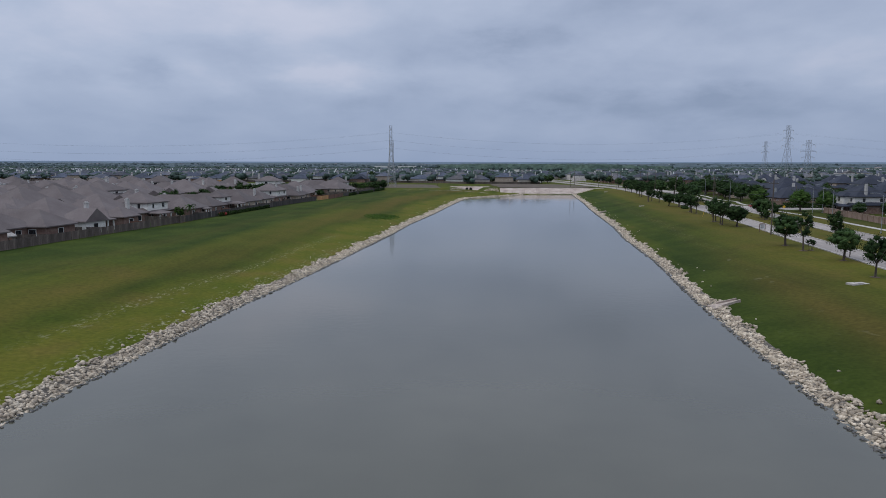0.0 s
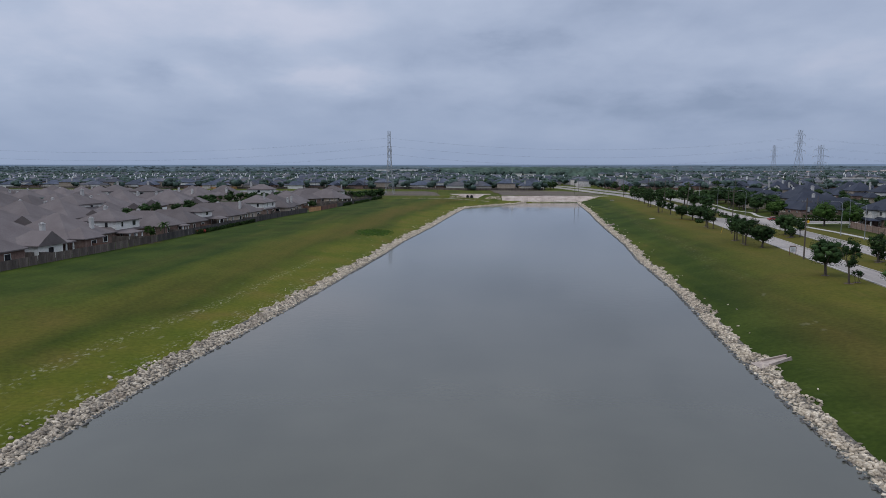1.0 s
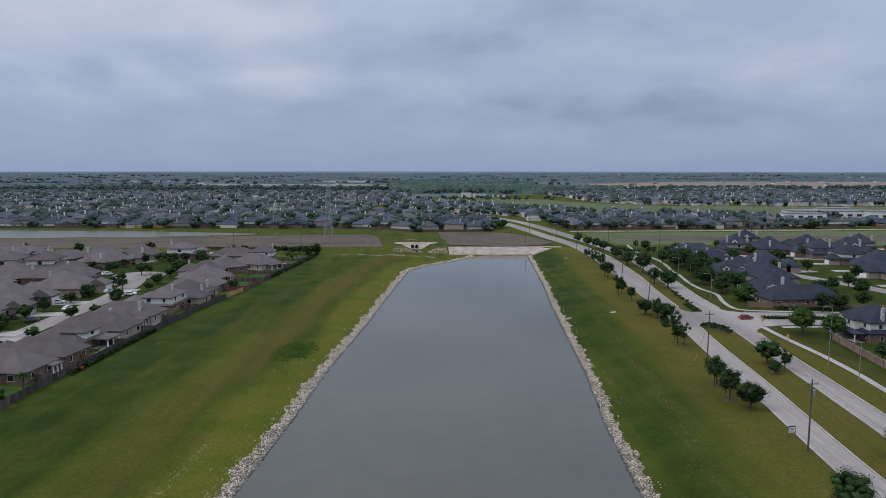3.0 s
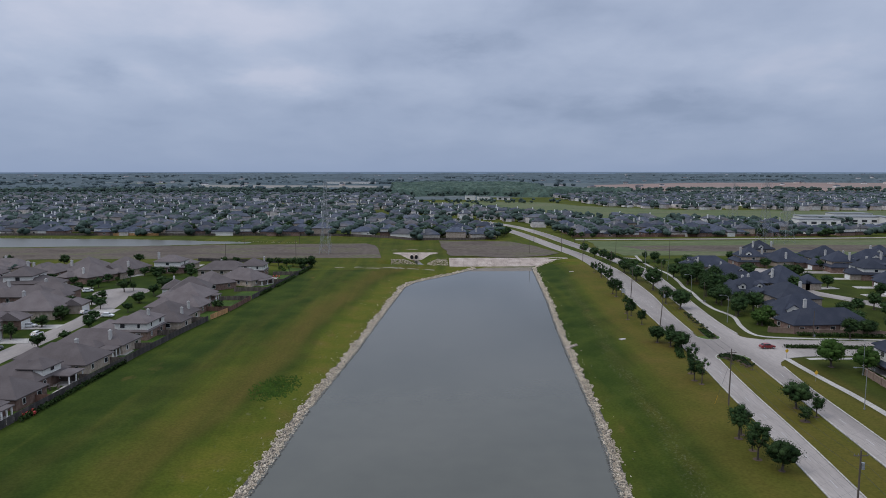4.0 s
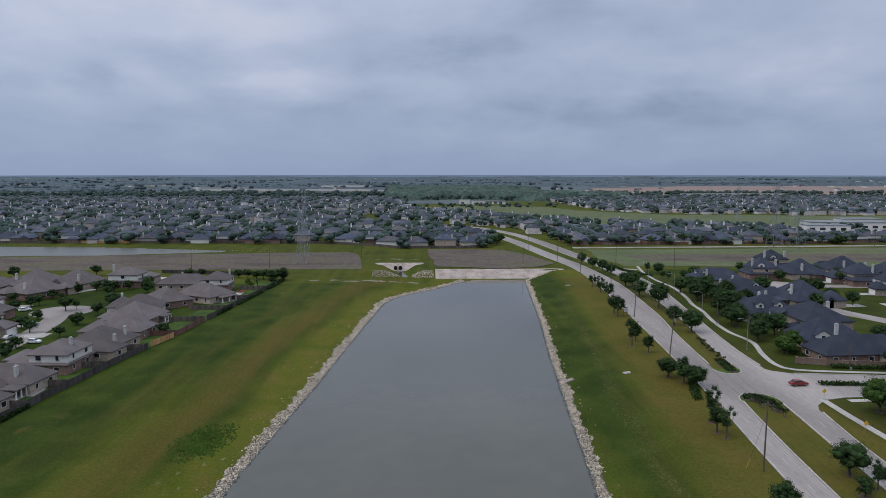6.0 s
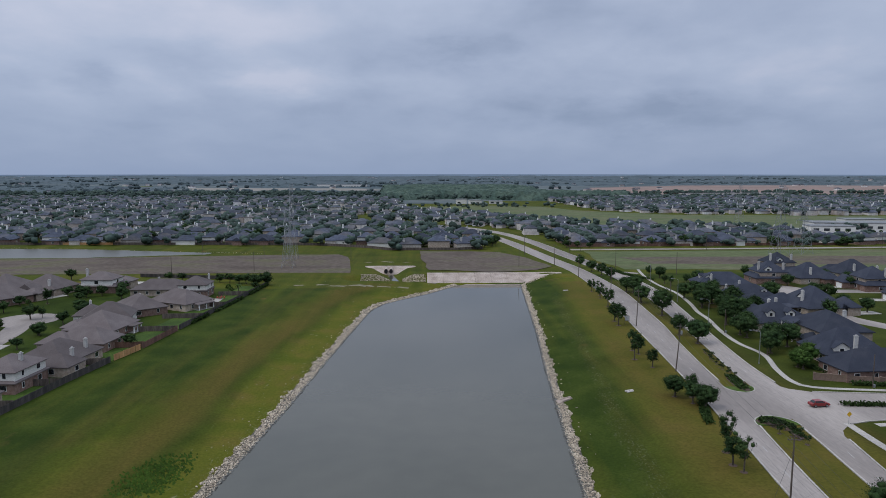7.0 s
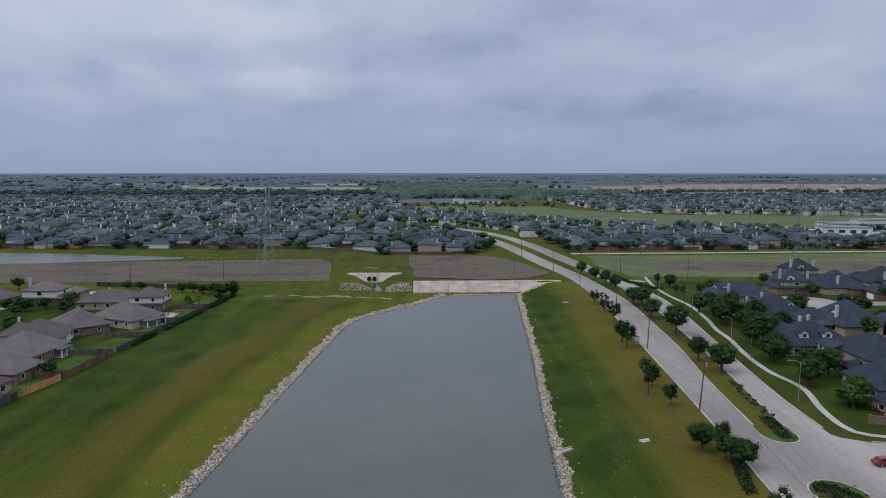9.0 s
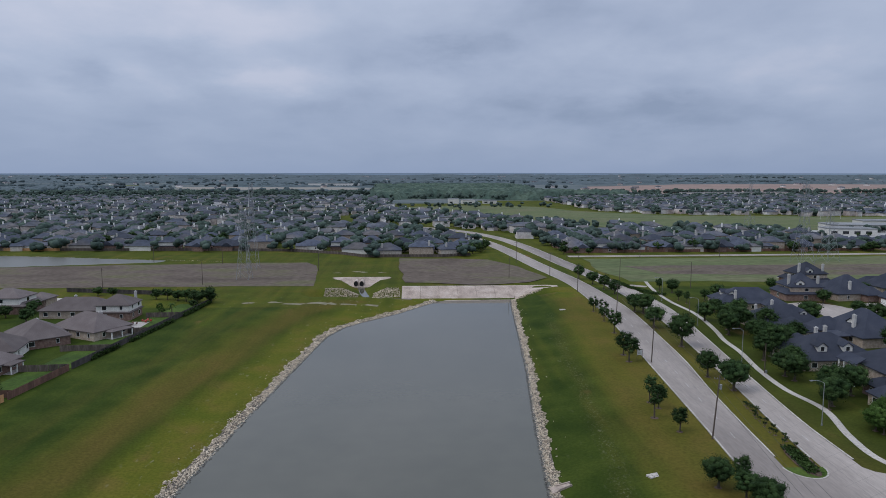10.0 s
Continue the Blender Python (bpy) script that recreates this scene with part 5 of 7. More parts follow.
def far_house_stuff():
    """All the houses too far off to pick apart, as one sheet of small roofs and walls."""
    s = Shape()
    for x, y, turn in STUFF_SPOTS:
        w, d, h = rng.uniform(12, 17), rng.uniform(9, 13), rng.choice((3.6, 5.6, 6.2))
        if y > 1600:
            w, d, h = rng.uniform(10, 22), rng.uniform(10, 14), rng.uniform(4, 6)
        c, sn = math.cos(radians(turn)), math.sin(radians(turn))
        z = gz(x, y)
        one = Shape()
        one.box(-w / 2, -d / 2, -0.5, w / 2, d / 2, h, 1)
        hip_roof(one, -w / 2, -d / 2, w / 2, d / 2, h, 0.45, rng.choice(("", "", "a")), 0.4, 0)
        gx = rng.uniform(-3, 3)
        one.box(gx - 3, -d / 2 - 3.5, -0.5, gx + 3, -d / 2 + 1, h * 0.9, 1)
        hip_roof(one, gx - 3, -d / 2 - 3.5, gx + 3, -d / 2 + 3, h * 0.9, 0.52, "", 0.3, 0)
        if y < 1250 and rng.random() < 0.6:
            one.box(w / 4 - 0.5, d / 2 - 1, h, w / 4 + 0.5, d / 2 - 0.2, h + 3.6, 2)
        n = len(s.v)
        s.v += [(x + p[0] * c - p[1] * sn, y + p[0] * sn + p[1] * c, z + p[2]) for p in one.v]
        s.f += [tuple(n + i for i in f) for f in one.f]
        s.m += one.m
    tagged(part("far_houses", s, [roof_far, wall_far, trim_white]), "sea of small grey-roofed houses spreading into the distance", "houses", "", "stuff")


far_house_stuff()

# ---- trees and planting ----
PHI = (1 + 5 ** 0.5) / 2
ICO_V = np.array([(-1, PHI, 0), (1, PHI, 0), (-1, -PHI, 0), (1, -PHI, 0), (0, -1, PHI), (0, 1, PHI), (0, -1, -PHI), (0, 1, -PHI), (PHI, 0, -1), (PHI, 0, 1), (-PHI, 0, -1), (-PHI, 0, 1)]) / 1.9
ICO_F = np.array([(0, 11, 5), (0, 5, 1), (0, 1, 7), (0, 7, 10), (0, 10, 11), (1, 5, 9), (5, 11, 4), (11, 10, 2), (10, 7, 6), (7, 1, 8), (3, 9, 4), (3, 4, 2), (3, 2, 6), (3, 6, 8), (3, 8, 9), (4, 9, 5), (2, 4, 11), (6, 2, 10), (8, 6, 7), (9, 8, 1)])


OCT_V = np.array([(1, 0, 0), (-1, 0, 0), (0, 1, 0), (0, -1, 0), (0, 0, 1), (0, 0, -1)], float)
OCT_F = np.array([(0, 2, 4), (2, 1, 4), (1, 3, 4), (3, 0, 4), (2, 0, 5), (1, 2, 5), (3, 1, 5), (0, 3, 5)])


def lumps(centres, sizes, r, squash=0.8):
    """Uneven rounded clumps of foliage as corners and triangles."""
    n = len(centres)
    v = ICO_V[None] * r.uniform(0.7, 1.25, (n, 12, 1)) * np.asarray(sizes)[:, None, None] * np.array([1, 1, squash]) + np.asarray(centres)[:, None]
    return v.reshape(-1, 3), (ICO_F[None] + 12 * np.arange(n)[:, None, None]).reshape(-1, 3)


def leaf_cloud(name, seed, clumps, per, size, spread, radius, centre, mat, squash=0.75):
    """A crown of small leaf sprays gathered in clumps round a darker inner mass, with gaps between."""
    r = np.random.RandomState(seed)
    u = r.normal(size=(clumps, 3))
    u /= np.linalg.norm(u, axis=1)[:, None]
    rad = r.uniform(0.35, 1.0, (clumps, 1)) ** 0.6
    cen = u * rad * np.array(radius) + np.array(centre)
    cen[:, 2] = np.maximum(cen[:, 2], centre[2] - radius[2] * squash)
    pts = np.repeat(cen, per, 0) + np.clip(r.normal(size=(clumps * per, 3)), -1.5, 1.5) * spread * 1.05
    n = len(pts)
    a = r.normal(size=(n, 3))
    a /= np.linalg.norm(a, axis=1)[:, None]
    b = np.cross(a, r.normal(size=(n, 3)))
    b /= np.linalg.norm(b, axis=1)[:, None]
    s = (size * r.uniform(0.6, 1.3, (n, 1)))
    quad = np.stack([pts - a * s, pts + b * s * 0.6, pts + a * s, pts - b * s * 0.6], 1).reshape(-1, 3)
    tris = (4 * np.arange(n)[:, None, None] + np.array([(0, 1, 2), (0, 2, 3)])).reshape(-1, 3)
    core, core_f = lumps(cen * 0.86 + np.array(centre) * 0.14, spread * r.uniform(1.2, 1.75, clumps), r)
    return array_mesh(name, np.concatenate([quad, core]), np.concatenate([tris, core_f + len(quad)]), mat)


def tree(label, seed, tall, wide, mat, clumps=46, per=30, size=0.3, stem=0.3, stems=1, group="trees beside the avenue"):
    t = thing("tree", label, "tree", group)
    r = random.Random(seed)
    s = Shape()
    fork = tall * stem
    for k in range(stems):
        o = Vector((0, 0, -0.2)) if stems == 1 else Vector((0.35 * math.cos(k * 2.1), 0.35 * math.sin(k * 2.1), -0.2))
        top = Vector((r.uniform(-0.2, 0.2) + o.x * 2, r.uniform(-0.2, 0.2) + o.y * 2, fork))
        s.tube(o, top, 0.045 * wide / max(1, stems ** 0.5), 0.032 * wide / max(1, stems ** 0.5), 7)
        for i in range(5):
            w = i * 1.26 + r.uniform(-0.3, 0.3)
            mid = top + Vector((math.cos(w) * wide * 0.22, math.sin(w) * wide * 0.22, tall * 0.2))
            s.tube(top, mid, 0.022 * wide, 0.014 * wide, 5)
            s.tube(mid, mid + Vector((math.cos(w + 0.4) * wide * 0.16, math.sin(w + 0.4) * wide * 0.16, tall * 0.18)), 0.014 * wide, 0.004 * wide, 5)
    part("trunk", s, bark, t)
    if tall < 9.5 and seed < 20:
        ring = Shape()
        ring.face([(0.9 * math.cos(w), 0.9 * math.sin(w), 0.05) for w in np.linspace(0, 2 * math.pi, 13)[:-1]])
        part("mulch_ring", ring, mulch, t, "ring of brown mulch")
    zc = fork * 0.9 + (tall - fork * 0.9) * 0.5
    part("crown", leaf_cloud("crown", seed, clumps, per, size, wide * 0.075, (wide * 0.46, wide * 0.46, (tall - fork * 0.9) * 0.47), (0, 0, zc), mat), None, t)
    return t


oak_kinds = [tree("dark green live oak with a dense uneven crown", 1, 9.0, 7.6, leaf_oak, 58, 58, 0.145),
             tree("spreading live oak with dark leaves", 2, 8.0, 8.6, leaf_oak, 64, 58, 0.15, 0.26),
             tree("young oak with a narrow dark crown", 3, 7.8, 5.0, leaf_oak, 38, 56, 0.13, 0.3),
             tree("slender tree with open dark foliage in tufts", 4, 8.4, 4.6, leaf_oak, 20, 64, 0.14, 0.34),
             tree("bright green leafy tree with a full crown", 5, 8.4, 9.0, leaf_light, 70, 58, 0.16, 0.2)]
far_oaks = [tree("distant dark rounded tree", 21, 7.6, 7.8, leaf_oak, 30, 16, 0.36), tree("distant spreading dark tree", 22, 6.8, 8.8, leaf_oak, 34, 16, 0.36, 0.24)]
small_kinds = [tree("many-stemmed crape myrtle with dark tufted leaves", 6, 3.2, 2.6, leaf_oak, 14, 24, 0.15, 0.45, 3), tree("low rounded shrub-like tree", 7, 2.6, 3.0, leaf_oak, 20, 28, 0.16, 0.2)]
garden_kinds = [tree("dark rounded garden tree between brown-roofed houses", 31, 7.6, 7.8, leaf_oak, 40, 28, 0.22), tree("spreading dark garden tree", 32, 6.8, 8.4, leaf_oak, 44, 28, 0.22, 0.24)]
palm_like = tree("small yard tree with light green leaves", 8, 4.4, 3.0, leaf_light, 16, 26, 0.18, 0.5)


def palm(x, y, tall):
    t = thing("palm_tree", "short palm with drooping fronds behind the fence", "palm", "garden palms")
    s = Shape()
    s.tube((0, 0, -0.2), (0.1, 0.05, tall), 0.2, 0.15, 8)
    part("trunk", s, bark, t)
    for i in range(16):
        w, rise = i * 2.4, 0.9 - 1.3 * (i / 16)
        f = Shape()
        for k in range(5):
            for sg in (-1, 1):
                a, b = 0.36 * k, 0.36 * (k + 1)
                z = lambda q: tall + rise * q - 0.38 * q * q
                c, sn, hw = math.cos(w), math.sin(w), 0.3 * (1 - k / 6)
                f.face([(a * c, a * sn, z(a)), (b * c, b * sn, z(b)), (b * c - sg * hw * sn, b * sn + sg * hw * c, z(b) - 0.12), (a * c - sg * hw * sn, a * sn + sg * hw * c, z(a) - 0.12)])
        part("frond", f, leaf_light if i % 3 else leaf_oak, t)
    t.matrix_basis = pose(x, y, gz(x, y))


palm(-87.5, 227.5, 4.2)
palm(-67.5, 452, 3.6)
PLANTED = set()


def plant(kind, x, y, s=1.0, turn=None):
    m = pose(x, y, gz(x, y), 0, 0, rng.uniform(0, 360) if turn is None else turn) @ Matrix.Diagonal((s, s, s * rng.uniform(0.92, 1.08), 1))
    if kind.name not in PLANTED:
        PLANTED.add(kind.name)
        kind.matrix_basis = m
        return kind
    c = copy_thing(kind, pose(0, 0, 0))
    c.matrix_basis = m
    return c


O1, O2, O3, O4, O5 = oak_kinds
O6, O7 = garden_kinds
M1, M2 = small_kinds
# along the pond side of the avenue
for kind, x, y, s in [(O1, 60, 168, 0.8), (O4, 59.6, 159.5, 0.9), (M1, 61.5, 160.5, 0.7), (O2, 67, 212, 0.72), (O3, 65, 217, 0.95), (O4, 66, 221, 0.85), (O3, 66, 227, 0.95), (O3, 67.5, 229, 0.85), (O1, 60, 146, 0.7), (M1, 63, 150, 0.9),
                      (O3, 72, 265, 0.9), (O4, 73.4, 271, 1.0), (O4, 72.6, 262, 0.8), (O2, 75.5, 304, 0.7), (O1, 78, 299, 0.62), (O2, 79.6, 295.5, 0.72), (O3, 79.5, 303.5, 0.75), (O3, 78.5, 329, 0.75), (O4, 76, 337, 1.0),
                      (O4, 78.4, 347, 0.9), (O3, 79, 343, 0.75), (O3, 84, 381, 1.1), (O3, 84.5, 388, 1.05), (O3, 89.5, 415, 1.0), (O3, 91, 433, 0.8), (O4, 92.5, 440, 0.85), (O3, 91.5, 450, 0.8), (O3, 55, 128, 0.8), (O4, 53, 116, 0.8)]:
    plant(kind, x, y, s)
# in the median
for kind, x, y, s in [(O2, 87, 244, 0.8), (M2, 84.5, 236, 1.2), (O3, 88.5, 238.5, 0.65), (M2, 86.5, 239, 0.9), (O3, 79.5, 186, 0.85), (M2, 81, 188, 1.1), (O1, 100, 366, 0.85), (O2, 101.8, 355, 1.0), (O1, 105, 397, 1.15), (O2, 105.5, 423, 0.95),
                      (O2, 109.5, 446, 1.0), (O2, 107, 449, 0.85), (O2, 110, 486, 0.8), (O1, 108.5, 498, 0.8), (O2, 107, 512, 0.75), (O1, 104, 527, 0.8), (O2, 76, 150, 0.8), (O1, 72, 122, 0.8)]:
    plant(kind, x, y, s)
for i in range(16):
    plant(M1, 90.6 + rng.uniform(-2.4, 2.4), 274 + rng.uniform(-1, 13), rng.uniform(0.3, 0.6))
    plant(M1, 97.0 + 0.16 * i + rng.uniform(-0.9, 0.9), 320 + i * 1.6, rng.uniform(0.35, 0.5))
# beyond the avenue
for kind, x, y, s in [(O2, 127, 432, 0.9), (O2, 120.5, 366, 0.85), (O1, 122.5, 381, 0.9), (O2, 119, 343, 0.9), (O1, 124, 369, 0.9), (O3, 133, 464, 0.8), (O2, 137, 447, 0.8), (O3, 132, 470, 0.8), (O2, 126, 411, 1.0), (O1, 130, 400, 0.9), (O2, 131, 388, 0.9), (O2, 128, 350, 0.9), 
                      (O5, 119.5, 326, 0.72), (O1, 138, 306, 0.95), (O5, 114, 276, 1.1), (O5, 120, 270, 1.0), (O2, 150, 274, 0.85), (O1, 156, 312, 0.9),
                      (O2, 136, 488, 0.9), (O2, 150, 474, 0.9), (O1, 143, 470, 0.7), (O1, 118, 246, 0.7), (O2, 122, 236, 0.9), (O1, 116, 220, 0.8), (O2, 118, 205, 0.9), (O1, 112, 190, 0.9), (O2, 110, 172, 1.0), (O1, 106, 158, 0.9),
                      (O2, 113, 150, 1.0), (O1, 104, 140, 0.8), (O2, 186, 400, 0.9), (O1, 176, 352, 0.9), (O2, 188, 440, 0.8), (O1, 220, 450, 0.8), (O2, 170, 335, 1.0), (O1, 164, 388, 0.8), (O2, 225, 402, 0.9), (O1, 192, 372, 0.9),
                      (O2, 129, 418, 1.15), (O1, 126.7, 385, 1.15), (O2, 120.8, 362, 0.9), (O1, 122, 349, 0.9), (O5, 119, 328, 0.8), (O5, 123.4, 331.4, 0.85), (O3, 117, 341, 0.8), (O2, 160.7, 425, 1.0), (O1, 178, 402, 1.0), (O2, 184, 424, 1.1), (O3, 132, 493, 0.9),
                      (O2, 160, 280, 0.9), (O2, 134, 392, 1.0), (O1, 141, 398, 0.9), (O2, 132, 404, 0.9), (O1, 139, 412, 1.0), (O2, 134, 420, 1.0), (O1, 139, 432, 0.9), (O2, 146, 310, 0.9), (O1, 150, 322, 0.9), (O2, 154, 335, 1.0), (O1, 165, 345, 0.8), (O2, 188, 462, 0.9), (O1, 214, 455, 0.8), (O2, 216, 480, 0.9), (O1, 182, 492, 0.8), (O2, 222, 470, 0.8), (O1, 228, 452, 0.8), (O2, 205, 310, 1.0), (O1, 230, 330, 1.0), (O2, 180, 318, 0.9)]:
    plant(kind, x, y, (1.0 if x < 165 and 335 < y < 440 else 0.84) * s)
# west gardens and the clump at the end of the fence
for kind, x, y, s in [(O7, -60, 472, 0.95), (O6, -63, 468, 0.8), (O7, -66, 474, 0.75), (O6, -70, 476, 0.7), (O7, -74, 478, 0.7), (O6, -79, 480, 0.65), (O7, -84, 481, 0.6), (O6, -62, 460, 0.5), (palm_like, -72, 452, 0.9), (palm_like, -69, 446, 0.9),
                      (O6, -76, 356, 0.62), (palm_like, -86, 216, 1.0), (O6, -120, 456, 0.7), (O7, -125, 446, 0.65), (O6, -128, 432, 0.6), (O7, -118, 412, 0.75), (O6, -113, 404, 0.7), (O7, -112, 372, 0.65), (O6, -128, 366, 0.7), (O7, -136, 366, 0.6),
                      (O7, -147.6, 407, 0.65), (O6, -122, 360, 0.65), (O3, -126, 400, 0.55), (O6, -109, 354, 0.55), (O7, -113, 373, 0.6), (O6, -112.6, 388.6, 0.65), (O7, -115, 340, 0.6), (O6, -110, 326, 0.55), (O7, -147.7, 424, 0.6), (O6, -138.6, 444, 0.7), (O7, -136, 449, 0.6), (O7, -119.7, 453, 0.6), (O6, -107, 453, 0.6),
                      (O6, -130, 346, 0.6), (O7, -128, 330, 0.65), (O6, -112, 330, 0.6), (O3, -128, 312, 0.8), (O6, -110, 310, 0.5), (O7, -129, 290, 0.65), (O6, -127, 268, 0.6), (O7, -112, 276, 0.55), (O6, -128, 240, 0.6), (O3, -112, 236, 0.8),
                      (O7, -150, 400, 0.6), (O6, -146, 410, 0.6), (O3, -139, 428, 0.9), (palm_like, -141, 418, 0.9), (O6, -160, 416, 0.6), (O7, -176, 428, 0.6), (O6, -104, 486, 0.6), (O7, -112, 490, 0.6), (O6, -160, 490, 0.8), (O7, -200, 486, 0.8), (O6, -230, 484, 0.8)]:
    plant(kind, x, y, s)
for i in range(40):
    x, y = rng.choice((-113, -129, -129, -160, -190, -209, -240, -268, -288, -316)) + rng.uniform(-3, 3), rng.uniform(130, 470)
    plant(rng.choice((O6, O7)), x, y, rng.uniform(0.5, 0.8))
for i in range(24):
    x, y = rng.uniform(-300, 40), rng.choice((688, 700, 713, 725, 737, 752)) + rng.uniform(-3, 3)
    plant(rng.choice(far_oaks), x, y, rng.uniform(0.8, 1.3))
for i in range(22):
    x, y = rng.uniform(118, 345), rng.choice((638, 641, 664, 690, 714)) + rng.uniform(-3, 3)
    plant(rng.choice(far_oaks), x, y, rng.uniform(0.6, 1.1))
for x, y, s in [(60, 632, 1.0), (66, 640, 0.9), (52, 628, 0.9), (70, 655, 1.0), (44, 634, 0.7), (30, 640, 0.8), (16, 638, 0.7), (118, 628, 0.8), (126, 630, 0.7), (134, 628, 0.6), (10, 645, 1.3), (3, 650, 1.1)]:
    plant(far_oaks[1], x, y, s)


def woods(name, label, spots, mat, seed, lobes=4):
    """Many distant trees in one object: each a few uneven lobes of foliage leaning together over the ground."""
    r = np.random.RandomState(seed)
    sp = np.array(spots, float)                       # x, y, height, width
    n = len(sp)
    base = height(sp[:, 0], sp[:, 1])
    w = r.uniform(0, 6.28, (n, lobes)) + np.arange(lobes) * 2.4
    reach = sp[:, None, 3] * r.uniform(0.12, 0.3, (n, lobes))
    c = np.stack([sp[:, None, 0] + reach * np.cos(w), sp[:, None, 1] + reach * np.sin(w), base[:, None] + sp[:, None, 2] * r.uniform(0.38, 0.72, (n, lobes))], -1)
    size = sp[:, None, 3] * r.uniform(0.2, 0.34, (n, lobes))
    me = array_mesh(name, *lumps(c.reshape(-1, 3), size.ravel(), r, 0.85), mat)
    me.polygons.foreach_set("use_smooth", np.ones(len(me.polygons), bool))
    tagged(new(name, me), label, "trees", "", "stuff")


spots = []
for i in range(60):
    spots.append((rng.choice((-160, -190, -209, -240, -268, -288, -316)) + rng.uniform(-3, 3), rng.uniform(130, 470), rng.uniform(3.5, 6), rng.uniform(3.5, 6)))
for i in range(90):
    spots.append((rng.uniform(-420, 40), rng.choice((688, 700, 713, 725, 737, 752)) + rng.uniform(-3, 3), rng.uniform(5, 9), rng.uniform(6, 9)))
for i in range(50):
    spots.append((rng.uniform(118, 345), rng.choice((638, 641, 664, 690, 714)) + rng.uniform(-3, 3), rng.uniform(4, 7), rng.uniform(5, 8)))
# both sides of the avenue where it runs out of sight
for i in range(170):
    y = rng.uniform(640, 1150)
    x = rng.uniform(-40, 170)
    if not built_on(x, y):
        spots.append((x, y, rng.uniform(5, 9.5), rng.uniform(5, 10)))
for i in range(70):
    u = rng.random()
    spots.append((20 + 900 * u, float(np.interp(20 + 900 * u, [33, 92, 148, 190, 255, 420, 900], [1066, 960, 892, 835, 797, 770, 795])) - rng.uniform(2, 12), rng.uniform(5, 9), rng.uniform(6, 10)))
for i in range(40):
    spots.append((rng.uniform(-20, 220), 1235 + rng.uniform(-40, 15) - abs(rng.gauss(0, 25)), rng.uniform(4, 8), rng.uniform(6, 11)))
for x, y, _ in STUFF_SPOTS:
    if y < 1600:
        for _ in range(rng.choice((2, 3, 3, 4))):
            spots.append((x + rng.uniform(-13, 13), y + rng.uniform(-13, 13), rng.uniform(6, 11), rng.uniform(7, 13)))
for x, y, _ in FAR_SPOTS:
    for _ in range(4):
        spots.append((x + rng.choice((-10, 10)) + rng.uniform(-3, 3), y + rng.choice((-11, 11, 12)) + rng.uniform(-3, 3), rng.uniform(5.5, 10.0), rng.uniform(6, 10.5)))
near_spots = [p for p in spots if p[1] < 1000]
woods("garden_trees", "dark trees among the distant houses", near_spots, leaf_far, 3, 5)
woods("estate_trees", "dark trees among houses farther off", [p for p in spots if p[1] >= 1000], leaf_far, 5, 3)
spots = []
for i in range(420):
    spots.append((rng.uniform(-1500, -20), rng.gauss(1600, 30) + rng.uniform(-10, 10), rng.uniform(8, 14), rng.uniform(8, 13)))
for i in range(330):
    spots.append((rng.uniform(520, 1500), rng.gauss(1520, 18), rng.uniform(7, 13), rng.uniform(8, 13)))
for i in range(500):
    spots.append((rng.uniform(-60, 520), rng.uniform(1400, 1560) + abs(rng.uniform(-160, 400) * 0.2), rng.uniform(8, 14), rng.uniform(8, 13)))
for i in range(700):
    spots.append((rng.uniform(-1900, 1900), rng.uniform(1715, 1800), rng.uniform(7, 11), rng.uniform(12, 20)))
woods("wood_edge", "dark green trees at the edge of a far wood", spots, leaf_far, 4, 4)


def canopy(name, label, xs, ys, grow, mat, seed, low, high):
    """A wood seen from afar as one rough sheet of tree tops; grow(x, y) is true where trees stand."""
    r = np.random.RandomState(seed)
    X, Y = np.meshgrid(xs, ys)
    X, Y = X * (Y / ys[0]), Y * 1.0
    X += r.uniform(-0.35, 0.35, X.shape) * (xs[1] - xs[0]) * Y / ys[0]
    Y = Y + r.uniform(-0.35, 0.35, X.shape) * np.gradient(ys)[:, None]
    base = height(X, Y)
    tops = r.uniform(low, high, X.shape) + 1.5 * np.sin(X * 0.01) + 1.5 * np.sin(Y * 0.013 + X * 0.004)
    Z = np.where(grow(X, Y), base + tops, base - 3)
    nx, ny = len(xs), len(ys)
    i = np.arange(nx * ny).reshape(ny, nx)
    quads = np.stack([i[:-1, :-1], i[:-1, 1:], i[1:, 1:], i[1:, :-1]], -1).reshape(-1, 4)
    me = array_mesh(name, np.stack([X, Y, Z], -1).reshape(-1, 3), quads, mat)
    me.polygons.foreach_set("use_smooth", np.ones(len(me.polygons), bool))
    tagged(new(name, me), label, "trees", "", "stuff")


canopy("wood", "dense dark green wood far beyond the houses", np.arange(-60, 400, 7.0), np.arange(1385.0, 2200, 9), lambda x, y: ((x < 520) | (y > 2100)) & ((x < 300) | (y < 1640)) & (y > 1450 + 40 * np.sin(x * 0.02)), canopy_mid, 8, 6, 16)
canopy("far_woods", "far belt of woods tinted pale blue by painted haze", np.arange(-1300, 1301, 9.0), 1760 * 1.0085 ** np.arange(0, 119),
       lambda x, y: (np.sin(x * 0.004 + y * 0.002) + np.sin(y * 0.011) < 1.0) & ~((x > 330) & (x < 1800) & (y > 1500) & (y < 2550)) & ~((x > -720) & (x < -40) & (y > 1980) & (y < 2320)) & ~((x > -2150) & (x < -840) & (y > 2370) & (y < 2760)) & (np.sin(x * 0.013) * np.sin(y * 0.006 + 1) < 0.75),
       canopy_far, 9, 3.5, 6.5)

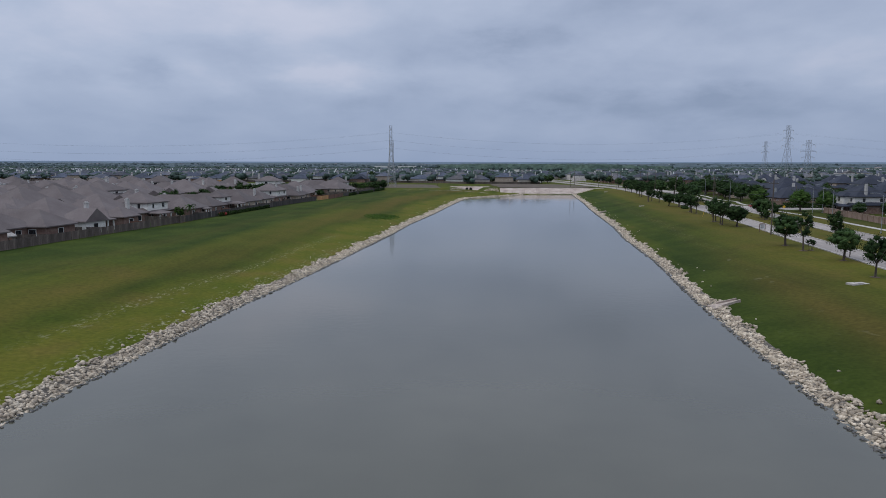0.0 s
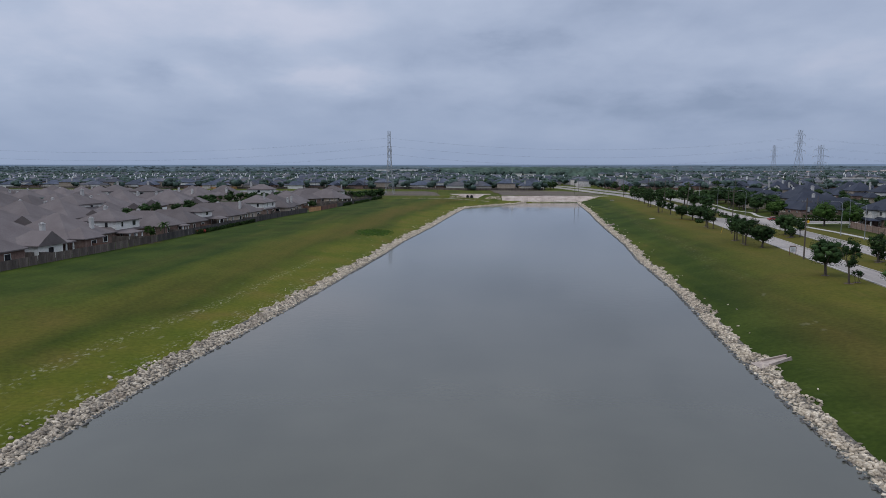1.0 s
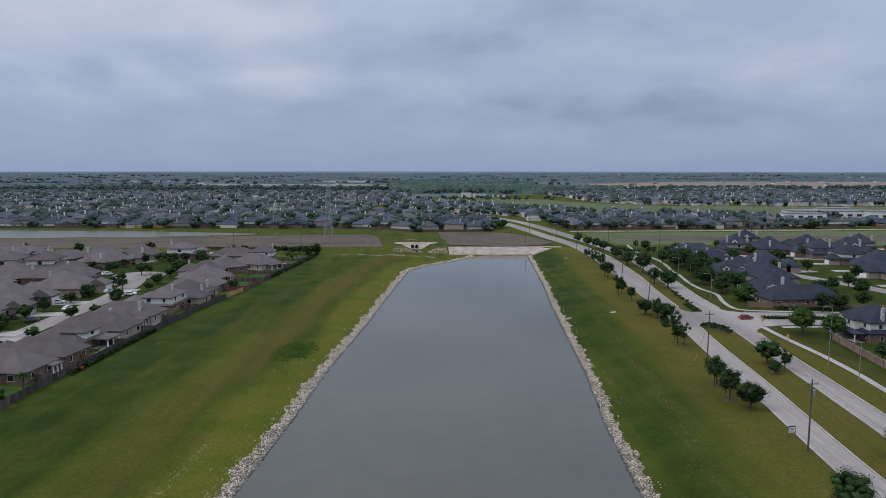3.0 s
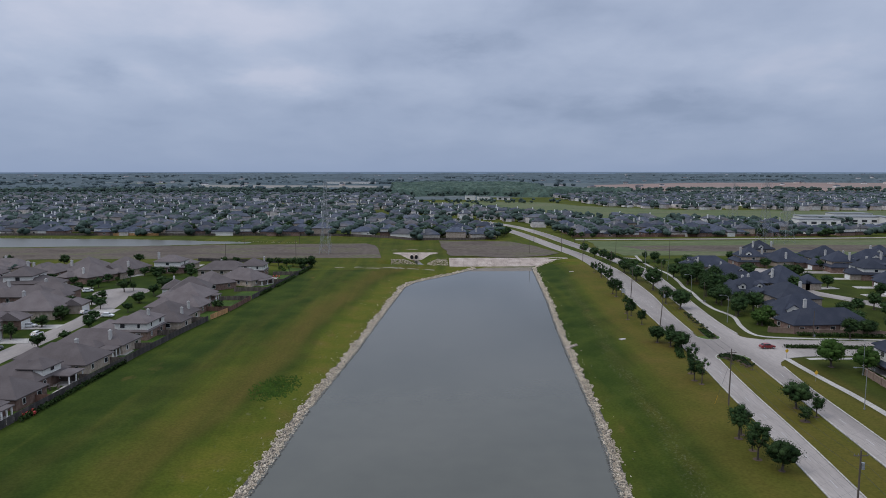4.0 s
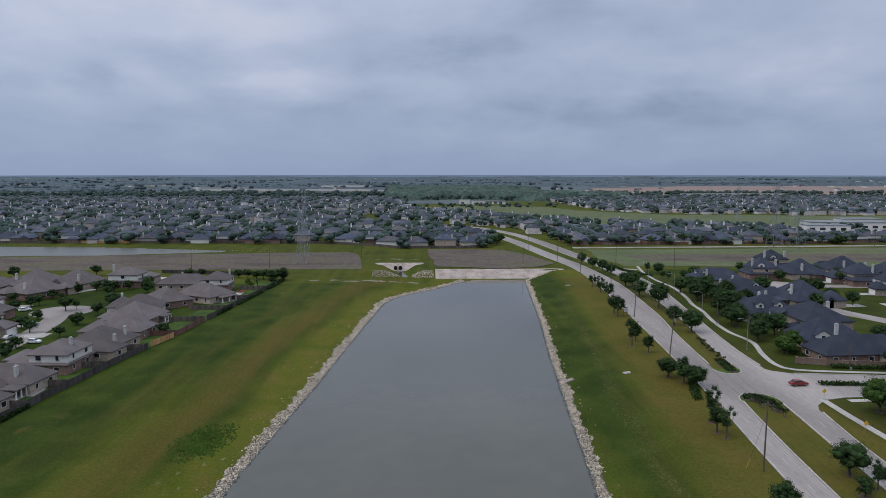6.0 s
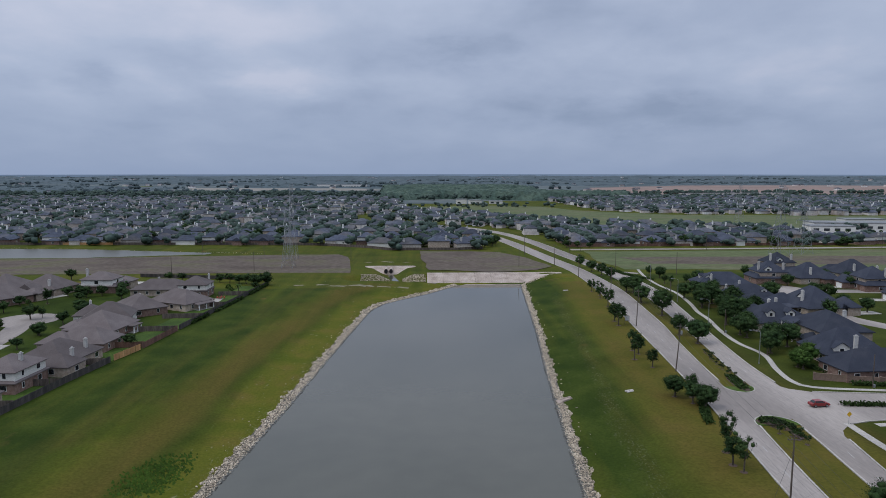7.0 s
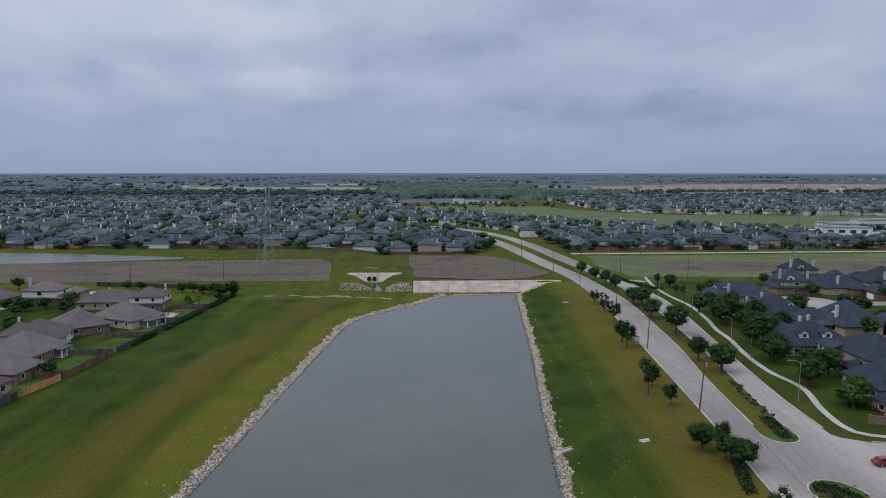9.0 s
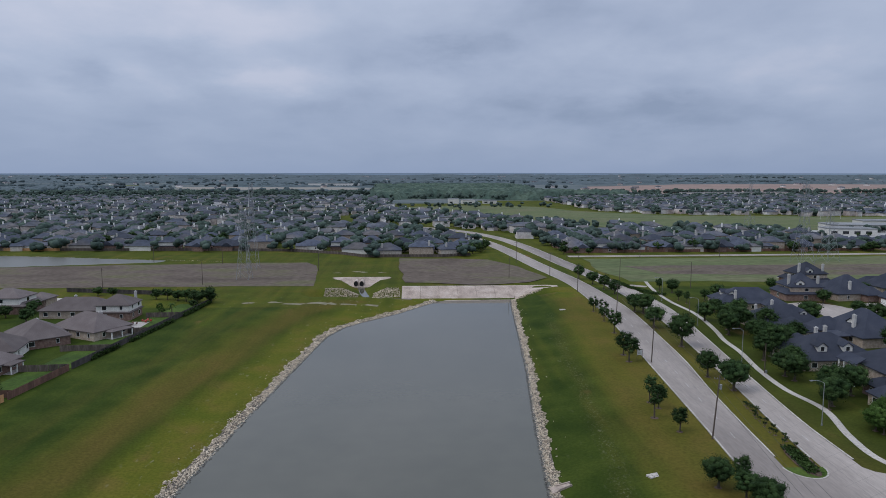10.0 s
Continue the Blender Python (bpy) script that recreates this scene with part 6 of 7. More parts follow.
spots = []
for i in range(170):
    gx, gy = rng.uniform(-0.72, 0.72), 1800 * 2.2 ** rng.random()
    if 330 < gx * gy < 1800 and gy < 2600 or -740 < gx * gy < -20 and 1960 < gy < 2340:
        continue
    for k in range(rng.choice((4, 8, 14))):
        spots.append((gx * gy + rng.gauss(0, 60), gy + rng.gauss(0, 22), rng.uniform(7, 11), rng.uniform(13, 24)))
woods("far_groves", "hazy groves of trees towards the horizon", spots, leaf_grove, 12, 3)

# ---- fences ----
def fence_panel_mesh(mat, w=2.4, h=1.83):
    s = Shape()
    n = 12
    bw = w / n
    for i in range(n):
        t = 0.025 if i % 2 else 0.0
        top = h + (0.03 if i % 3 == 0 else 0.0)
        x0, x1 = -w / 2 + i * bw, -w / 2 + (i + 1) * bw
        for x in (x0, x1):
            s.v += [(x, t - 0.02, -0.05), (x, t - 0.02, top), (x, t + 0.02, top), (x, t + 0.02, -0.05)]
        k = 8 * i
        s.f += [(k, k + 4, k + 5, k + 1), (k + 1, k + 5, k + 6, k + 2), (k + 2, k + 6, k + 7, k + 3)]
        s.m += [0, 0, 0]
        if i:
            s.f.append((k - 4, k, k + 1, k - 3))
            s.f.append((k - 2, k + 2, k + 3, k - 1))
            s.m += [0, 0]
    return s.data("panel", mat)


PANELS = {"old": fence_panel_mesh(wood_old), "new": fence_panel_mesh(wood_new), "red": fence_panel_mesh(wood_red), "dark": fence_panel_mesh(wood_dark)}


def fence_run(pts, kind, label, group="wooden garden fences"):
    f = thing("fence", label, "fence", group)
    f.location = (*pts[0], gz(*pts[0]))
    for (ax, ay), (bx, by) in zip(pts, pts[1:]):
        n = max(1, round(math.hypot(bx - ax, by - ay) / 2.4))
        turn = math.degrees(math.atan2(by - ay, bx - ax))
        for i in range(n):
            t = (i + 0.5) / n
            x, y = ax + (bx - ax) * t, ay + (by - ay) * t
            p = part("panel", PANELS[kind], None, f)
            p.matrix_local = pose(x - pts[0][0], y - pts[0][1], gz(x, y) - gz(*pts[0]), 0, 0, turn)


FENCE = [(-97, 95), (-95, 140), (-92, 170), (-89, 195), (-86, 220), (-84.5, 245), (-82.5, 268), (-80, 292), (-77, 320), (-74, 340), (-71, 356), (-66, 402), (-62, 438), (-59, 474)]
OLD = "weathered grey-brown board fence behind the gardens"
fence_run(FENCE[:5], "old", OLD)
fence_run(FENCE[4:9], "dark", "dark weathered board fence behind the gardens")
fence_run([(-77, 320), (-74.2, 339)], "dark", "dark weathered board fence behind the gardens")
fence_run([(-74, 340.5), (-71.3, 353)], "new", "fresh orange cedar board fence, newer than its neighbours")
fence_run([(-71.2, 354), (-68.8, 378)], "red", "reddish stained board fence behind the gardens")
fence_run([(-68.7, 379), (-59, 474), (-64, 487), (-130, 500)], "dark", "dark board fence grown over by a low hedge")
for i, (y, kind) in enumerate([(115, "old"), (132, "old"), (149, "red"), (166, "old"), (183, "old"), (200, "red"), (217, "old"), (236, "old"), (253, "red"), (269, "old"), (285, "old"), (301, "old"), (318, "old"), (337, "old"), (356, "red"), (378, "old"), (399, "old"), (421, "old"), (446, "old")]):
    fx = float(np.interp(y, [p[1] for p in FENCE], [p[0] for p in FENCE]))
    fence_run([(fx - 0.4, y), (fx - 13 - (i % 3) * 2, y - 1.2)], kind, "low-lying board fence between two back gardens")
fence_run([(-430, 663), (-260, 660), (-120, 655), (-60, 650), (-24, 632), (-8, 617), (40, 616), (58, 624)], "old", "dark board fence along the far estate")
fence_run([(-250, 659.0), (-213, 658.2)], "new", "fresh orange cedar board fence along the far estate")
fence_run([(120, 634), (200, 637), (330, 641)], "red", "reddish board fence along the far estate")


def brick_wall(pts, label):
    f = thing("garden_wall", label, "wall", "estate walls")
    n = 0
    for (ax, ay), (bx, by) in zip(pts, pts[1:]):
        k = max(1, round(math.hypot(bx - ax, by - ay) / 4.0))
        for i in range(k):
            p, q = (ax + (bx - ax) * i / k, ay + (by - ay) * i / k), (ax + (bx - ax) * (i + 1) / k, ay + (by - ay) * (i + 1) / k)
            d = Vector((q[0] - p[0], q[1] - p[1], 0))
            turn = math.degrees(math.atan2(d.y, d.x))
            s = Shape()
            s.box(0, -0.1, -0.3, d.length, 0.1, 1.75)
            s.box(-0.25, -0.25, -0.3, 0.25, 0.25, 2.0)
            s.box(0.25, -0.14, 1.75, d.length - 0.25, 0.14, 1.85)
            o = part("wall_bay", s, wall_brown, f)
            o.matrix_local = pose(p[0], p[1], G, 0, 0, turn)


wall_brown = surface("estate_wall", [(0.15, 0.10, 0.075), (0.21, 0.145, 0.11)], 1.0, 0.9, 0.01, 10, vary=0.12)
brick_wall([(118.5, 268), (115.5, 248), (112, 225), (108.5, 203), (102, 170), (94, 125)], "brown masonry wall behind the footpath verge")
brick_wall([(117, 316.5), (128, 312.5), (150, 309.5), (178, 305.5)], "low brown masonry wall at the estate corner")


# ---- hedges ----
def hedge(pts, w, h, label, mat=None, seed=1, name="hedge"):
    r = np.random.RandomState(seed)
    line = resample(pts, 200)
    length = sum(math.hypot(b[0] - a[0], b[1] - a[1]) for a, b in zip(pts, pts[1:]))
    n = int(length * w * 40)
    k = r.randint(0, 200, n)
    c = np.array(line)[k]
    c = np.column_stack([c[:, 0] + r.uniform(-w / 2, w / 2, n), c[:, 1] + r.uniform(-w / 2, w / 2, n), np.zeros(n)])
    c[:, 2] = height(c[:, 0], c[:, 1]) + h * r.uniform(0.05, 1.0, n) ** 0.7 * (0.75 + 0.25 * np.sin(k * 0.9))
    a = r.normal(size=c.shape)
    a /= np.linalg.norm(a, axis=1)[:, None]
    b = np.cross(a, r.normal(size=c.shape))
    b /= np.linalg.norm(b, axis=1)[:, None]
    s = r.uniform(0.18, 0.34, (n, 1))
    q = np.stack([c - a * s, c + b * s * 0.7, c + a * s, c - b * s * 0.7], 1).reshape(-1, 3)
    t = thing(name, label, "hedge", "clipped hedges")
    part("foliage", array_mesh("foliage", q, np.arange(len(q)).reshape(-1, 4), mat or hedge_leaf), None, t)
    st = Shape()
    for i in range(0, 200, max(1, int(200 / max(2, length / 1.5)))):
        x, y = line[i]
        st.tube((x, y, gz(x, y) - 0.1), (x, y, gz(x, y) + h * 0.7), 0.04, 0.02, 4)
    part("stems", st, bark, t)


hedge([(-67.4, 388), (-65.6, 402)], 1.0, 1.5, "low dark hedge growing along the garden fence", seed=2)
hedge([(-64.9, 408), (-63.2, 424), (-61.8, 438)], 1.0, 1.3, "low uneven bushes along the garden fence", seed=12)
hedge([(-61, 446), (-58.8, 472)], 1.2, 1.7, "low dark hedge growing along the garden fence", seed=13)
hedge([(-83.5, 240), (-80.5, 285)], 0.9, 1.2, "dark creeper over the garden fence", seed=3)
hedge([(112.5, 296.6), (118, 296.1), (126, 295.2), (138, 294)], 1.8, 1.0, "clipped green hedge on the side street island", seed=4)
hedge([(124, 311.5), (150, 307.8)], 1.4, 1.3, "dark hedge in front of the estate wall", seed=5)
hedge([(127, 314), (121, 330)], 1.6, 1.3, "dark hedge by the footpath", seed=6)
hedge([(119, 520), (121, 500), (126, 486), (131, 482)], 1.6, 1.4, "dark curved hedge at the estate entrance", seed=7)
hedge([(94.9, 309.0), (95.5, 314), (96.2, 319.5)], 2.6, 0.8, "dark low shrubs in the median bed", seed=8)
hedge([(88.0, 286.0), (89.4, 288), (91.4, 287.4), (92.8, 284), (92.3, 278)], 1.5, 0.8, "dark low shrubs in the southern median bed", seed=9)
hedge([(80.5, 300), (78, 292), (76.4, 286)], 2.0, 0.7, "low shrubs under the roadside oaks", seed=10)

# ---- riprap ----
def rock_array(centres, sizes, seed, shape_v=ICO_V, shape_f=ICO_F):
    """Angular slab-like boulders lying at all turns and tilts."""
    r = np.random.RandomState(seed)
    n, k = len(centres), len(shape_v)
    v = np.repeat(shape_v[None], n, 0) * r.uniform(0.6, 1.3, (n, k, 1))
    v *= np.stack([sizes * r.uniform(0.95, 1.6, n), sizes * r.uniform(0.65, 1.0, n), sizes * r.uniform(0.45, 0.8, n)], 1)[:, None]
    tilt = r.uniform(-0.5, 0.5, n)
    c, s = np.cos(tilt)[:, None], np.sin(tilt)[:, None]
    v = np.stack([v[..., 0] * c - v[..., 2] * s, v[..., 1], v[..., 0] * s + v[..., 2] * c], -1)
    w = r.uniform(0, 6.28, n)
    c, s = np.cos(w)[:, None], np.sin(w)[:, None]
    v = np.stack([v[..., 0] * c - v[..., 1] * s, v[..., 0] * s + v[..., 1] * c, v[..., 2]], -1) + centres[:, None]
    f = (shape_f[None] + k * np.arange(n)[:, None, None]).reshape(-1, 3)
    return v.reshape(-1, 3), f


ROCKS = [array_mesh("rock", *rock_array(np.zeros((1, 3)), np.array([0.5]), 100 + i), rock_pale) for i in range(12)]


def riprap(name, pts, label, lo, hi, seed, density=15.0, singles=True, y_split=76.0):
    """A band of tipped limestone along a line of shore; inland lies on the right of its direction."""
    r = np.random.RandomState(seed)
    line = np.array(resample(pts, 900))
    length = float(np.hypot(*np.diff(line, axis=0).T).sum())
    tang = np.gradient(line, axis=0)
    tang /= np.linalg.norm(tang, axis=1)[:, None]
    n = int(length * (hi - lo) * density)
    k = r.uniform(0, 899, n)
    k0 = k.astype(int)
    base = line[k0] + (line[np.minimum(k0 + 1, 899)] - line[k0]) * (k - k0)[:, None]
    rag = 0.35 * np.sin(k * 0.21) + 0.3 * np.sin(k * 0.083 + 2) + 0.3 * np.sin(k * 0.6)
    u = r.uniform(0, 1, n)
    d = lo + (hi + rag - lo) * u
    xy = base + np.stack([tang[k0, 1], -tang[k0, 0]], 1) * d[:, None]
    size = r.uniform(0.12, 0.26, n) * np.where(r.uniform(0, 1, n) > 0.92, 1.4, 1.0)
    far = r.uniform(0, 1, n) < 0.006
    xy += np.stack([tang[k0, 1], -tang[k0, 0]], 1) * (far * r.uniform(0.5, 3.0, n))[:, None]
    z = height(xy[:, 0], xy[:, 1])
    cen = np.column_stack([xy, np.maximum(z, -0.12) + size * 0.25])
    t = tagged(new(name), label, "riprap", "riprap banks", "structure")
    near = np.where(cen[:, 1] < y_split)[0] if singles else np.array([], int)
    near = near[np.argsort(-cen[near, 1])][:300]
    rest = np.setdiff1d(np.arange(n), near)
    for i in near:
        o = part("rock", ROCKS[i % 12], None, t)
        o.matrix_local = pose(*cen[i], 0, 0, float(r.uniform(0, 360))) @ Matrix.Diagonal((size[i] * 2.0, size[i] * 2.0, size[i] * 2.0, 1))
    close = rest[cen[rest, 1] < 150]
    away = rest[cen[rest, 1] >= 150]
    for pick, sv, sf in ((close, ICO_V, ICO_F), (away, OCT_V, OCT_F)):
        if len(pick):
            o = part("rubble", array_mesh("rubble", *rock_array(cen[pick], size[pick], seed + 1, sv, sf), rock_pale), None, t)
            o["kind"] = "stuff"
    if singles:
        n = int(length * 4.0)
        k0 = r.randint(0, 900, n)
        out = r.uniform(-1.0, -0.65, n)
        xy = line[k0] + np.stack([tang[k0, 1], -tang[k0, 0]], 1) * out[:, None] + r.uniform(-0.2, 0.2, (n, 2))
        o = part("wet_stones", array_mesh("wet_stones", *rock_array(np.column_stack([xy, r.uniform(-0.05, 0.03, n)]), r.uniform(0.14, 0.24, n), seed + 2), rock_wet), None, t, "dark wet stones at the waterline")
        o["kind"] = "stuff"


WEST_LINE = [(33, 491), (27, 483), (16, 466), (5, 453), (-3, 442), (-7.5, 428), (-11, 395), (-15.5, 350), (-19, 312), (-25.5, 255), (-28, 221), (-31, 190), (-34.5, 153), (-38.5, 120), (-41, 90), (-42.5, 70), (-43.5, 45)]



riprap("bank_stones_west", [p for p in reversed(WEST_LINE)][::-1], "pale limestone riprap along the grassy west shore", -0.75, 1.9, 21, y_split=66)
EAST_LINE = [(23.4, 45), (25, 78), (27, 100), (29.5, 126), (35, 170), (38.5, 213), (43, 248), (48.3, 307), (52.5, 350), (56.5, 385), (62, 446), (65, 480), (66.5, 493.5)]
riprap("bank_stones_east", EAST_LINE, "pale limestone riprap along the east shore", -0.75, 1.55, 22, y_split=72)
riprap("bank_stones_corner", [(66.5, 492.5), (72, 497.5), (80, 502)], "limestone rubble beside the weir", -0.6, 1.6, 23, singles=False)
riprap("channel_stones_west", [(-2, 500.5), (-17, 500.5)], "limestone riprap at the culvert outfall", -3.2, 4.5, 24, 11.0, singles=False)
riprap("channel_stones_east", [(16.8, 500.5), (4.5, 500.5)], "limestone riprap between culvert and weir", -3.2, 4.5, 25, 11.0, singles=False)
riprap("basin_stones", [(-420, 652), (-320, 648), (-250, 639), (-200, 627), (-128, 609), (-90, 600)], "pale stones along the far basin", -1.0, 1.2, 26, 0.6, singles=False)




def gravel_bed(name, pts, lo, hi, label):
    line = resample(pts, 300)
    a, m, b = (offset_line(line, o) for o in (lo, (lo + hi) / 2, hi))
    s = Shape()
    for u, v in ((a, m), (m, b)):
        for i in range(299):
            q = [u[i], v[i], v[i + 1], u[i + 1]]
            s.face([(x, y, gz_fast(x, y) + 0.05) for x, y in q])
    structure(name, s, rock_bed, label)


HX, HY = np.arange(-60, 100, 1.0), np.arange(30, 520, 1.0)
HZ = height(*np.meshgrid(HX, HY))


def gz_fast(x, y):
    i, j = int(np.clip(x + 60, 0, len(HX) - 2)), int(np.clip(y - 30, 0, len(HY) - 2))
    u, v = x + 60 - i, y - 30 - j
    return float(HZ[j, i] * (1 - u) * (1 - v) + HZ[j, i + 1] * u * (1 - v) + HZ[j + 1, i] * (1 - u) * v + HZ[j + 1, i + 1] * u * v)


# bed stone coloured dark to paint the shade in gaps between boulders
rock_bed = surface("gap_shade_rubble", [(0.035, 0.029, 0.022), (0.075, 0.063, 0.049), (0.16, 0.138, 0.11)], 2.2, 0.95, 0.10, 3, "Position", grain=0.4)
gravel_bed("ground_rubble_west", WEST_LINE, -0.6, 1.6, "crushed stone bed darkened as shade between the riprap boulders")
gravel_bed("ground_rubble_east", EAST_LINE, -0.6, 1.3, "crushed stone bed darkened as shade between the riprap boulders")

# ---- weir, culvert, outfalls ----
def weir():
    t = thing("weir", "weathered pale concrete spillway slab at the pond's end", "weir")
    xs = np.linspace(17.5, 68, 7)
    for a, b in zip(xs, xs[1:]):
        s = Shape()
        a, b = a + 0.04, b - 0.04
        lo, hi = ((a, 494.2, 0.12), (b, 494.2, 0.12)), ((b, 506.5, G + 0.16), (a, 506.5, G + 0.16))
        s.face([*lo, *hi])
        s.face([hi[1], hi[0], (b, 509.5, G + 0.16), (a, 509.5, G + 0.16)])
        s.face([(a, 494.2, -0.6), (b, 494.2, -0.6), lo[1], lo[0]])
        s.face([(a, 494.2, -0.6), lo[0], hi[1], (a, 506.5, G - 0.6)])
        s.face([lo[1], (b, 494.2, -0.6), (b, 506.5, G - 0.6), hi[0]])
        part("slab", s, weir_concrete, t)
    # the curled eastern end
    s = Shape()
    rim = [(p[0], p[1], max(p[2], gz(p[0], p[1]) + 0.14)) for p in [(68.04, 494.2, 0.12), (73, 498, 0.9), (79, 501.8, 1.9), (85.5, 504.5, 3.0), (89.5, 506.3, G + 0.12), (89.5, 508.6, G + 0.16), (85, 510.2, G + 0.16), (76, 510, G + 0.16), (68.04, 509.5, G + 0.16)]]
    mid = (74, 505.5, max(3.1, gz(74, 505.5) + 0.2))
    for p, q in zip(rim, rim[1:] + rim[:1]):
        s.face([mid, p, q])
        s.face([(p[0], p[1], p[2] - 0.6), (q[0], q[1], q[2] - 0.6), q, p])
    part("end_slab", s, weir_concrete, t)
    s = Shape()
    s.box(17.5, 492.6, -0.7, 68, 494.15, 0.09)
    part("toe", s, weir_concrete, t, "low concrete toe at the waterline")


weir()


def culvert():
    t = thing("culvert", "pale flared concrete culvert mouth with two dark pipes", "culvert")
    s = Shape()
    top, bot = G + 0.35, 0.85
    s.face([(-7.5, 525.0, bot), (1.5, 525.0, bot), (11.5, 534.5, top), (-17.5, 534.5, top)])
    s.face([(-17.5, 534.5, top), (11.5, 534.5, top), (10, 536, top), (-16, 536, top)])
    s.face([(-7.5, 525.0, bot - 0.8), (1.5, 525.0, bot - 0.8), (1.5, 525.0, bot), (-7.5, 525.0, bot)])
    s.face([(1.5, 525.0, bot - 0.8), (11.5, 534.5, top - 0.8), (11.5, 534.5, top), (1.5, 525.0, bot)])
    s.face([(-17.5, 534.5, top - 0.8), (-7.5, 525.0, bot - 0.8), (-7.5, 525.0, bot), (-17.5, 534.5, top)])
    part("headwall", s, weir_concrete, t)
    for x in (-5.2, -2.4):
        r = Shape()
        for z0, z1, ra, rb in ((0, 0, 1.2, 1.05),):
            for i in range(16):
                a, b = 2 * math.pi * i / 16, 2 * math.pi * (i + 1) / 16
                y0, y1 = 525.35, 532
                A = lambda w, rad, y: (x + 0.92 * rad * math.cos(w), y, 2.3 + 1.25 * rad * math.sin(w))
                r.face([A(a, ra, y0), A(b, ra, y0), A(b, rb, y0), A(a, rb, y0)])
                r.face([A(b, ra, y0), A(a, ra, y0), A(a, ra, y1), A(b, ra, y1)])
                r.face([A(a, rb, y0), A(b, rb, y0), A(b, rb, y0 + 0.5), A(a, rb, y0 + 0.5)], 1)
        pipe = part("pipe", r, [weir_concrete, black_pipe], t)
        # flat black disc across the bore, in place of real depth and shade
        d = Shape()
        d.face([(x + 0.966 * math.cos(w), 525.7, 2.3 + 1.3125 * math.sin(w)) for w in np.linspace(0, 2 * math.pi, 17)[:-1]])
        part("pipe_bore", d, black_pipe, pipe, "black disc standing for the shade inside the pipe")


culvert()
for pts in ([(-20, 552), (-14, 550.5), (-16, 553.5)], [(-10, 556), (-3, 552), (-1, 554), (-7, 558)], [(3, 551), (9, 553.5), (5, 553.5)]):
    land_patch("ground_slab_culvert", pts, sand, "pale bare scrape above the culvert", cell=1.2, lift=0.08, ragged=0.4, seed=60)
stream = along([(-3, 526), (-1, 513), (1, 503), (4, 496.5), (22, 493.5)], 2.0)
ribbon("water_stream", offset_line(stream, -1.6), offset_line(stream, 1.6), 0.58, water_mat, "shallow pale trickle from the culvert", 0.05)


def outfall(x, y, turn, length, label):
    """A flared apron, wide at the water and narrowing up the bank, with a slot between two low walls."""
    t = thing("outfall", label, "outfall", "bank outfalls")
    a, b = -length / 2, length / 2
    s = Shape()
    top = [(a, -1.15), (b, -0.5), (b, 0.5), (a, 1.15)]
    s.face([(px, py, 0.06) for px, py in top])
    for (ax, ay), (bx, by) in zip(top, top[1:] + top[:1]):
        s.face([(ax, ay, -0.4), (bx, by, -0.4), (bx, by, 0.06), (ax, ay, 0.06)])
    part("apron", s, weir_concrete, t)
    for sg in (-1, 1):
        k = Shape()
        p = [(a + 1.2, sg * 0.72), (b + 0.3, sg * 0.4), (b + 0.3, sg * 0.62), (a + 1.2, sg * 0.98)]
        p = p if sg > 0 else p[::-1]
        k.face([(px, py, 0.26) for px, py in p])
        for (ax, ay), (bx, by) in zip(p, p[1:] + p[:1]):
            k.face([(ax, ay, -0.3), (bx, by, -0.3), (bx, by, 0.26), (ax, ay, 0.26)])
        part("side_wall", k, weir_concrete, t)
    za, zb = gz(x - 2, y), gz(x + 3, y)
    t.matrix_basis = pose(x, y, (za + zb) / 2 + 0.12, 0, -math.degrees(math.atan2(zb - za, 5)), turn)


outfall(31.0, 122.2, 8, 3.8, "pale concrete outfall channel across the stones")
outfall(50.2, 311.5, 8, 3.6, "pale concrete outfall channel between the stones")


def inlet(x, y, turn, size, label):
    t = thing("storm_inlet", label, "inlet", "storm inlets")
    s = Shape()
    s.box(-size, -size * 0.6, -0.4, size, size * 0.6, 0.05)
    part("apron", s, concrete, t)
    c = Shape()
    c.box(-size * 0.35, -size * 0.4, 0.053, size * 0.35, size * 0.2, 0.15)
    part("grate_box", c, concrete, t)
    t.matrix_basis = pose(x, y, gz(x, y) + 0.05, 0, 0, turn)


inlet(66.5, 309.7, 20, 1.2, "pale concrete storm inlet set in the grass")
inlet(81, 455, 10, 1.3, "pale concrete storm inlet on the upper bank")
inlet(49.5, 122.5, 15, 1.3, "pale concrete storm inlet near the near shore")


# ---- poles, lamps, signs ----
def utility_pole(x, y, tall, lean=0.0, transformer=False):
    t = thing("utility_pole", "dark wooden utility pole with cross-arm" + (" and transformer" if transformer else ""), "utility pole", "poles along the avenue")
    s = Shape()
    s.tube((0, 0, -0.5), (0, 0, tall), 0.17, 0.11, 9)
    part("post", s, pole_wood, t)
    a = Shape()
    a.box(-1.1, -0.06, tall - 0.9, 1.1, 0.06, tall - 0.77)
    part("cross_arm", a, pole_wood, t)
    for px in (-1.0, -0.4, 1.0):
        i = Shape()
        i.tube((px, 0, tall - 0.77), (px, 0, tall - 0.5), 0.05, 0.03, 6)
        part("insulator", i, steel, t)
    if transformer:
        c = Shape()
        c.tube((0.42, 0, tall - 2.9), (0.42, 0, tall - 1.9), 0.26, 0.26, 12)
        part("transformer", c, steel, t, "grey transformer can")
    t.matrix_basis = pose(x, y, gz(x, y), 0, lean, 0)
    return Vector((x, y, gz(x, y) + tall - 0.5))


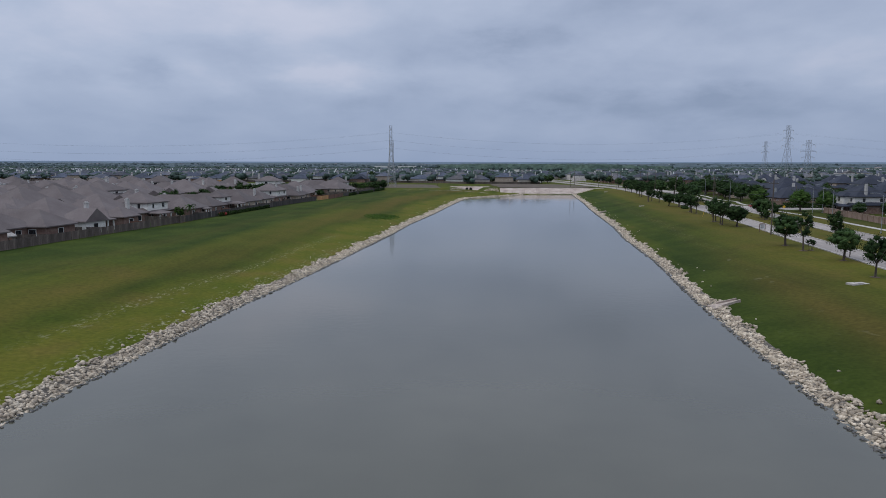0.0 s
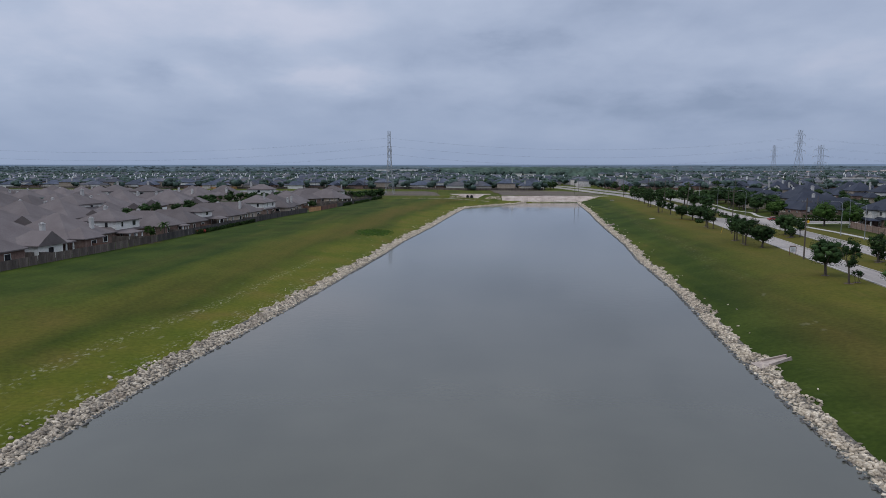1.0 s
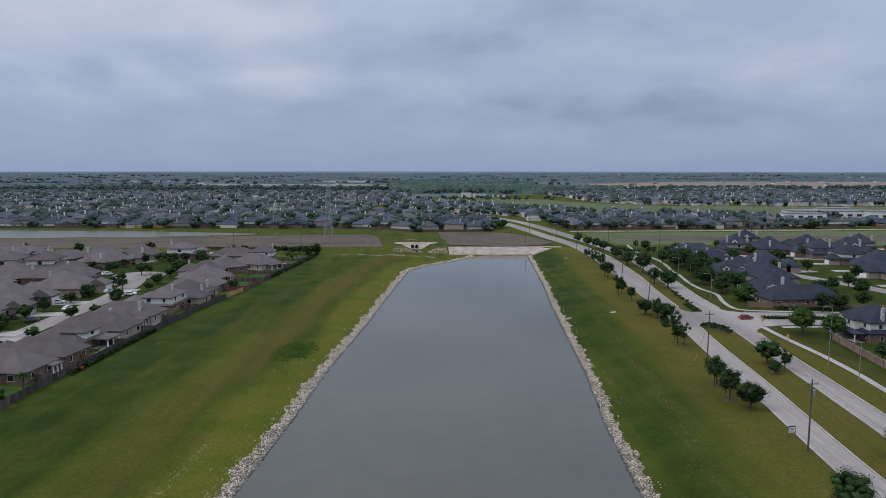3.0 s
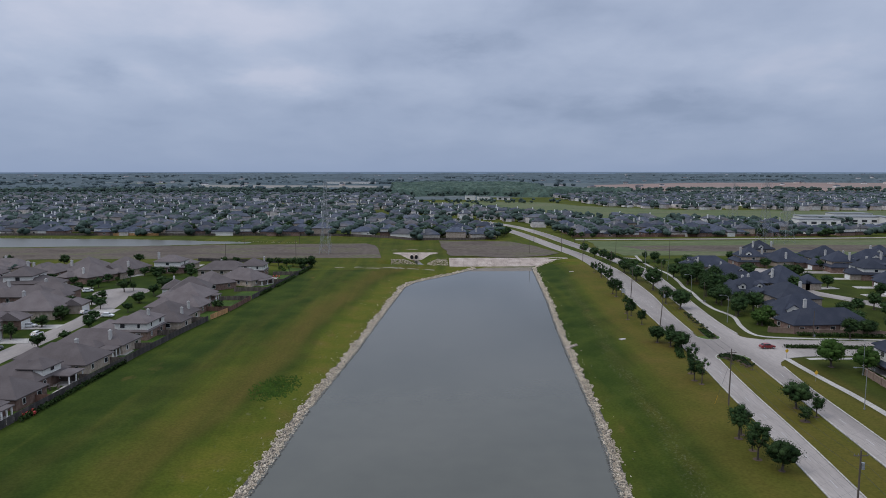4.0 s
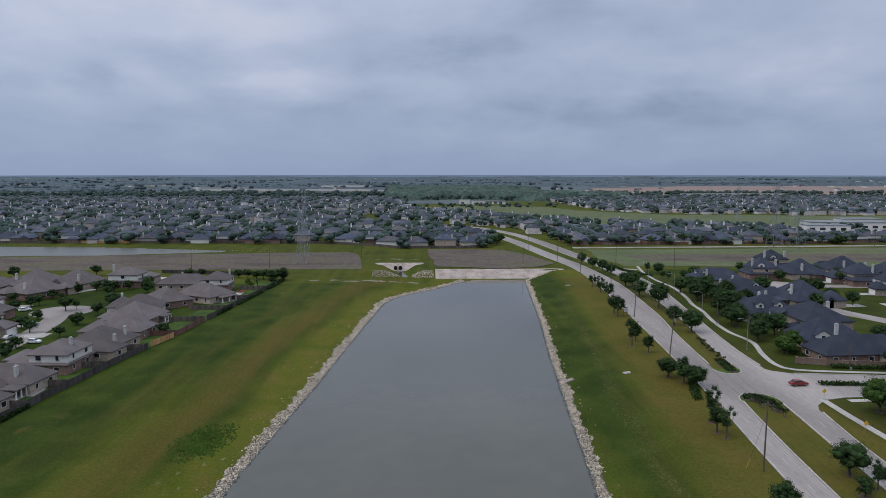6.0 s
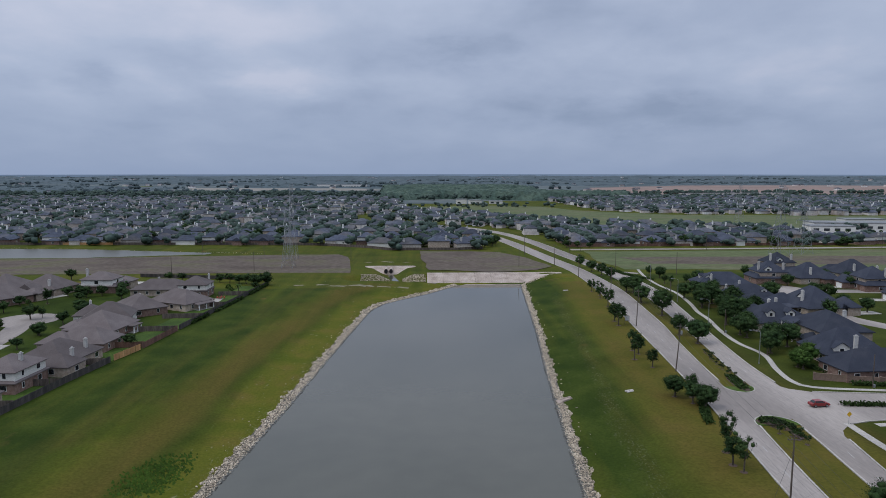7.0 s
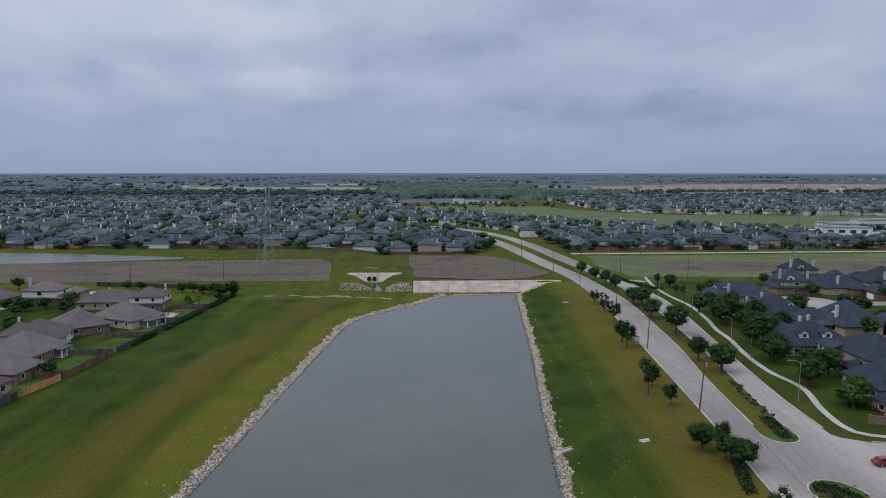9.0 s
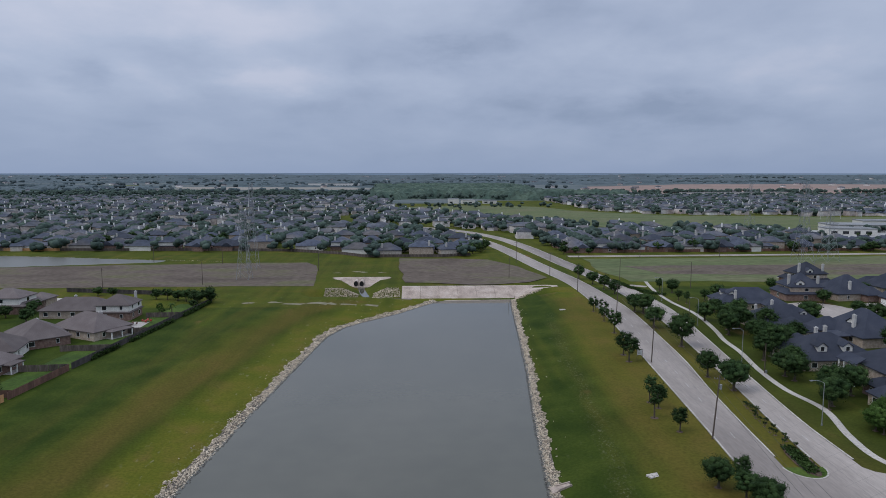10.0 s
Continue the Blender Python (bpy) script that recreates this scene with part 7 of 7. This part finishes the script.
POLES = [(57, 80, 13.2, 0, 0), (62, 135, 13.2, 0, 1), (66.8, 190.5, 13.0, 0, 1), (72.6, 246.5, 13.2, 0.5, 0), (83.6, 325, 13.2, 4.0, 1), (90, 380, 13.2, 2.0, 0), (96.6, 437, 13.0, 1.0, 0), (95.2, 492, 12.5, 0, 0), (91.5, 537, 12.5, 0, 0), (82, 590, 12.5, 0, 0)]
tops = [utility_pole(*p[:3], p[3], bool(p[4])) for p in POLES]


def wire(p, q, sag, r, name, label, n=14):
    t = thing(name, label, "wire", "overhead wires")
    s = Shape()
    p, q = Vector(p), Vector(q)
    pts = [p.lerp(q, i / n) - Vector((0, 0, sag * 4 * (i / n) * (1 - i / n))) for i in range(n + 1)]
    s.chain(pts, r)
    part("strand", s, wire_dark, t)


for a, b in zip(tops, tops[1:]):
    for off in (-1.0, 1.0):
        wire(a + Vector((off, 0, 0)), b + Vector((off, 0, 0)), 1.1, 0.018, "power_cable", "thin dark cable slung between roadside poles")
    wire(a + Vector((0, 0, -2.6)), b + Vector((0, 0, -2.6)), 1.3, 0.026, "power_cable", "thin dark cable slung between roadside poles")
def guy_wire(x, y, px, py, pz):
    t = thing("guy_wire", "thin guy wire with a yellow plastic guard beside the pole", "guy wire", "guy wires")
    foot, top = Vector((x, y, gz(x, y))), Vector((px, py, pz))
    s = Shape()
    s.tube(foot, top, 0.02, 0.02, 4)
    part("strand", s, wire_dark, t)
    s = Shape()
    s.tube(foot, foot.lerp(top, 0.2), 0.035, 0.03, 6)
    part("guard", s, sign_yellow, t, "yellow plastic guard")


guy_wire(69.9, 247.6, 72.6, 246.5, G + 10.5)
for x, y, h in [(70, 531, 11), (149, 500, 12), (124, 526, 11), (-113, 497, 11), (-76, 517, 11), (113, 596, 11), (122, 604, 11), (-87, 590, 10), (-28, 560, 10), (-128, 596, 10), (160, 606, 11), (210, 608, 11), (262, 612, 11), (340, 618, 11)]:
    t = thing("utility_pole", "thin dark pole standing in the field", "utility pole", "field poles")
    s = Shape()
    s.tube((0, 0, -0.5), (0, 0, h), 0.16, 0.1, 8)
    part("post", s, pole_wood, t)
    s = Shape()
    s.box(-0.9, -0.05, h - 0.8, 0.9, 0.05, h - 0.68)
    part("cross_arm", s, pole_wood, t)
    t.matrix_basis = pose(x, y, gz(x, y), 0, 0, 80)


def street_lamp(x, y, turn, tall=9.2):
    t = thing("street_lamp", "slim grey steel street lamp with a curved arm", "street lamp", "street lamps")
    s = Shape()
    s.tube((0, 0, -0.3), (0, 0, tall), 0.1, 0.06, 9)
    s.tube((0, 0, -0.1), (0, 0, 0.35), 0.2, 0.18, 9)
    part("column", s, steel, t)
    a = Shape()
    pts = [(0, 0, tall - 0.1), (0.7, 0, tall + 0.35), (1.6, 0, tall + 0.55), (2.5, 0, tall + 0.55)]
    for p, q in zip(pts, pts[1:]):
        a.tube(p, q, 0.05, 0.045, 7)
    part("arm", a, steel, t)
    h = Shape()
    h.box(2.4, -0.14, tall + 0.46, 3.15, 0.14, tall + 0.62)
    head = part("lamp_head", h, steel, t)
    l = Shape()
    l.box(2.55, -0.1, tall + 0.41, 3.05, 0.1, tall + 0.458)
    part("lens", l, lamp_lens, head)
    t.matrix_basis = pose(x, y, gz(x, y), 0, 0, turn)


for x, y, turn in [(109.8, 331.5, 180), (115.2, 379, 180), (121.5, 425, 180), (102, 243, 180), (101.4, 230, 180), (95, 195, 180), (125, 470, 180), (89.5, 155, 180), (118, 268.5, 190)]:
    street_lamp(x, y, turn)
for x, y, h in [(116.6, 369, 8.0), (118, 424, 9.0), (128, 309.5, 8.5)]:
    t = thing("utility_pole", "bare weathered pole beside the footpath", "utility pole", "footpath poles")
    s = Shape()
    s.tube((0, 0, -0.5), (0, 0, h), 0.15, 0.1, 8)
    part("post", s, pole_wood, t)
    b = Shape()
    b.box(0.15, -0.2, 0.0, 0.65, 0.25, 0.75)
    part("meter_box", b, steel, t)
    t.matrix_basis = pose(x, y, gz(x, y), 0, 0, 0)


def board_sign(x, y, turn, w, h, z, post_mat, face_mat, label, frame_mat=None):
    t = thing("sign", label, "sign", "roadside signs")
    for sx in (-w / 2, w / 2):
        p = Shape()
        p.box(sx - 0.05, -0.05, -0.3, sx + 0.05, 0.05, z + h)
        part("post", p, post_mat, t)
    f = Shape()
    f.box(-w / 2 + 0.05, -0.03, z, w / 2 - 0.05, 0.03, z + h)
    face = part("board", f, face_mat, t)
    if frame_mat:
        r = Shape()
        r.box(-w / 2 + 0.05, -0.06, z + h, w / 2 - 0.05, 0.06, z + h + 0.22)
        r.box(-w / 2 + 0.05, -0.06, z - 0.12, w / 2 - 0.05, 0.06, z)
        part("rail", r, frame_mat, t)
    b = Shape()
    for i in range(3):
        b.box(-w * 0.32, -0.045, z + h * (0.25 + 0.22 * i), w * 0.32, -0.033, z + h * (0.33 + 0.22 * i))
    part("bar", b, joint_dark, face)
    t.matrix_basis = pose(x, y, gz(x, y), 0, 0, turn)


board_sign(67.6, 197.3, 8, 1.5, 1.1, 0.8, wood_red, paint_white, "white notice board in a dark red frame on the verge", wood_red)
board_sign(87.6, 383, 8, 1.6, 1.5, 1.4, pole_wood, paint_white, "small white board sign on dark posts by the road", pole_wood)
board_sign(93.5, 452, 8, 1.4, 1.3, 1.2, pole_wood, paint_white, "small white board sign on dark posts by the road", pole_wood)


def diamond_sign(x, y, turn, label):
    t = thing("road_sign", label, "road sign", "warning signs")
    p = Shape()
    p.tube((0, 0.03, -0.3), (0, 0.03, 2.9), 0.04, 0.04, 6)
    part("post", p, steel, t)
    f = Shape()
    r = 0.62
    f.face([(0, -0.02, 2.3 - r), (r, -0.02, 2.3), (0, -0.02, 2.3 + r), (-r, -0.02, 2.3)])
    f.face([(0, -0.005, 2.3 - r), (-r, -0.005, 2.3), (0, -0.005, 2.3 + r), (r, -0.005, 2.3)])
    part("plate", f, sign_yellow, t)
    t.matrix_basis = pose(x, y, gz(x, y), 0, 0, turn)


diamond_sign(106.2, 284.6, 8, "yellow diamond warning sign at the crossing")
diamond_sign(102.6, 263.5, 8, "yellow diamond warning sign on the verge")


# ---- lattice towers and their lines ----
def lattice_tower(x, y, turn, tall, base, waist, waist_z, arms, label):
    t = thing("lattice_tower", label, "pylon", "transmission towers")
    lv = [0, tall * 0.16, tall * 0.3, tall * 0.42, tall * 0.53, waist_z, waist_z + (tall - waist_z) * 0.33, waist_z + (tall - waist_z) * 0.66, tall]
    half = lambda z: base + (waist - base) * min(1, z / waist_z)
    cor = [(1, 1), (-1, 1), (-1, -1), (1, -1)]
    for cx, cy in cor:
        s = Shape()
        s.beam((cx * base, cy * base, -0.5), (cx * waist, cy * waist, waist_z), 0.13)
        part("leg", s, steel, t)
        s = Shape()
        s.beam((cx * waist, cy * waist, waist_z - 0.1), (cx * waist, cy * waist, tall), 0.12)
        part("upper_leg", s, steel, t)
    for i in range(4):
        (ax, ay), (bx, by) = cor[i], cor[(i + 1) % 4]
        for a, b in zip(lv, lv[1:]):
            s = Shape()
            ha, hb = half(a), half(b)
            s.beam((ax * ha, ay * ha, a), (bx * hb, by * hb, b), 0.06)
            s.beam((bx * ha, by * ha, a), (ax * hb, ay * hb, b), 0.06)
            s.beam((ax * hb, ay * hb, b), (bx * hb, by * hb, b), 0.06)
            part("bracing", s, steel, t)
    ends = []
    for z, reach in arms:
        s = Shape()
        h = half(z)
        for sg in (-1, 1):
            tip = (sg * reach, 0, z + 0.1)
            for cy in (-1, 1):
                s.beam((sg * h, cy * h, z), tip, 0.1)
                s.beam((sg * h, cy * h, z + 1.6), tip, 0.08)
            ends.append((sg * reach, 0, z + 0.1))
        arm = part("arm", s, steel, t)
        k = Shape()
        for sg in (-1, 1):
            k.tube((sg * reach, 0, z + 0.1), (sg * reach, 0, z - 1.9), 0.09, 0.09, 6)
        part("insulator", k, lamp_lens, arm)
    m = pose(x, y, gz(x, y), 0, 0, turn)
    t.matrix_basis = m
    return [m @ Vector((e[0], e[1], e[2] - 1.9)) for e in ends]


T1 = lattice_tower(-65.0, 570, 84, 46.5, 3.0, 0.9, 30, [(31, 4.6), (37, 4.2), (43, 3.8)], "tall slim grey steel lattice tower in the weedy field")
T1B = lattice_tower(-60.6, 533.5, 84, 34.0, 3.2, 1.3, 20, [(21, 6.0), (26, 7.0), (31, 6.0)], "shorter broad steel lattice tower in the weedy field")
T2 = lattice_tower(246, 580, 10, 47.0, 4.6, 1.1, 31, [(31, 5.2), (37, 4.8), (43, 4.4)], "tall grey steel lattice tower beyond the estate")
T3 = lattice_tower(266, 588, 10, 36.0, 4.6, 1.3, 22, [(22, 6.0), (27, 7.0), (32, 6.0)], "broad grey steel lattice tower beyond the estate")
T4 = lattice_tower(322, 800, 10, 42.0, 4.0, 1.0, 28, [(30, 4.6), (36, 4.2)], "distant grey steel lattice tower")
for i in range(6):
    wire(T1[i], T2[i], 9.0, 0.016, "transmission_line", "faint dark transmission line across the sky", 20)
    wire(T1[i], T1[i] + Vector((-420, -25, 0)), 11.0, 0.016, "transmission_line", "faint dark transmission line across the sky", 20)
    wire(T2[i], T2[i] + Vector((420, 30, 0)), 11.0, 0.016, "transmission_line", "faint dark transmission line across the sky", 20)


# ---- vehicles ----
def car(x, y, turn, paint, label):
    t = thing("car", label, "car", "cars in the estate")
    b = Shape()
    prof = [(-2.2, 0.35), (-2.25, 0.75), (-2.1, 0.95), (-1.2, 1.0), (1.15, 1.0), (2.05, 0.85), (2.25, 0.62), (2.2, 0.35)]
    cab = [(-1.75, 0.98), (-1.3, 1.48), (0.35, 1.5), (1.15, 0.98)]
    for pr, w0, w1 in ((prof, 0.88, 0.88), (cab, 0.84, 0.66)):
        z0 = min(p[1] for p in pr)
        wd = [w0 if p[1] <= 1.0 else w1 for p in pr]
        lo = [(p[0], -w, p[1]) for p, w in zip(pr, wd)]
        hi = [(p[0], w, p[1]) for p, w in zip(pr, wd)]
        b.face(lo)
        b.face(list(reversed(hi)))
        for i in range(len(pr)):
            j = (i + 1) % len(pr)
            b.face([lo[j], lo[i], hi[i], hi[j]])
    part("body", b, CAR_PAINT[paint], t)
    g = Shape()
    for sg in (-1, 1):
        g.face([(-1.5, sg * 0.835, 1.06), (0.95, sg * 0.835, 1.06), (0.35, sg * 0.70, 1.44), (-1.22, sg * 0.70, 1.44)][::sg])
    g.face([(1.1, -0.76, 1.05), (1.1, 0.76, 1.05), (0.43, 0.62, 1.46), (0.43, -0.62, 1.46)])
    g.face([(-1.76, 0.76, 1.05), (-1.76, -0.76, 1.05), (-1.36, -0.62, 1.45), (-1.36, 0.62, 1.45)])
    part("glazing", g, car_glass, t)
    for wx in (-1.35, 1.4):
        for sg in (-1, 1):
            w = Shape()
            w.tube((wx, sg * 0.72, 0.33), (wx, sg * 0.91, 0.33), 0.33, 0.33, 12)
            wheel = part("wheel", w, tyre_black, t)
            r = Shape()
            r.tube((wx, sg * 0.905, 0.33), (wx, sg * 0.925, 0.33), 0.2, 0.2, 10)
            part("rim", r, rim_grey, wheel)
    for sg in (-1, 1):
        h = Shape()
        h.box(2.14, sg * 0.66 - 0.16, 0.62, 2.25, sg * 0.66 + 0.16, 0.76)
        part("headlight", h, lamp_lens, t)
        h = Shape()
        h.box(-2.26, sg * 0.68 - 0.14, 0.7, -2.17, sg * 0.68 + 0.14, 0.9)
        part("tail_light", h, tail_red, t)
    t.matrix_basis = pose(x, y, G + 0.1, 0, 0, turn)


for x, y, turn, paint in [(-123, 318, 85, "white"), (-132, 330, 4, "white"), (-133, 352, 10, "white"), (-134, 303.4, 5, "black"), (-125.6, 300, 40, "grey"), (-117, 268, 90, "grey"), (-129, 283, 0, "blue"), (-122.6, 246, 90, "white"), (-116.5, 226, 90, "red"),
                          (-145, 398, 40, "white"), (-124, 352, 80, "silver"), (-128, 372, 10, "grey"), (-113, 346, 0, "white"), (-139, 344, 2, "grey"), (-129, 262, 2, "silver"), (106.3, 296.0, 5, "red"), (184, 431, 80, "white"), (188, 418, 80, "grey"), (192, 340, 100, "black"), (176, 405, 60, "white"), (193, 310, 95, "silver")]:
    car(x, y, turn, paint, f"{paint} saloon car standing on the street")


# ---- garden and play things ----
def garden_shed(x, y, turn):
    t = thing("garden_shed", "small grey board shed with a pale roof", "shed")
    s = Shape()
    s.box(-1.5, -1.2, -0.1, 1.5, 1.2, 2.0)
    part("wall", s, wood_old, t)
    r = Shape()
    hip_roof(r, -1.5, -1.2, 1.5, 1.2, 2.0, 0.5, "ab", 0.2)
    part("roof", r, concrete, t)
    d = Shape()
    d.box(-0.45, -1.25, 0, 0.45, -1.203, 1.8)
    part("door", d, wood_red, t)
    t.matrix_basis = pose(x, y, gz(x, y), 0, 0, turn)


garden_shed(-98.5, 160.5, 84)


def playset(x, y):
    t = thing("playset", "orange and blue climbing frame with a slide in a back garden", "playset")
    for px in (-1, 1):
        for py in (-1, 1):
            s = Shape()
            s.box(px - 0.07, py - 0.07, -0.2, px + 0.07, py + 0.07, 3.0)
            part("post", s, play_blue, t)
    s = Shape()
    s.box(-1.1, -1.1, 1.4, 1.1, 1.1, 1.5)
    part("deck", s, play_orange, t)
    s = Shape()
    for a, b in (((-1.4, -1.4), (1.4, -1.4)), ((1.4, -1.4), (1.4, 1.4)), ((1.4, 1.4), (-1.4, 1.4)), ((-1.4, 1.4), (-1.4, -1.4))):
        s.face([(*a, 3.0), (*b, 3.0), (0, 0, 4.2)])
    part("canopy", s, play_orange, t)
    s = Shape()
    for i in range(8):
        u, v = i / 8, (i + 1) / 8
        s.face([(1.1 + 3 * u, -0.4, 1.45 * (1 - u)), (1.1 + 3 * v, -0.4, 1.45 * (1 - v)), (1.1 + 3 * v, 0.4, 1.45 * (1 - v)), (1.1 + 3 * u, 0.4, 1.45 * (1 - u))])
    part("slide", s, play_blue, t)
    t.matrix_basis = pose(x, y, G, 0, 0, 20)


playset(138, 262)


def patio_set(x, y, turn, mat, label):
    t = thing("patio_set", label, "garden furniture", "patio furniture")
    s = Shape()
    s.tube((0, 0, 0.7), (0, 0, 0.76), 0.7, 0.7, 14)
    part("tabletop", s, mat, t)
    s = Shape()
    s.tube((0, 0, 0.1), (0, 0, 0.7), 0.06, 0.06, 7)
    part("stem", s, mat, t)
    for k in range(4):
        w = k * math.pi / 2 + 0.4
        cx, cy = 1.25 * math.cos(w), 1.25 * math.sin(w)
        c = Shape()
        c.box(cx - 0.25, cy - 0.25, 0.38, cx + 0.25, cy + 0.25, 0.46)
        c.box(cx - 0.24 + 0.2 * math.cos(w), cy - 0.24 + 0.2 * math.sin(w), 0.463, cx + 0.24 + 0.2 * math.cos(w), cy + 0.24 + 0.2 * math.sin(w), 0.95)
        for lx in (-0.2, 0.2):
            for ly in (-0.2, 0.2):
                c.box(cx + lx - 0.02, cy + ly - 0.02, 0, cx + lx + 0.02, cy + ly + 0.02, 0.38)
        part("seat", c, mat, t)
    t.matrix_basis = pose(x, y, gz(x, y) + 0.1, 0, 0, turn)


for x, y, mat in [(-74, 432, wood_red), (-71, 437, sign_red), (-84, 244, sign_red), (-86, 300, trim_white), (-80, 330, trim_white), (-88, 262, wood_old)]:
    patio_set(x, y, rng.uniform(0, 90), mat, "small round garden table with four chairs on a patio")
for x, y, w, d in [(-73, 433, 6, 9), (-80.5, 329, 4, 7), (-85, 262, 4, 6), (-85.5, 296, 3.5, 6), (-87.5, 240, 4, 6)]:
    sheet("pavement_patio", [(x - w / 2, y - d / 2), (x + w / 2, y - d / 2), (x + w / 2, y + d / 2), (x - w / 2, y + d / 2)], G + 0.09, concrete, "pale concrete garden patio", 0.2)
for i, (y0, y1) in enumerate([(118, 131), (151, 165), (184, 199), (202, 216), (219, 235), (238, 252), (255, 268), (271, 284), (287, 300), (303, 317), (320, 336), (339, 355), (358, 377), (380, 398), (401, 420), (423, 445), (448, 470)]):
    fx = [float(np.interp(y, [p[1] for p in FENCE], [p[0] for p in FENCE])) for y in (y0, y1)]
    land_patch("ground_lawn", [(fx[0] - 0.6, y0), (fx[1] - 0.6, y1), (fx[1] - 11, y1), (fx[0] - 11, y0)], lawn, "bright green back garden lawn", cell=3, lift=0.06, ragged=0.25, seed=70 + i)


# ---- big pale buildings far off ----
roof_pale = surface("pale_membrane_roof", [(0.11, 0.115, 0.12), (0.18, 0.185, 0.19)], 0.05, 0.8, 0.0, 8, "Position")


def shed(x, y, w, d, h, turn, label):
    t = thing("commercial_building", label, "building", "distant commercial buildings")
    s = Shape()
    s.box(-w / 2, -d / 2, -0.5, w / 2, d / 2, h)
    part("wall", s, siding, t)
    r = Shape()
    r.box(-w / 2 - 0.3, -d / 2 - 0.3, h, w / 2 + 0.3, d / 2 + 0.3, h + 0.7)
    part("roof", r, roof_pale, t)
    for i in range(int(w // 9)):
        wx = -w / 2 + 4.5 + i * 9
        q = Shape()
        q.box(wx - 2.4, -d / 2 - 0.05, 1, wx + 2.4, -d / 2 + 0.05, 3.4)
        part("window", q, glass, t)
    t.matrix_basis = pose(x, y, gz(x, y), 0, 0, turn)


SCHOOL = "long pale flat-roofed school building by its car park"
for a in [(104, 1283, 20, 14, 6.5, 4, "white flat-roofed commercial block beyond the estate"), (82, 1296, 17, 14, 7.5, 0, "white flat-roofed commercial block beyond the estate"), (140, 1296, 22, 12, 4.5, 0, "low white commercial block beyond the estate"),
          (-32, 1165, 50, 22, 5, 3, "low white-roofed school building among houses"), (560, 790, 70, 30, 6, -6, SCHOOL), (470, 842, 40, 20, 5, -6, SCHOOL), (425, 782, 84, 26, 6, -8, SCHOOL), (384, 756, 38, 20, 5, -8, SCHOOL), (478, 758, 52, 22, 6.5, -8, SCHOOL),
          (420, 1470, 120, 24, 7, -3, "long pale warehouse on the horizon"), (-240, 2400, 160, 30, 9, 0, "long white warehouse on the horizon"), (700, 1640, 240, 20, 6, 4, "long pale warehouse beside the cleared land")]:
    shed(*a)
for i in range(60):
    x, y = 335 + 13 * (i % 15) + rng.uniform(-2, 2), 690 + 13 * (i // 15) + 0.0
    if rng.random() < 0.6:
        plant(far_oaks[0], x, y, rng.uniform(0.4, 0.6))


# ---- tall grass on the west bank ----
def tall_patch(cx, cy, rx, ry, turn, n, seed):
    r = np.random.RandomState(seed)
    w, rad = r.uniform(0, 6.28, n), np.sqrt(r.uniform(0, 1, n)) * (0.8 + 0.3 * np.sin(3 * r.uniform(0, 6.28, n)))
    c, s = math.cos(radians(turn)), math.sin(radians(turn))
    lx, ly = rx * rad * np.cos(w), ry * rad * np.sin(w)
    x, y = cx + lx * c - ly * s, cy + lx * s + ly * c
    z = height(x, y)
    h = r.uniform(0.12, 0.3, n)
    a = r.uniform(0, 6.28, n)
    dx, dy = 0.3 * np.cos(a), 0.3 * np.sin(a)
    lean = np.array([-0.25, 0.45]) + r.uniform(-0.2, 0.2, (n, 2))
    q = np.stack([np.stack([x - dx, y - dy, z], 1), np.stack([x + dx, y + dy, z], 1), np.stack([x + dx * 0.4 + lean[:, 0], y + dy * 0.4 + lean[:, 1], z + h], 1), np.stack([x - dx * 0.4 + lean[:, 0], y - dy * 0.4 + lean[:, 1], z + h], 1)], 1).reshape(-1, 3)
    tagged(new("tall_grass", array_mesh("tall_grass", q, np.arange(len(q)).reshape(-1, 4), tall_grass)), "patch of uncut dark green grass on the bank", "grass", "", "stuff")


tall_patch(-35, 268, 5.0, 11, -14, 900, 5)
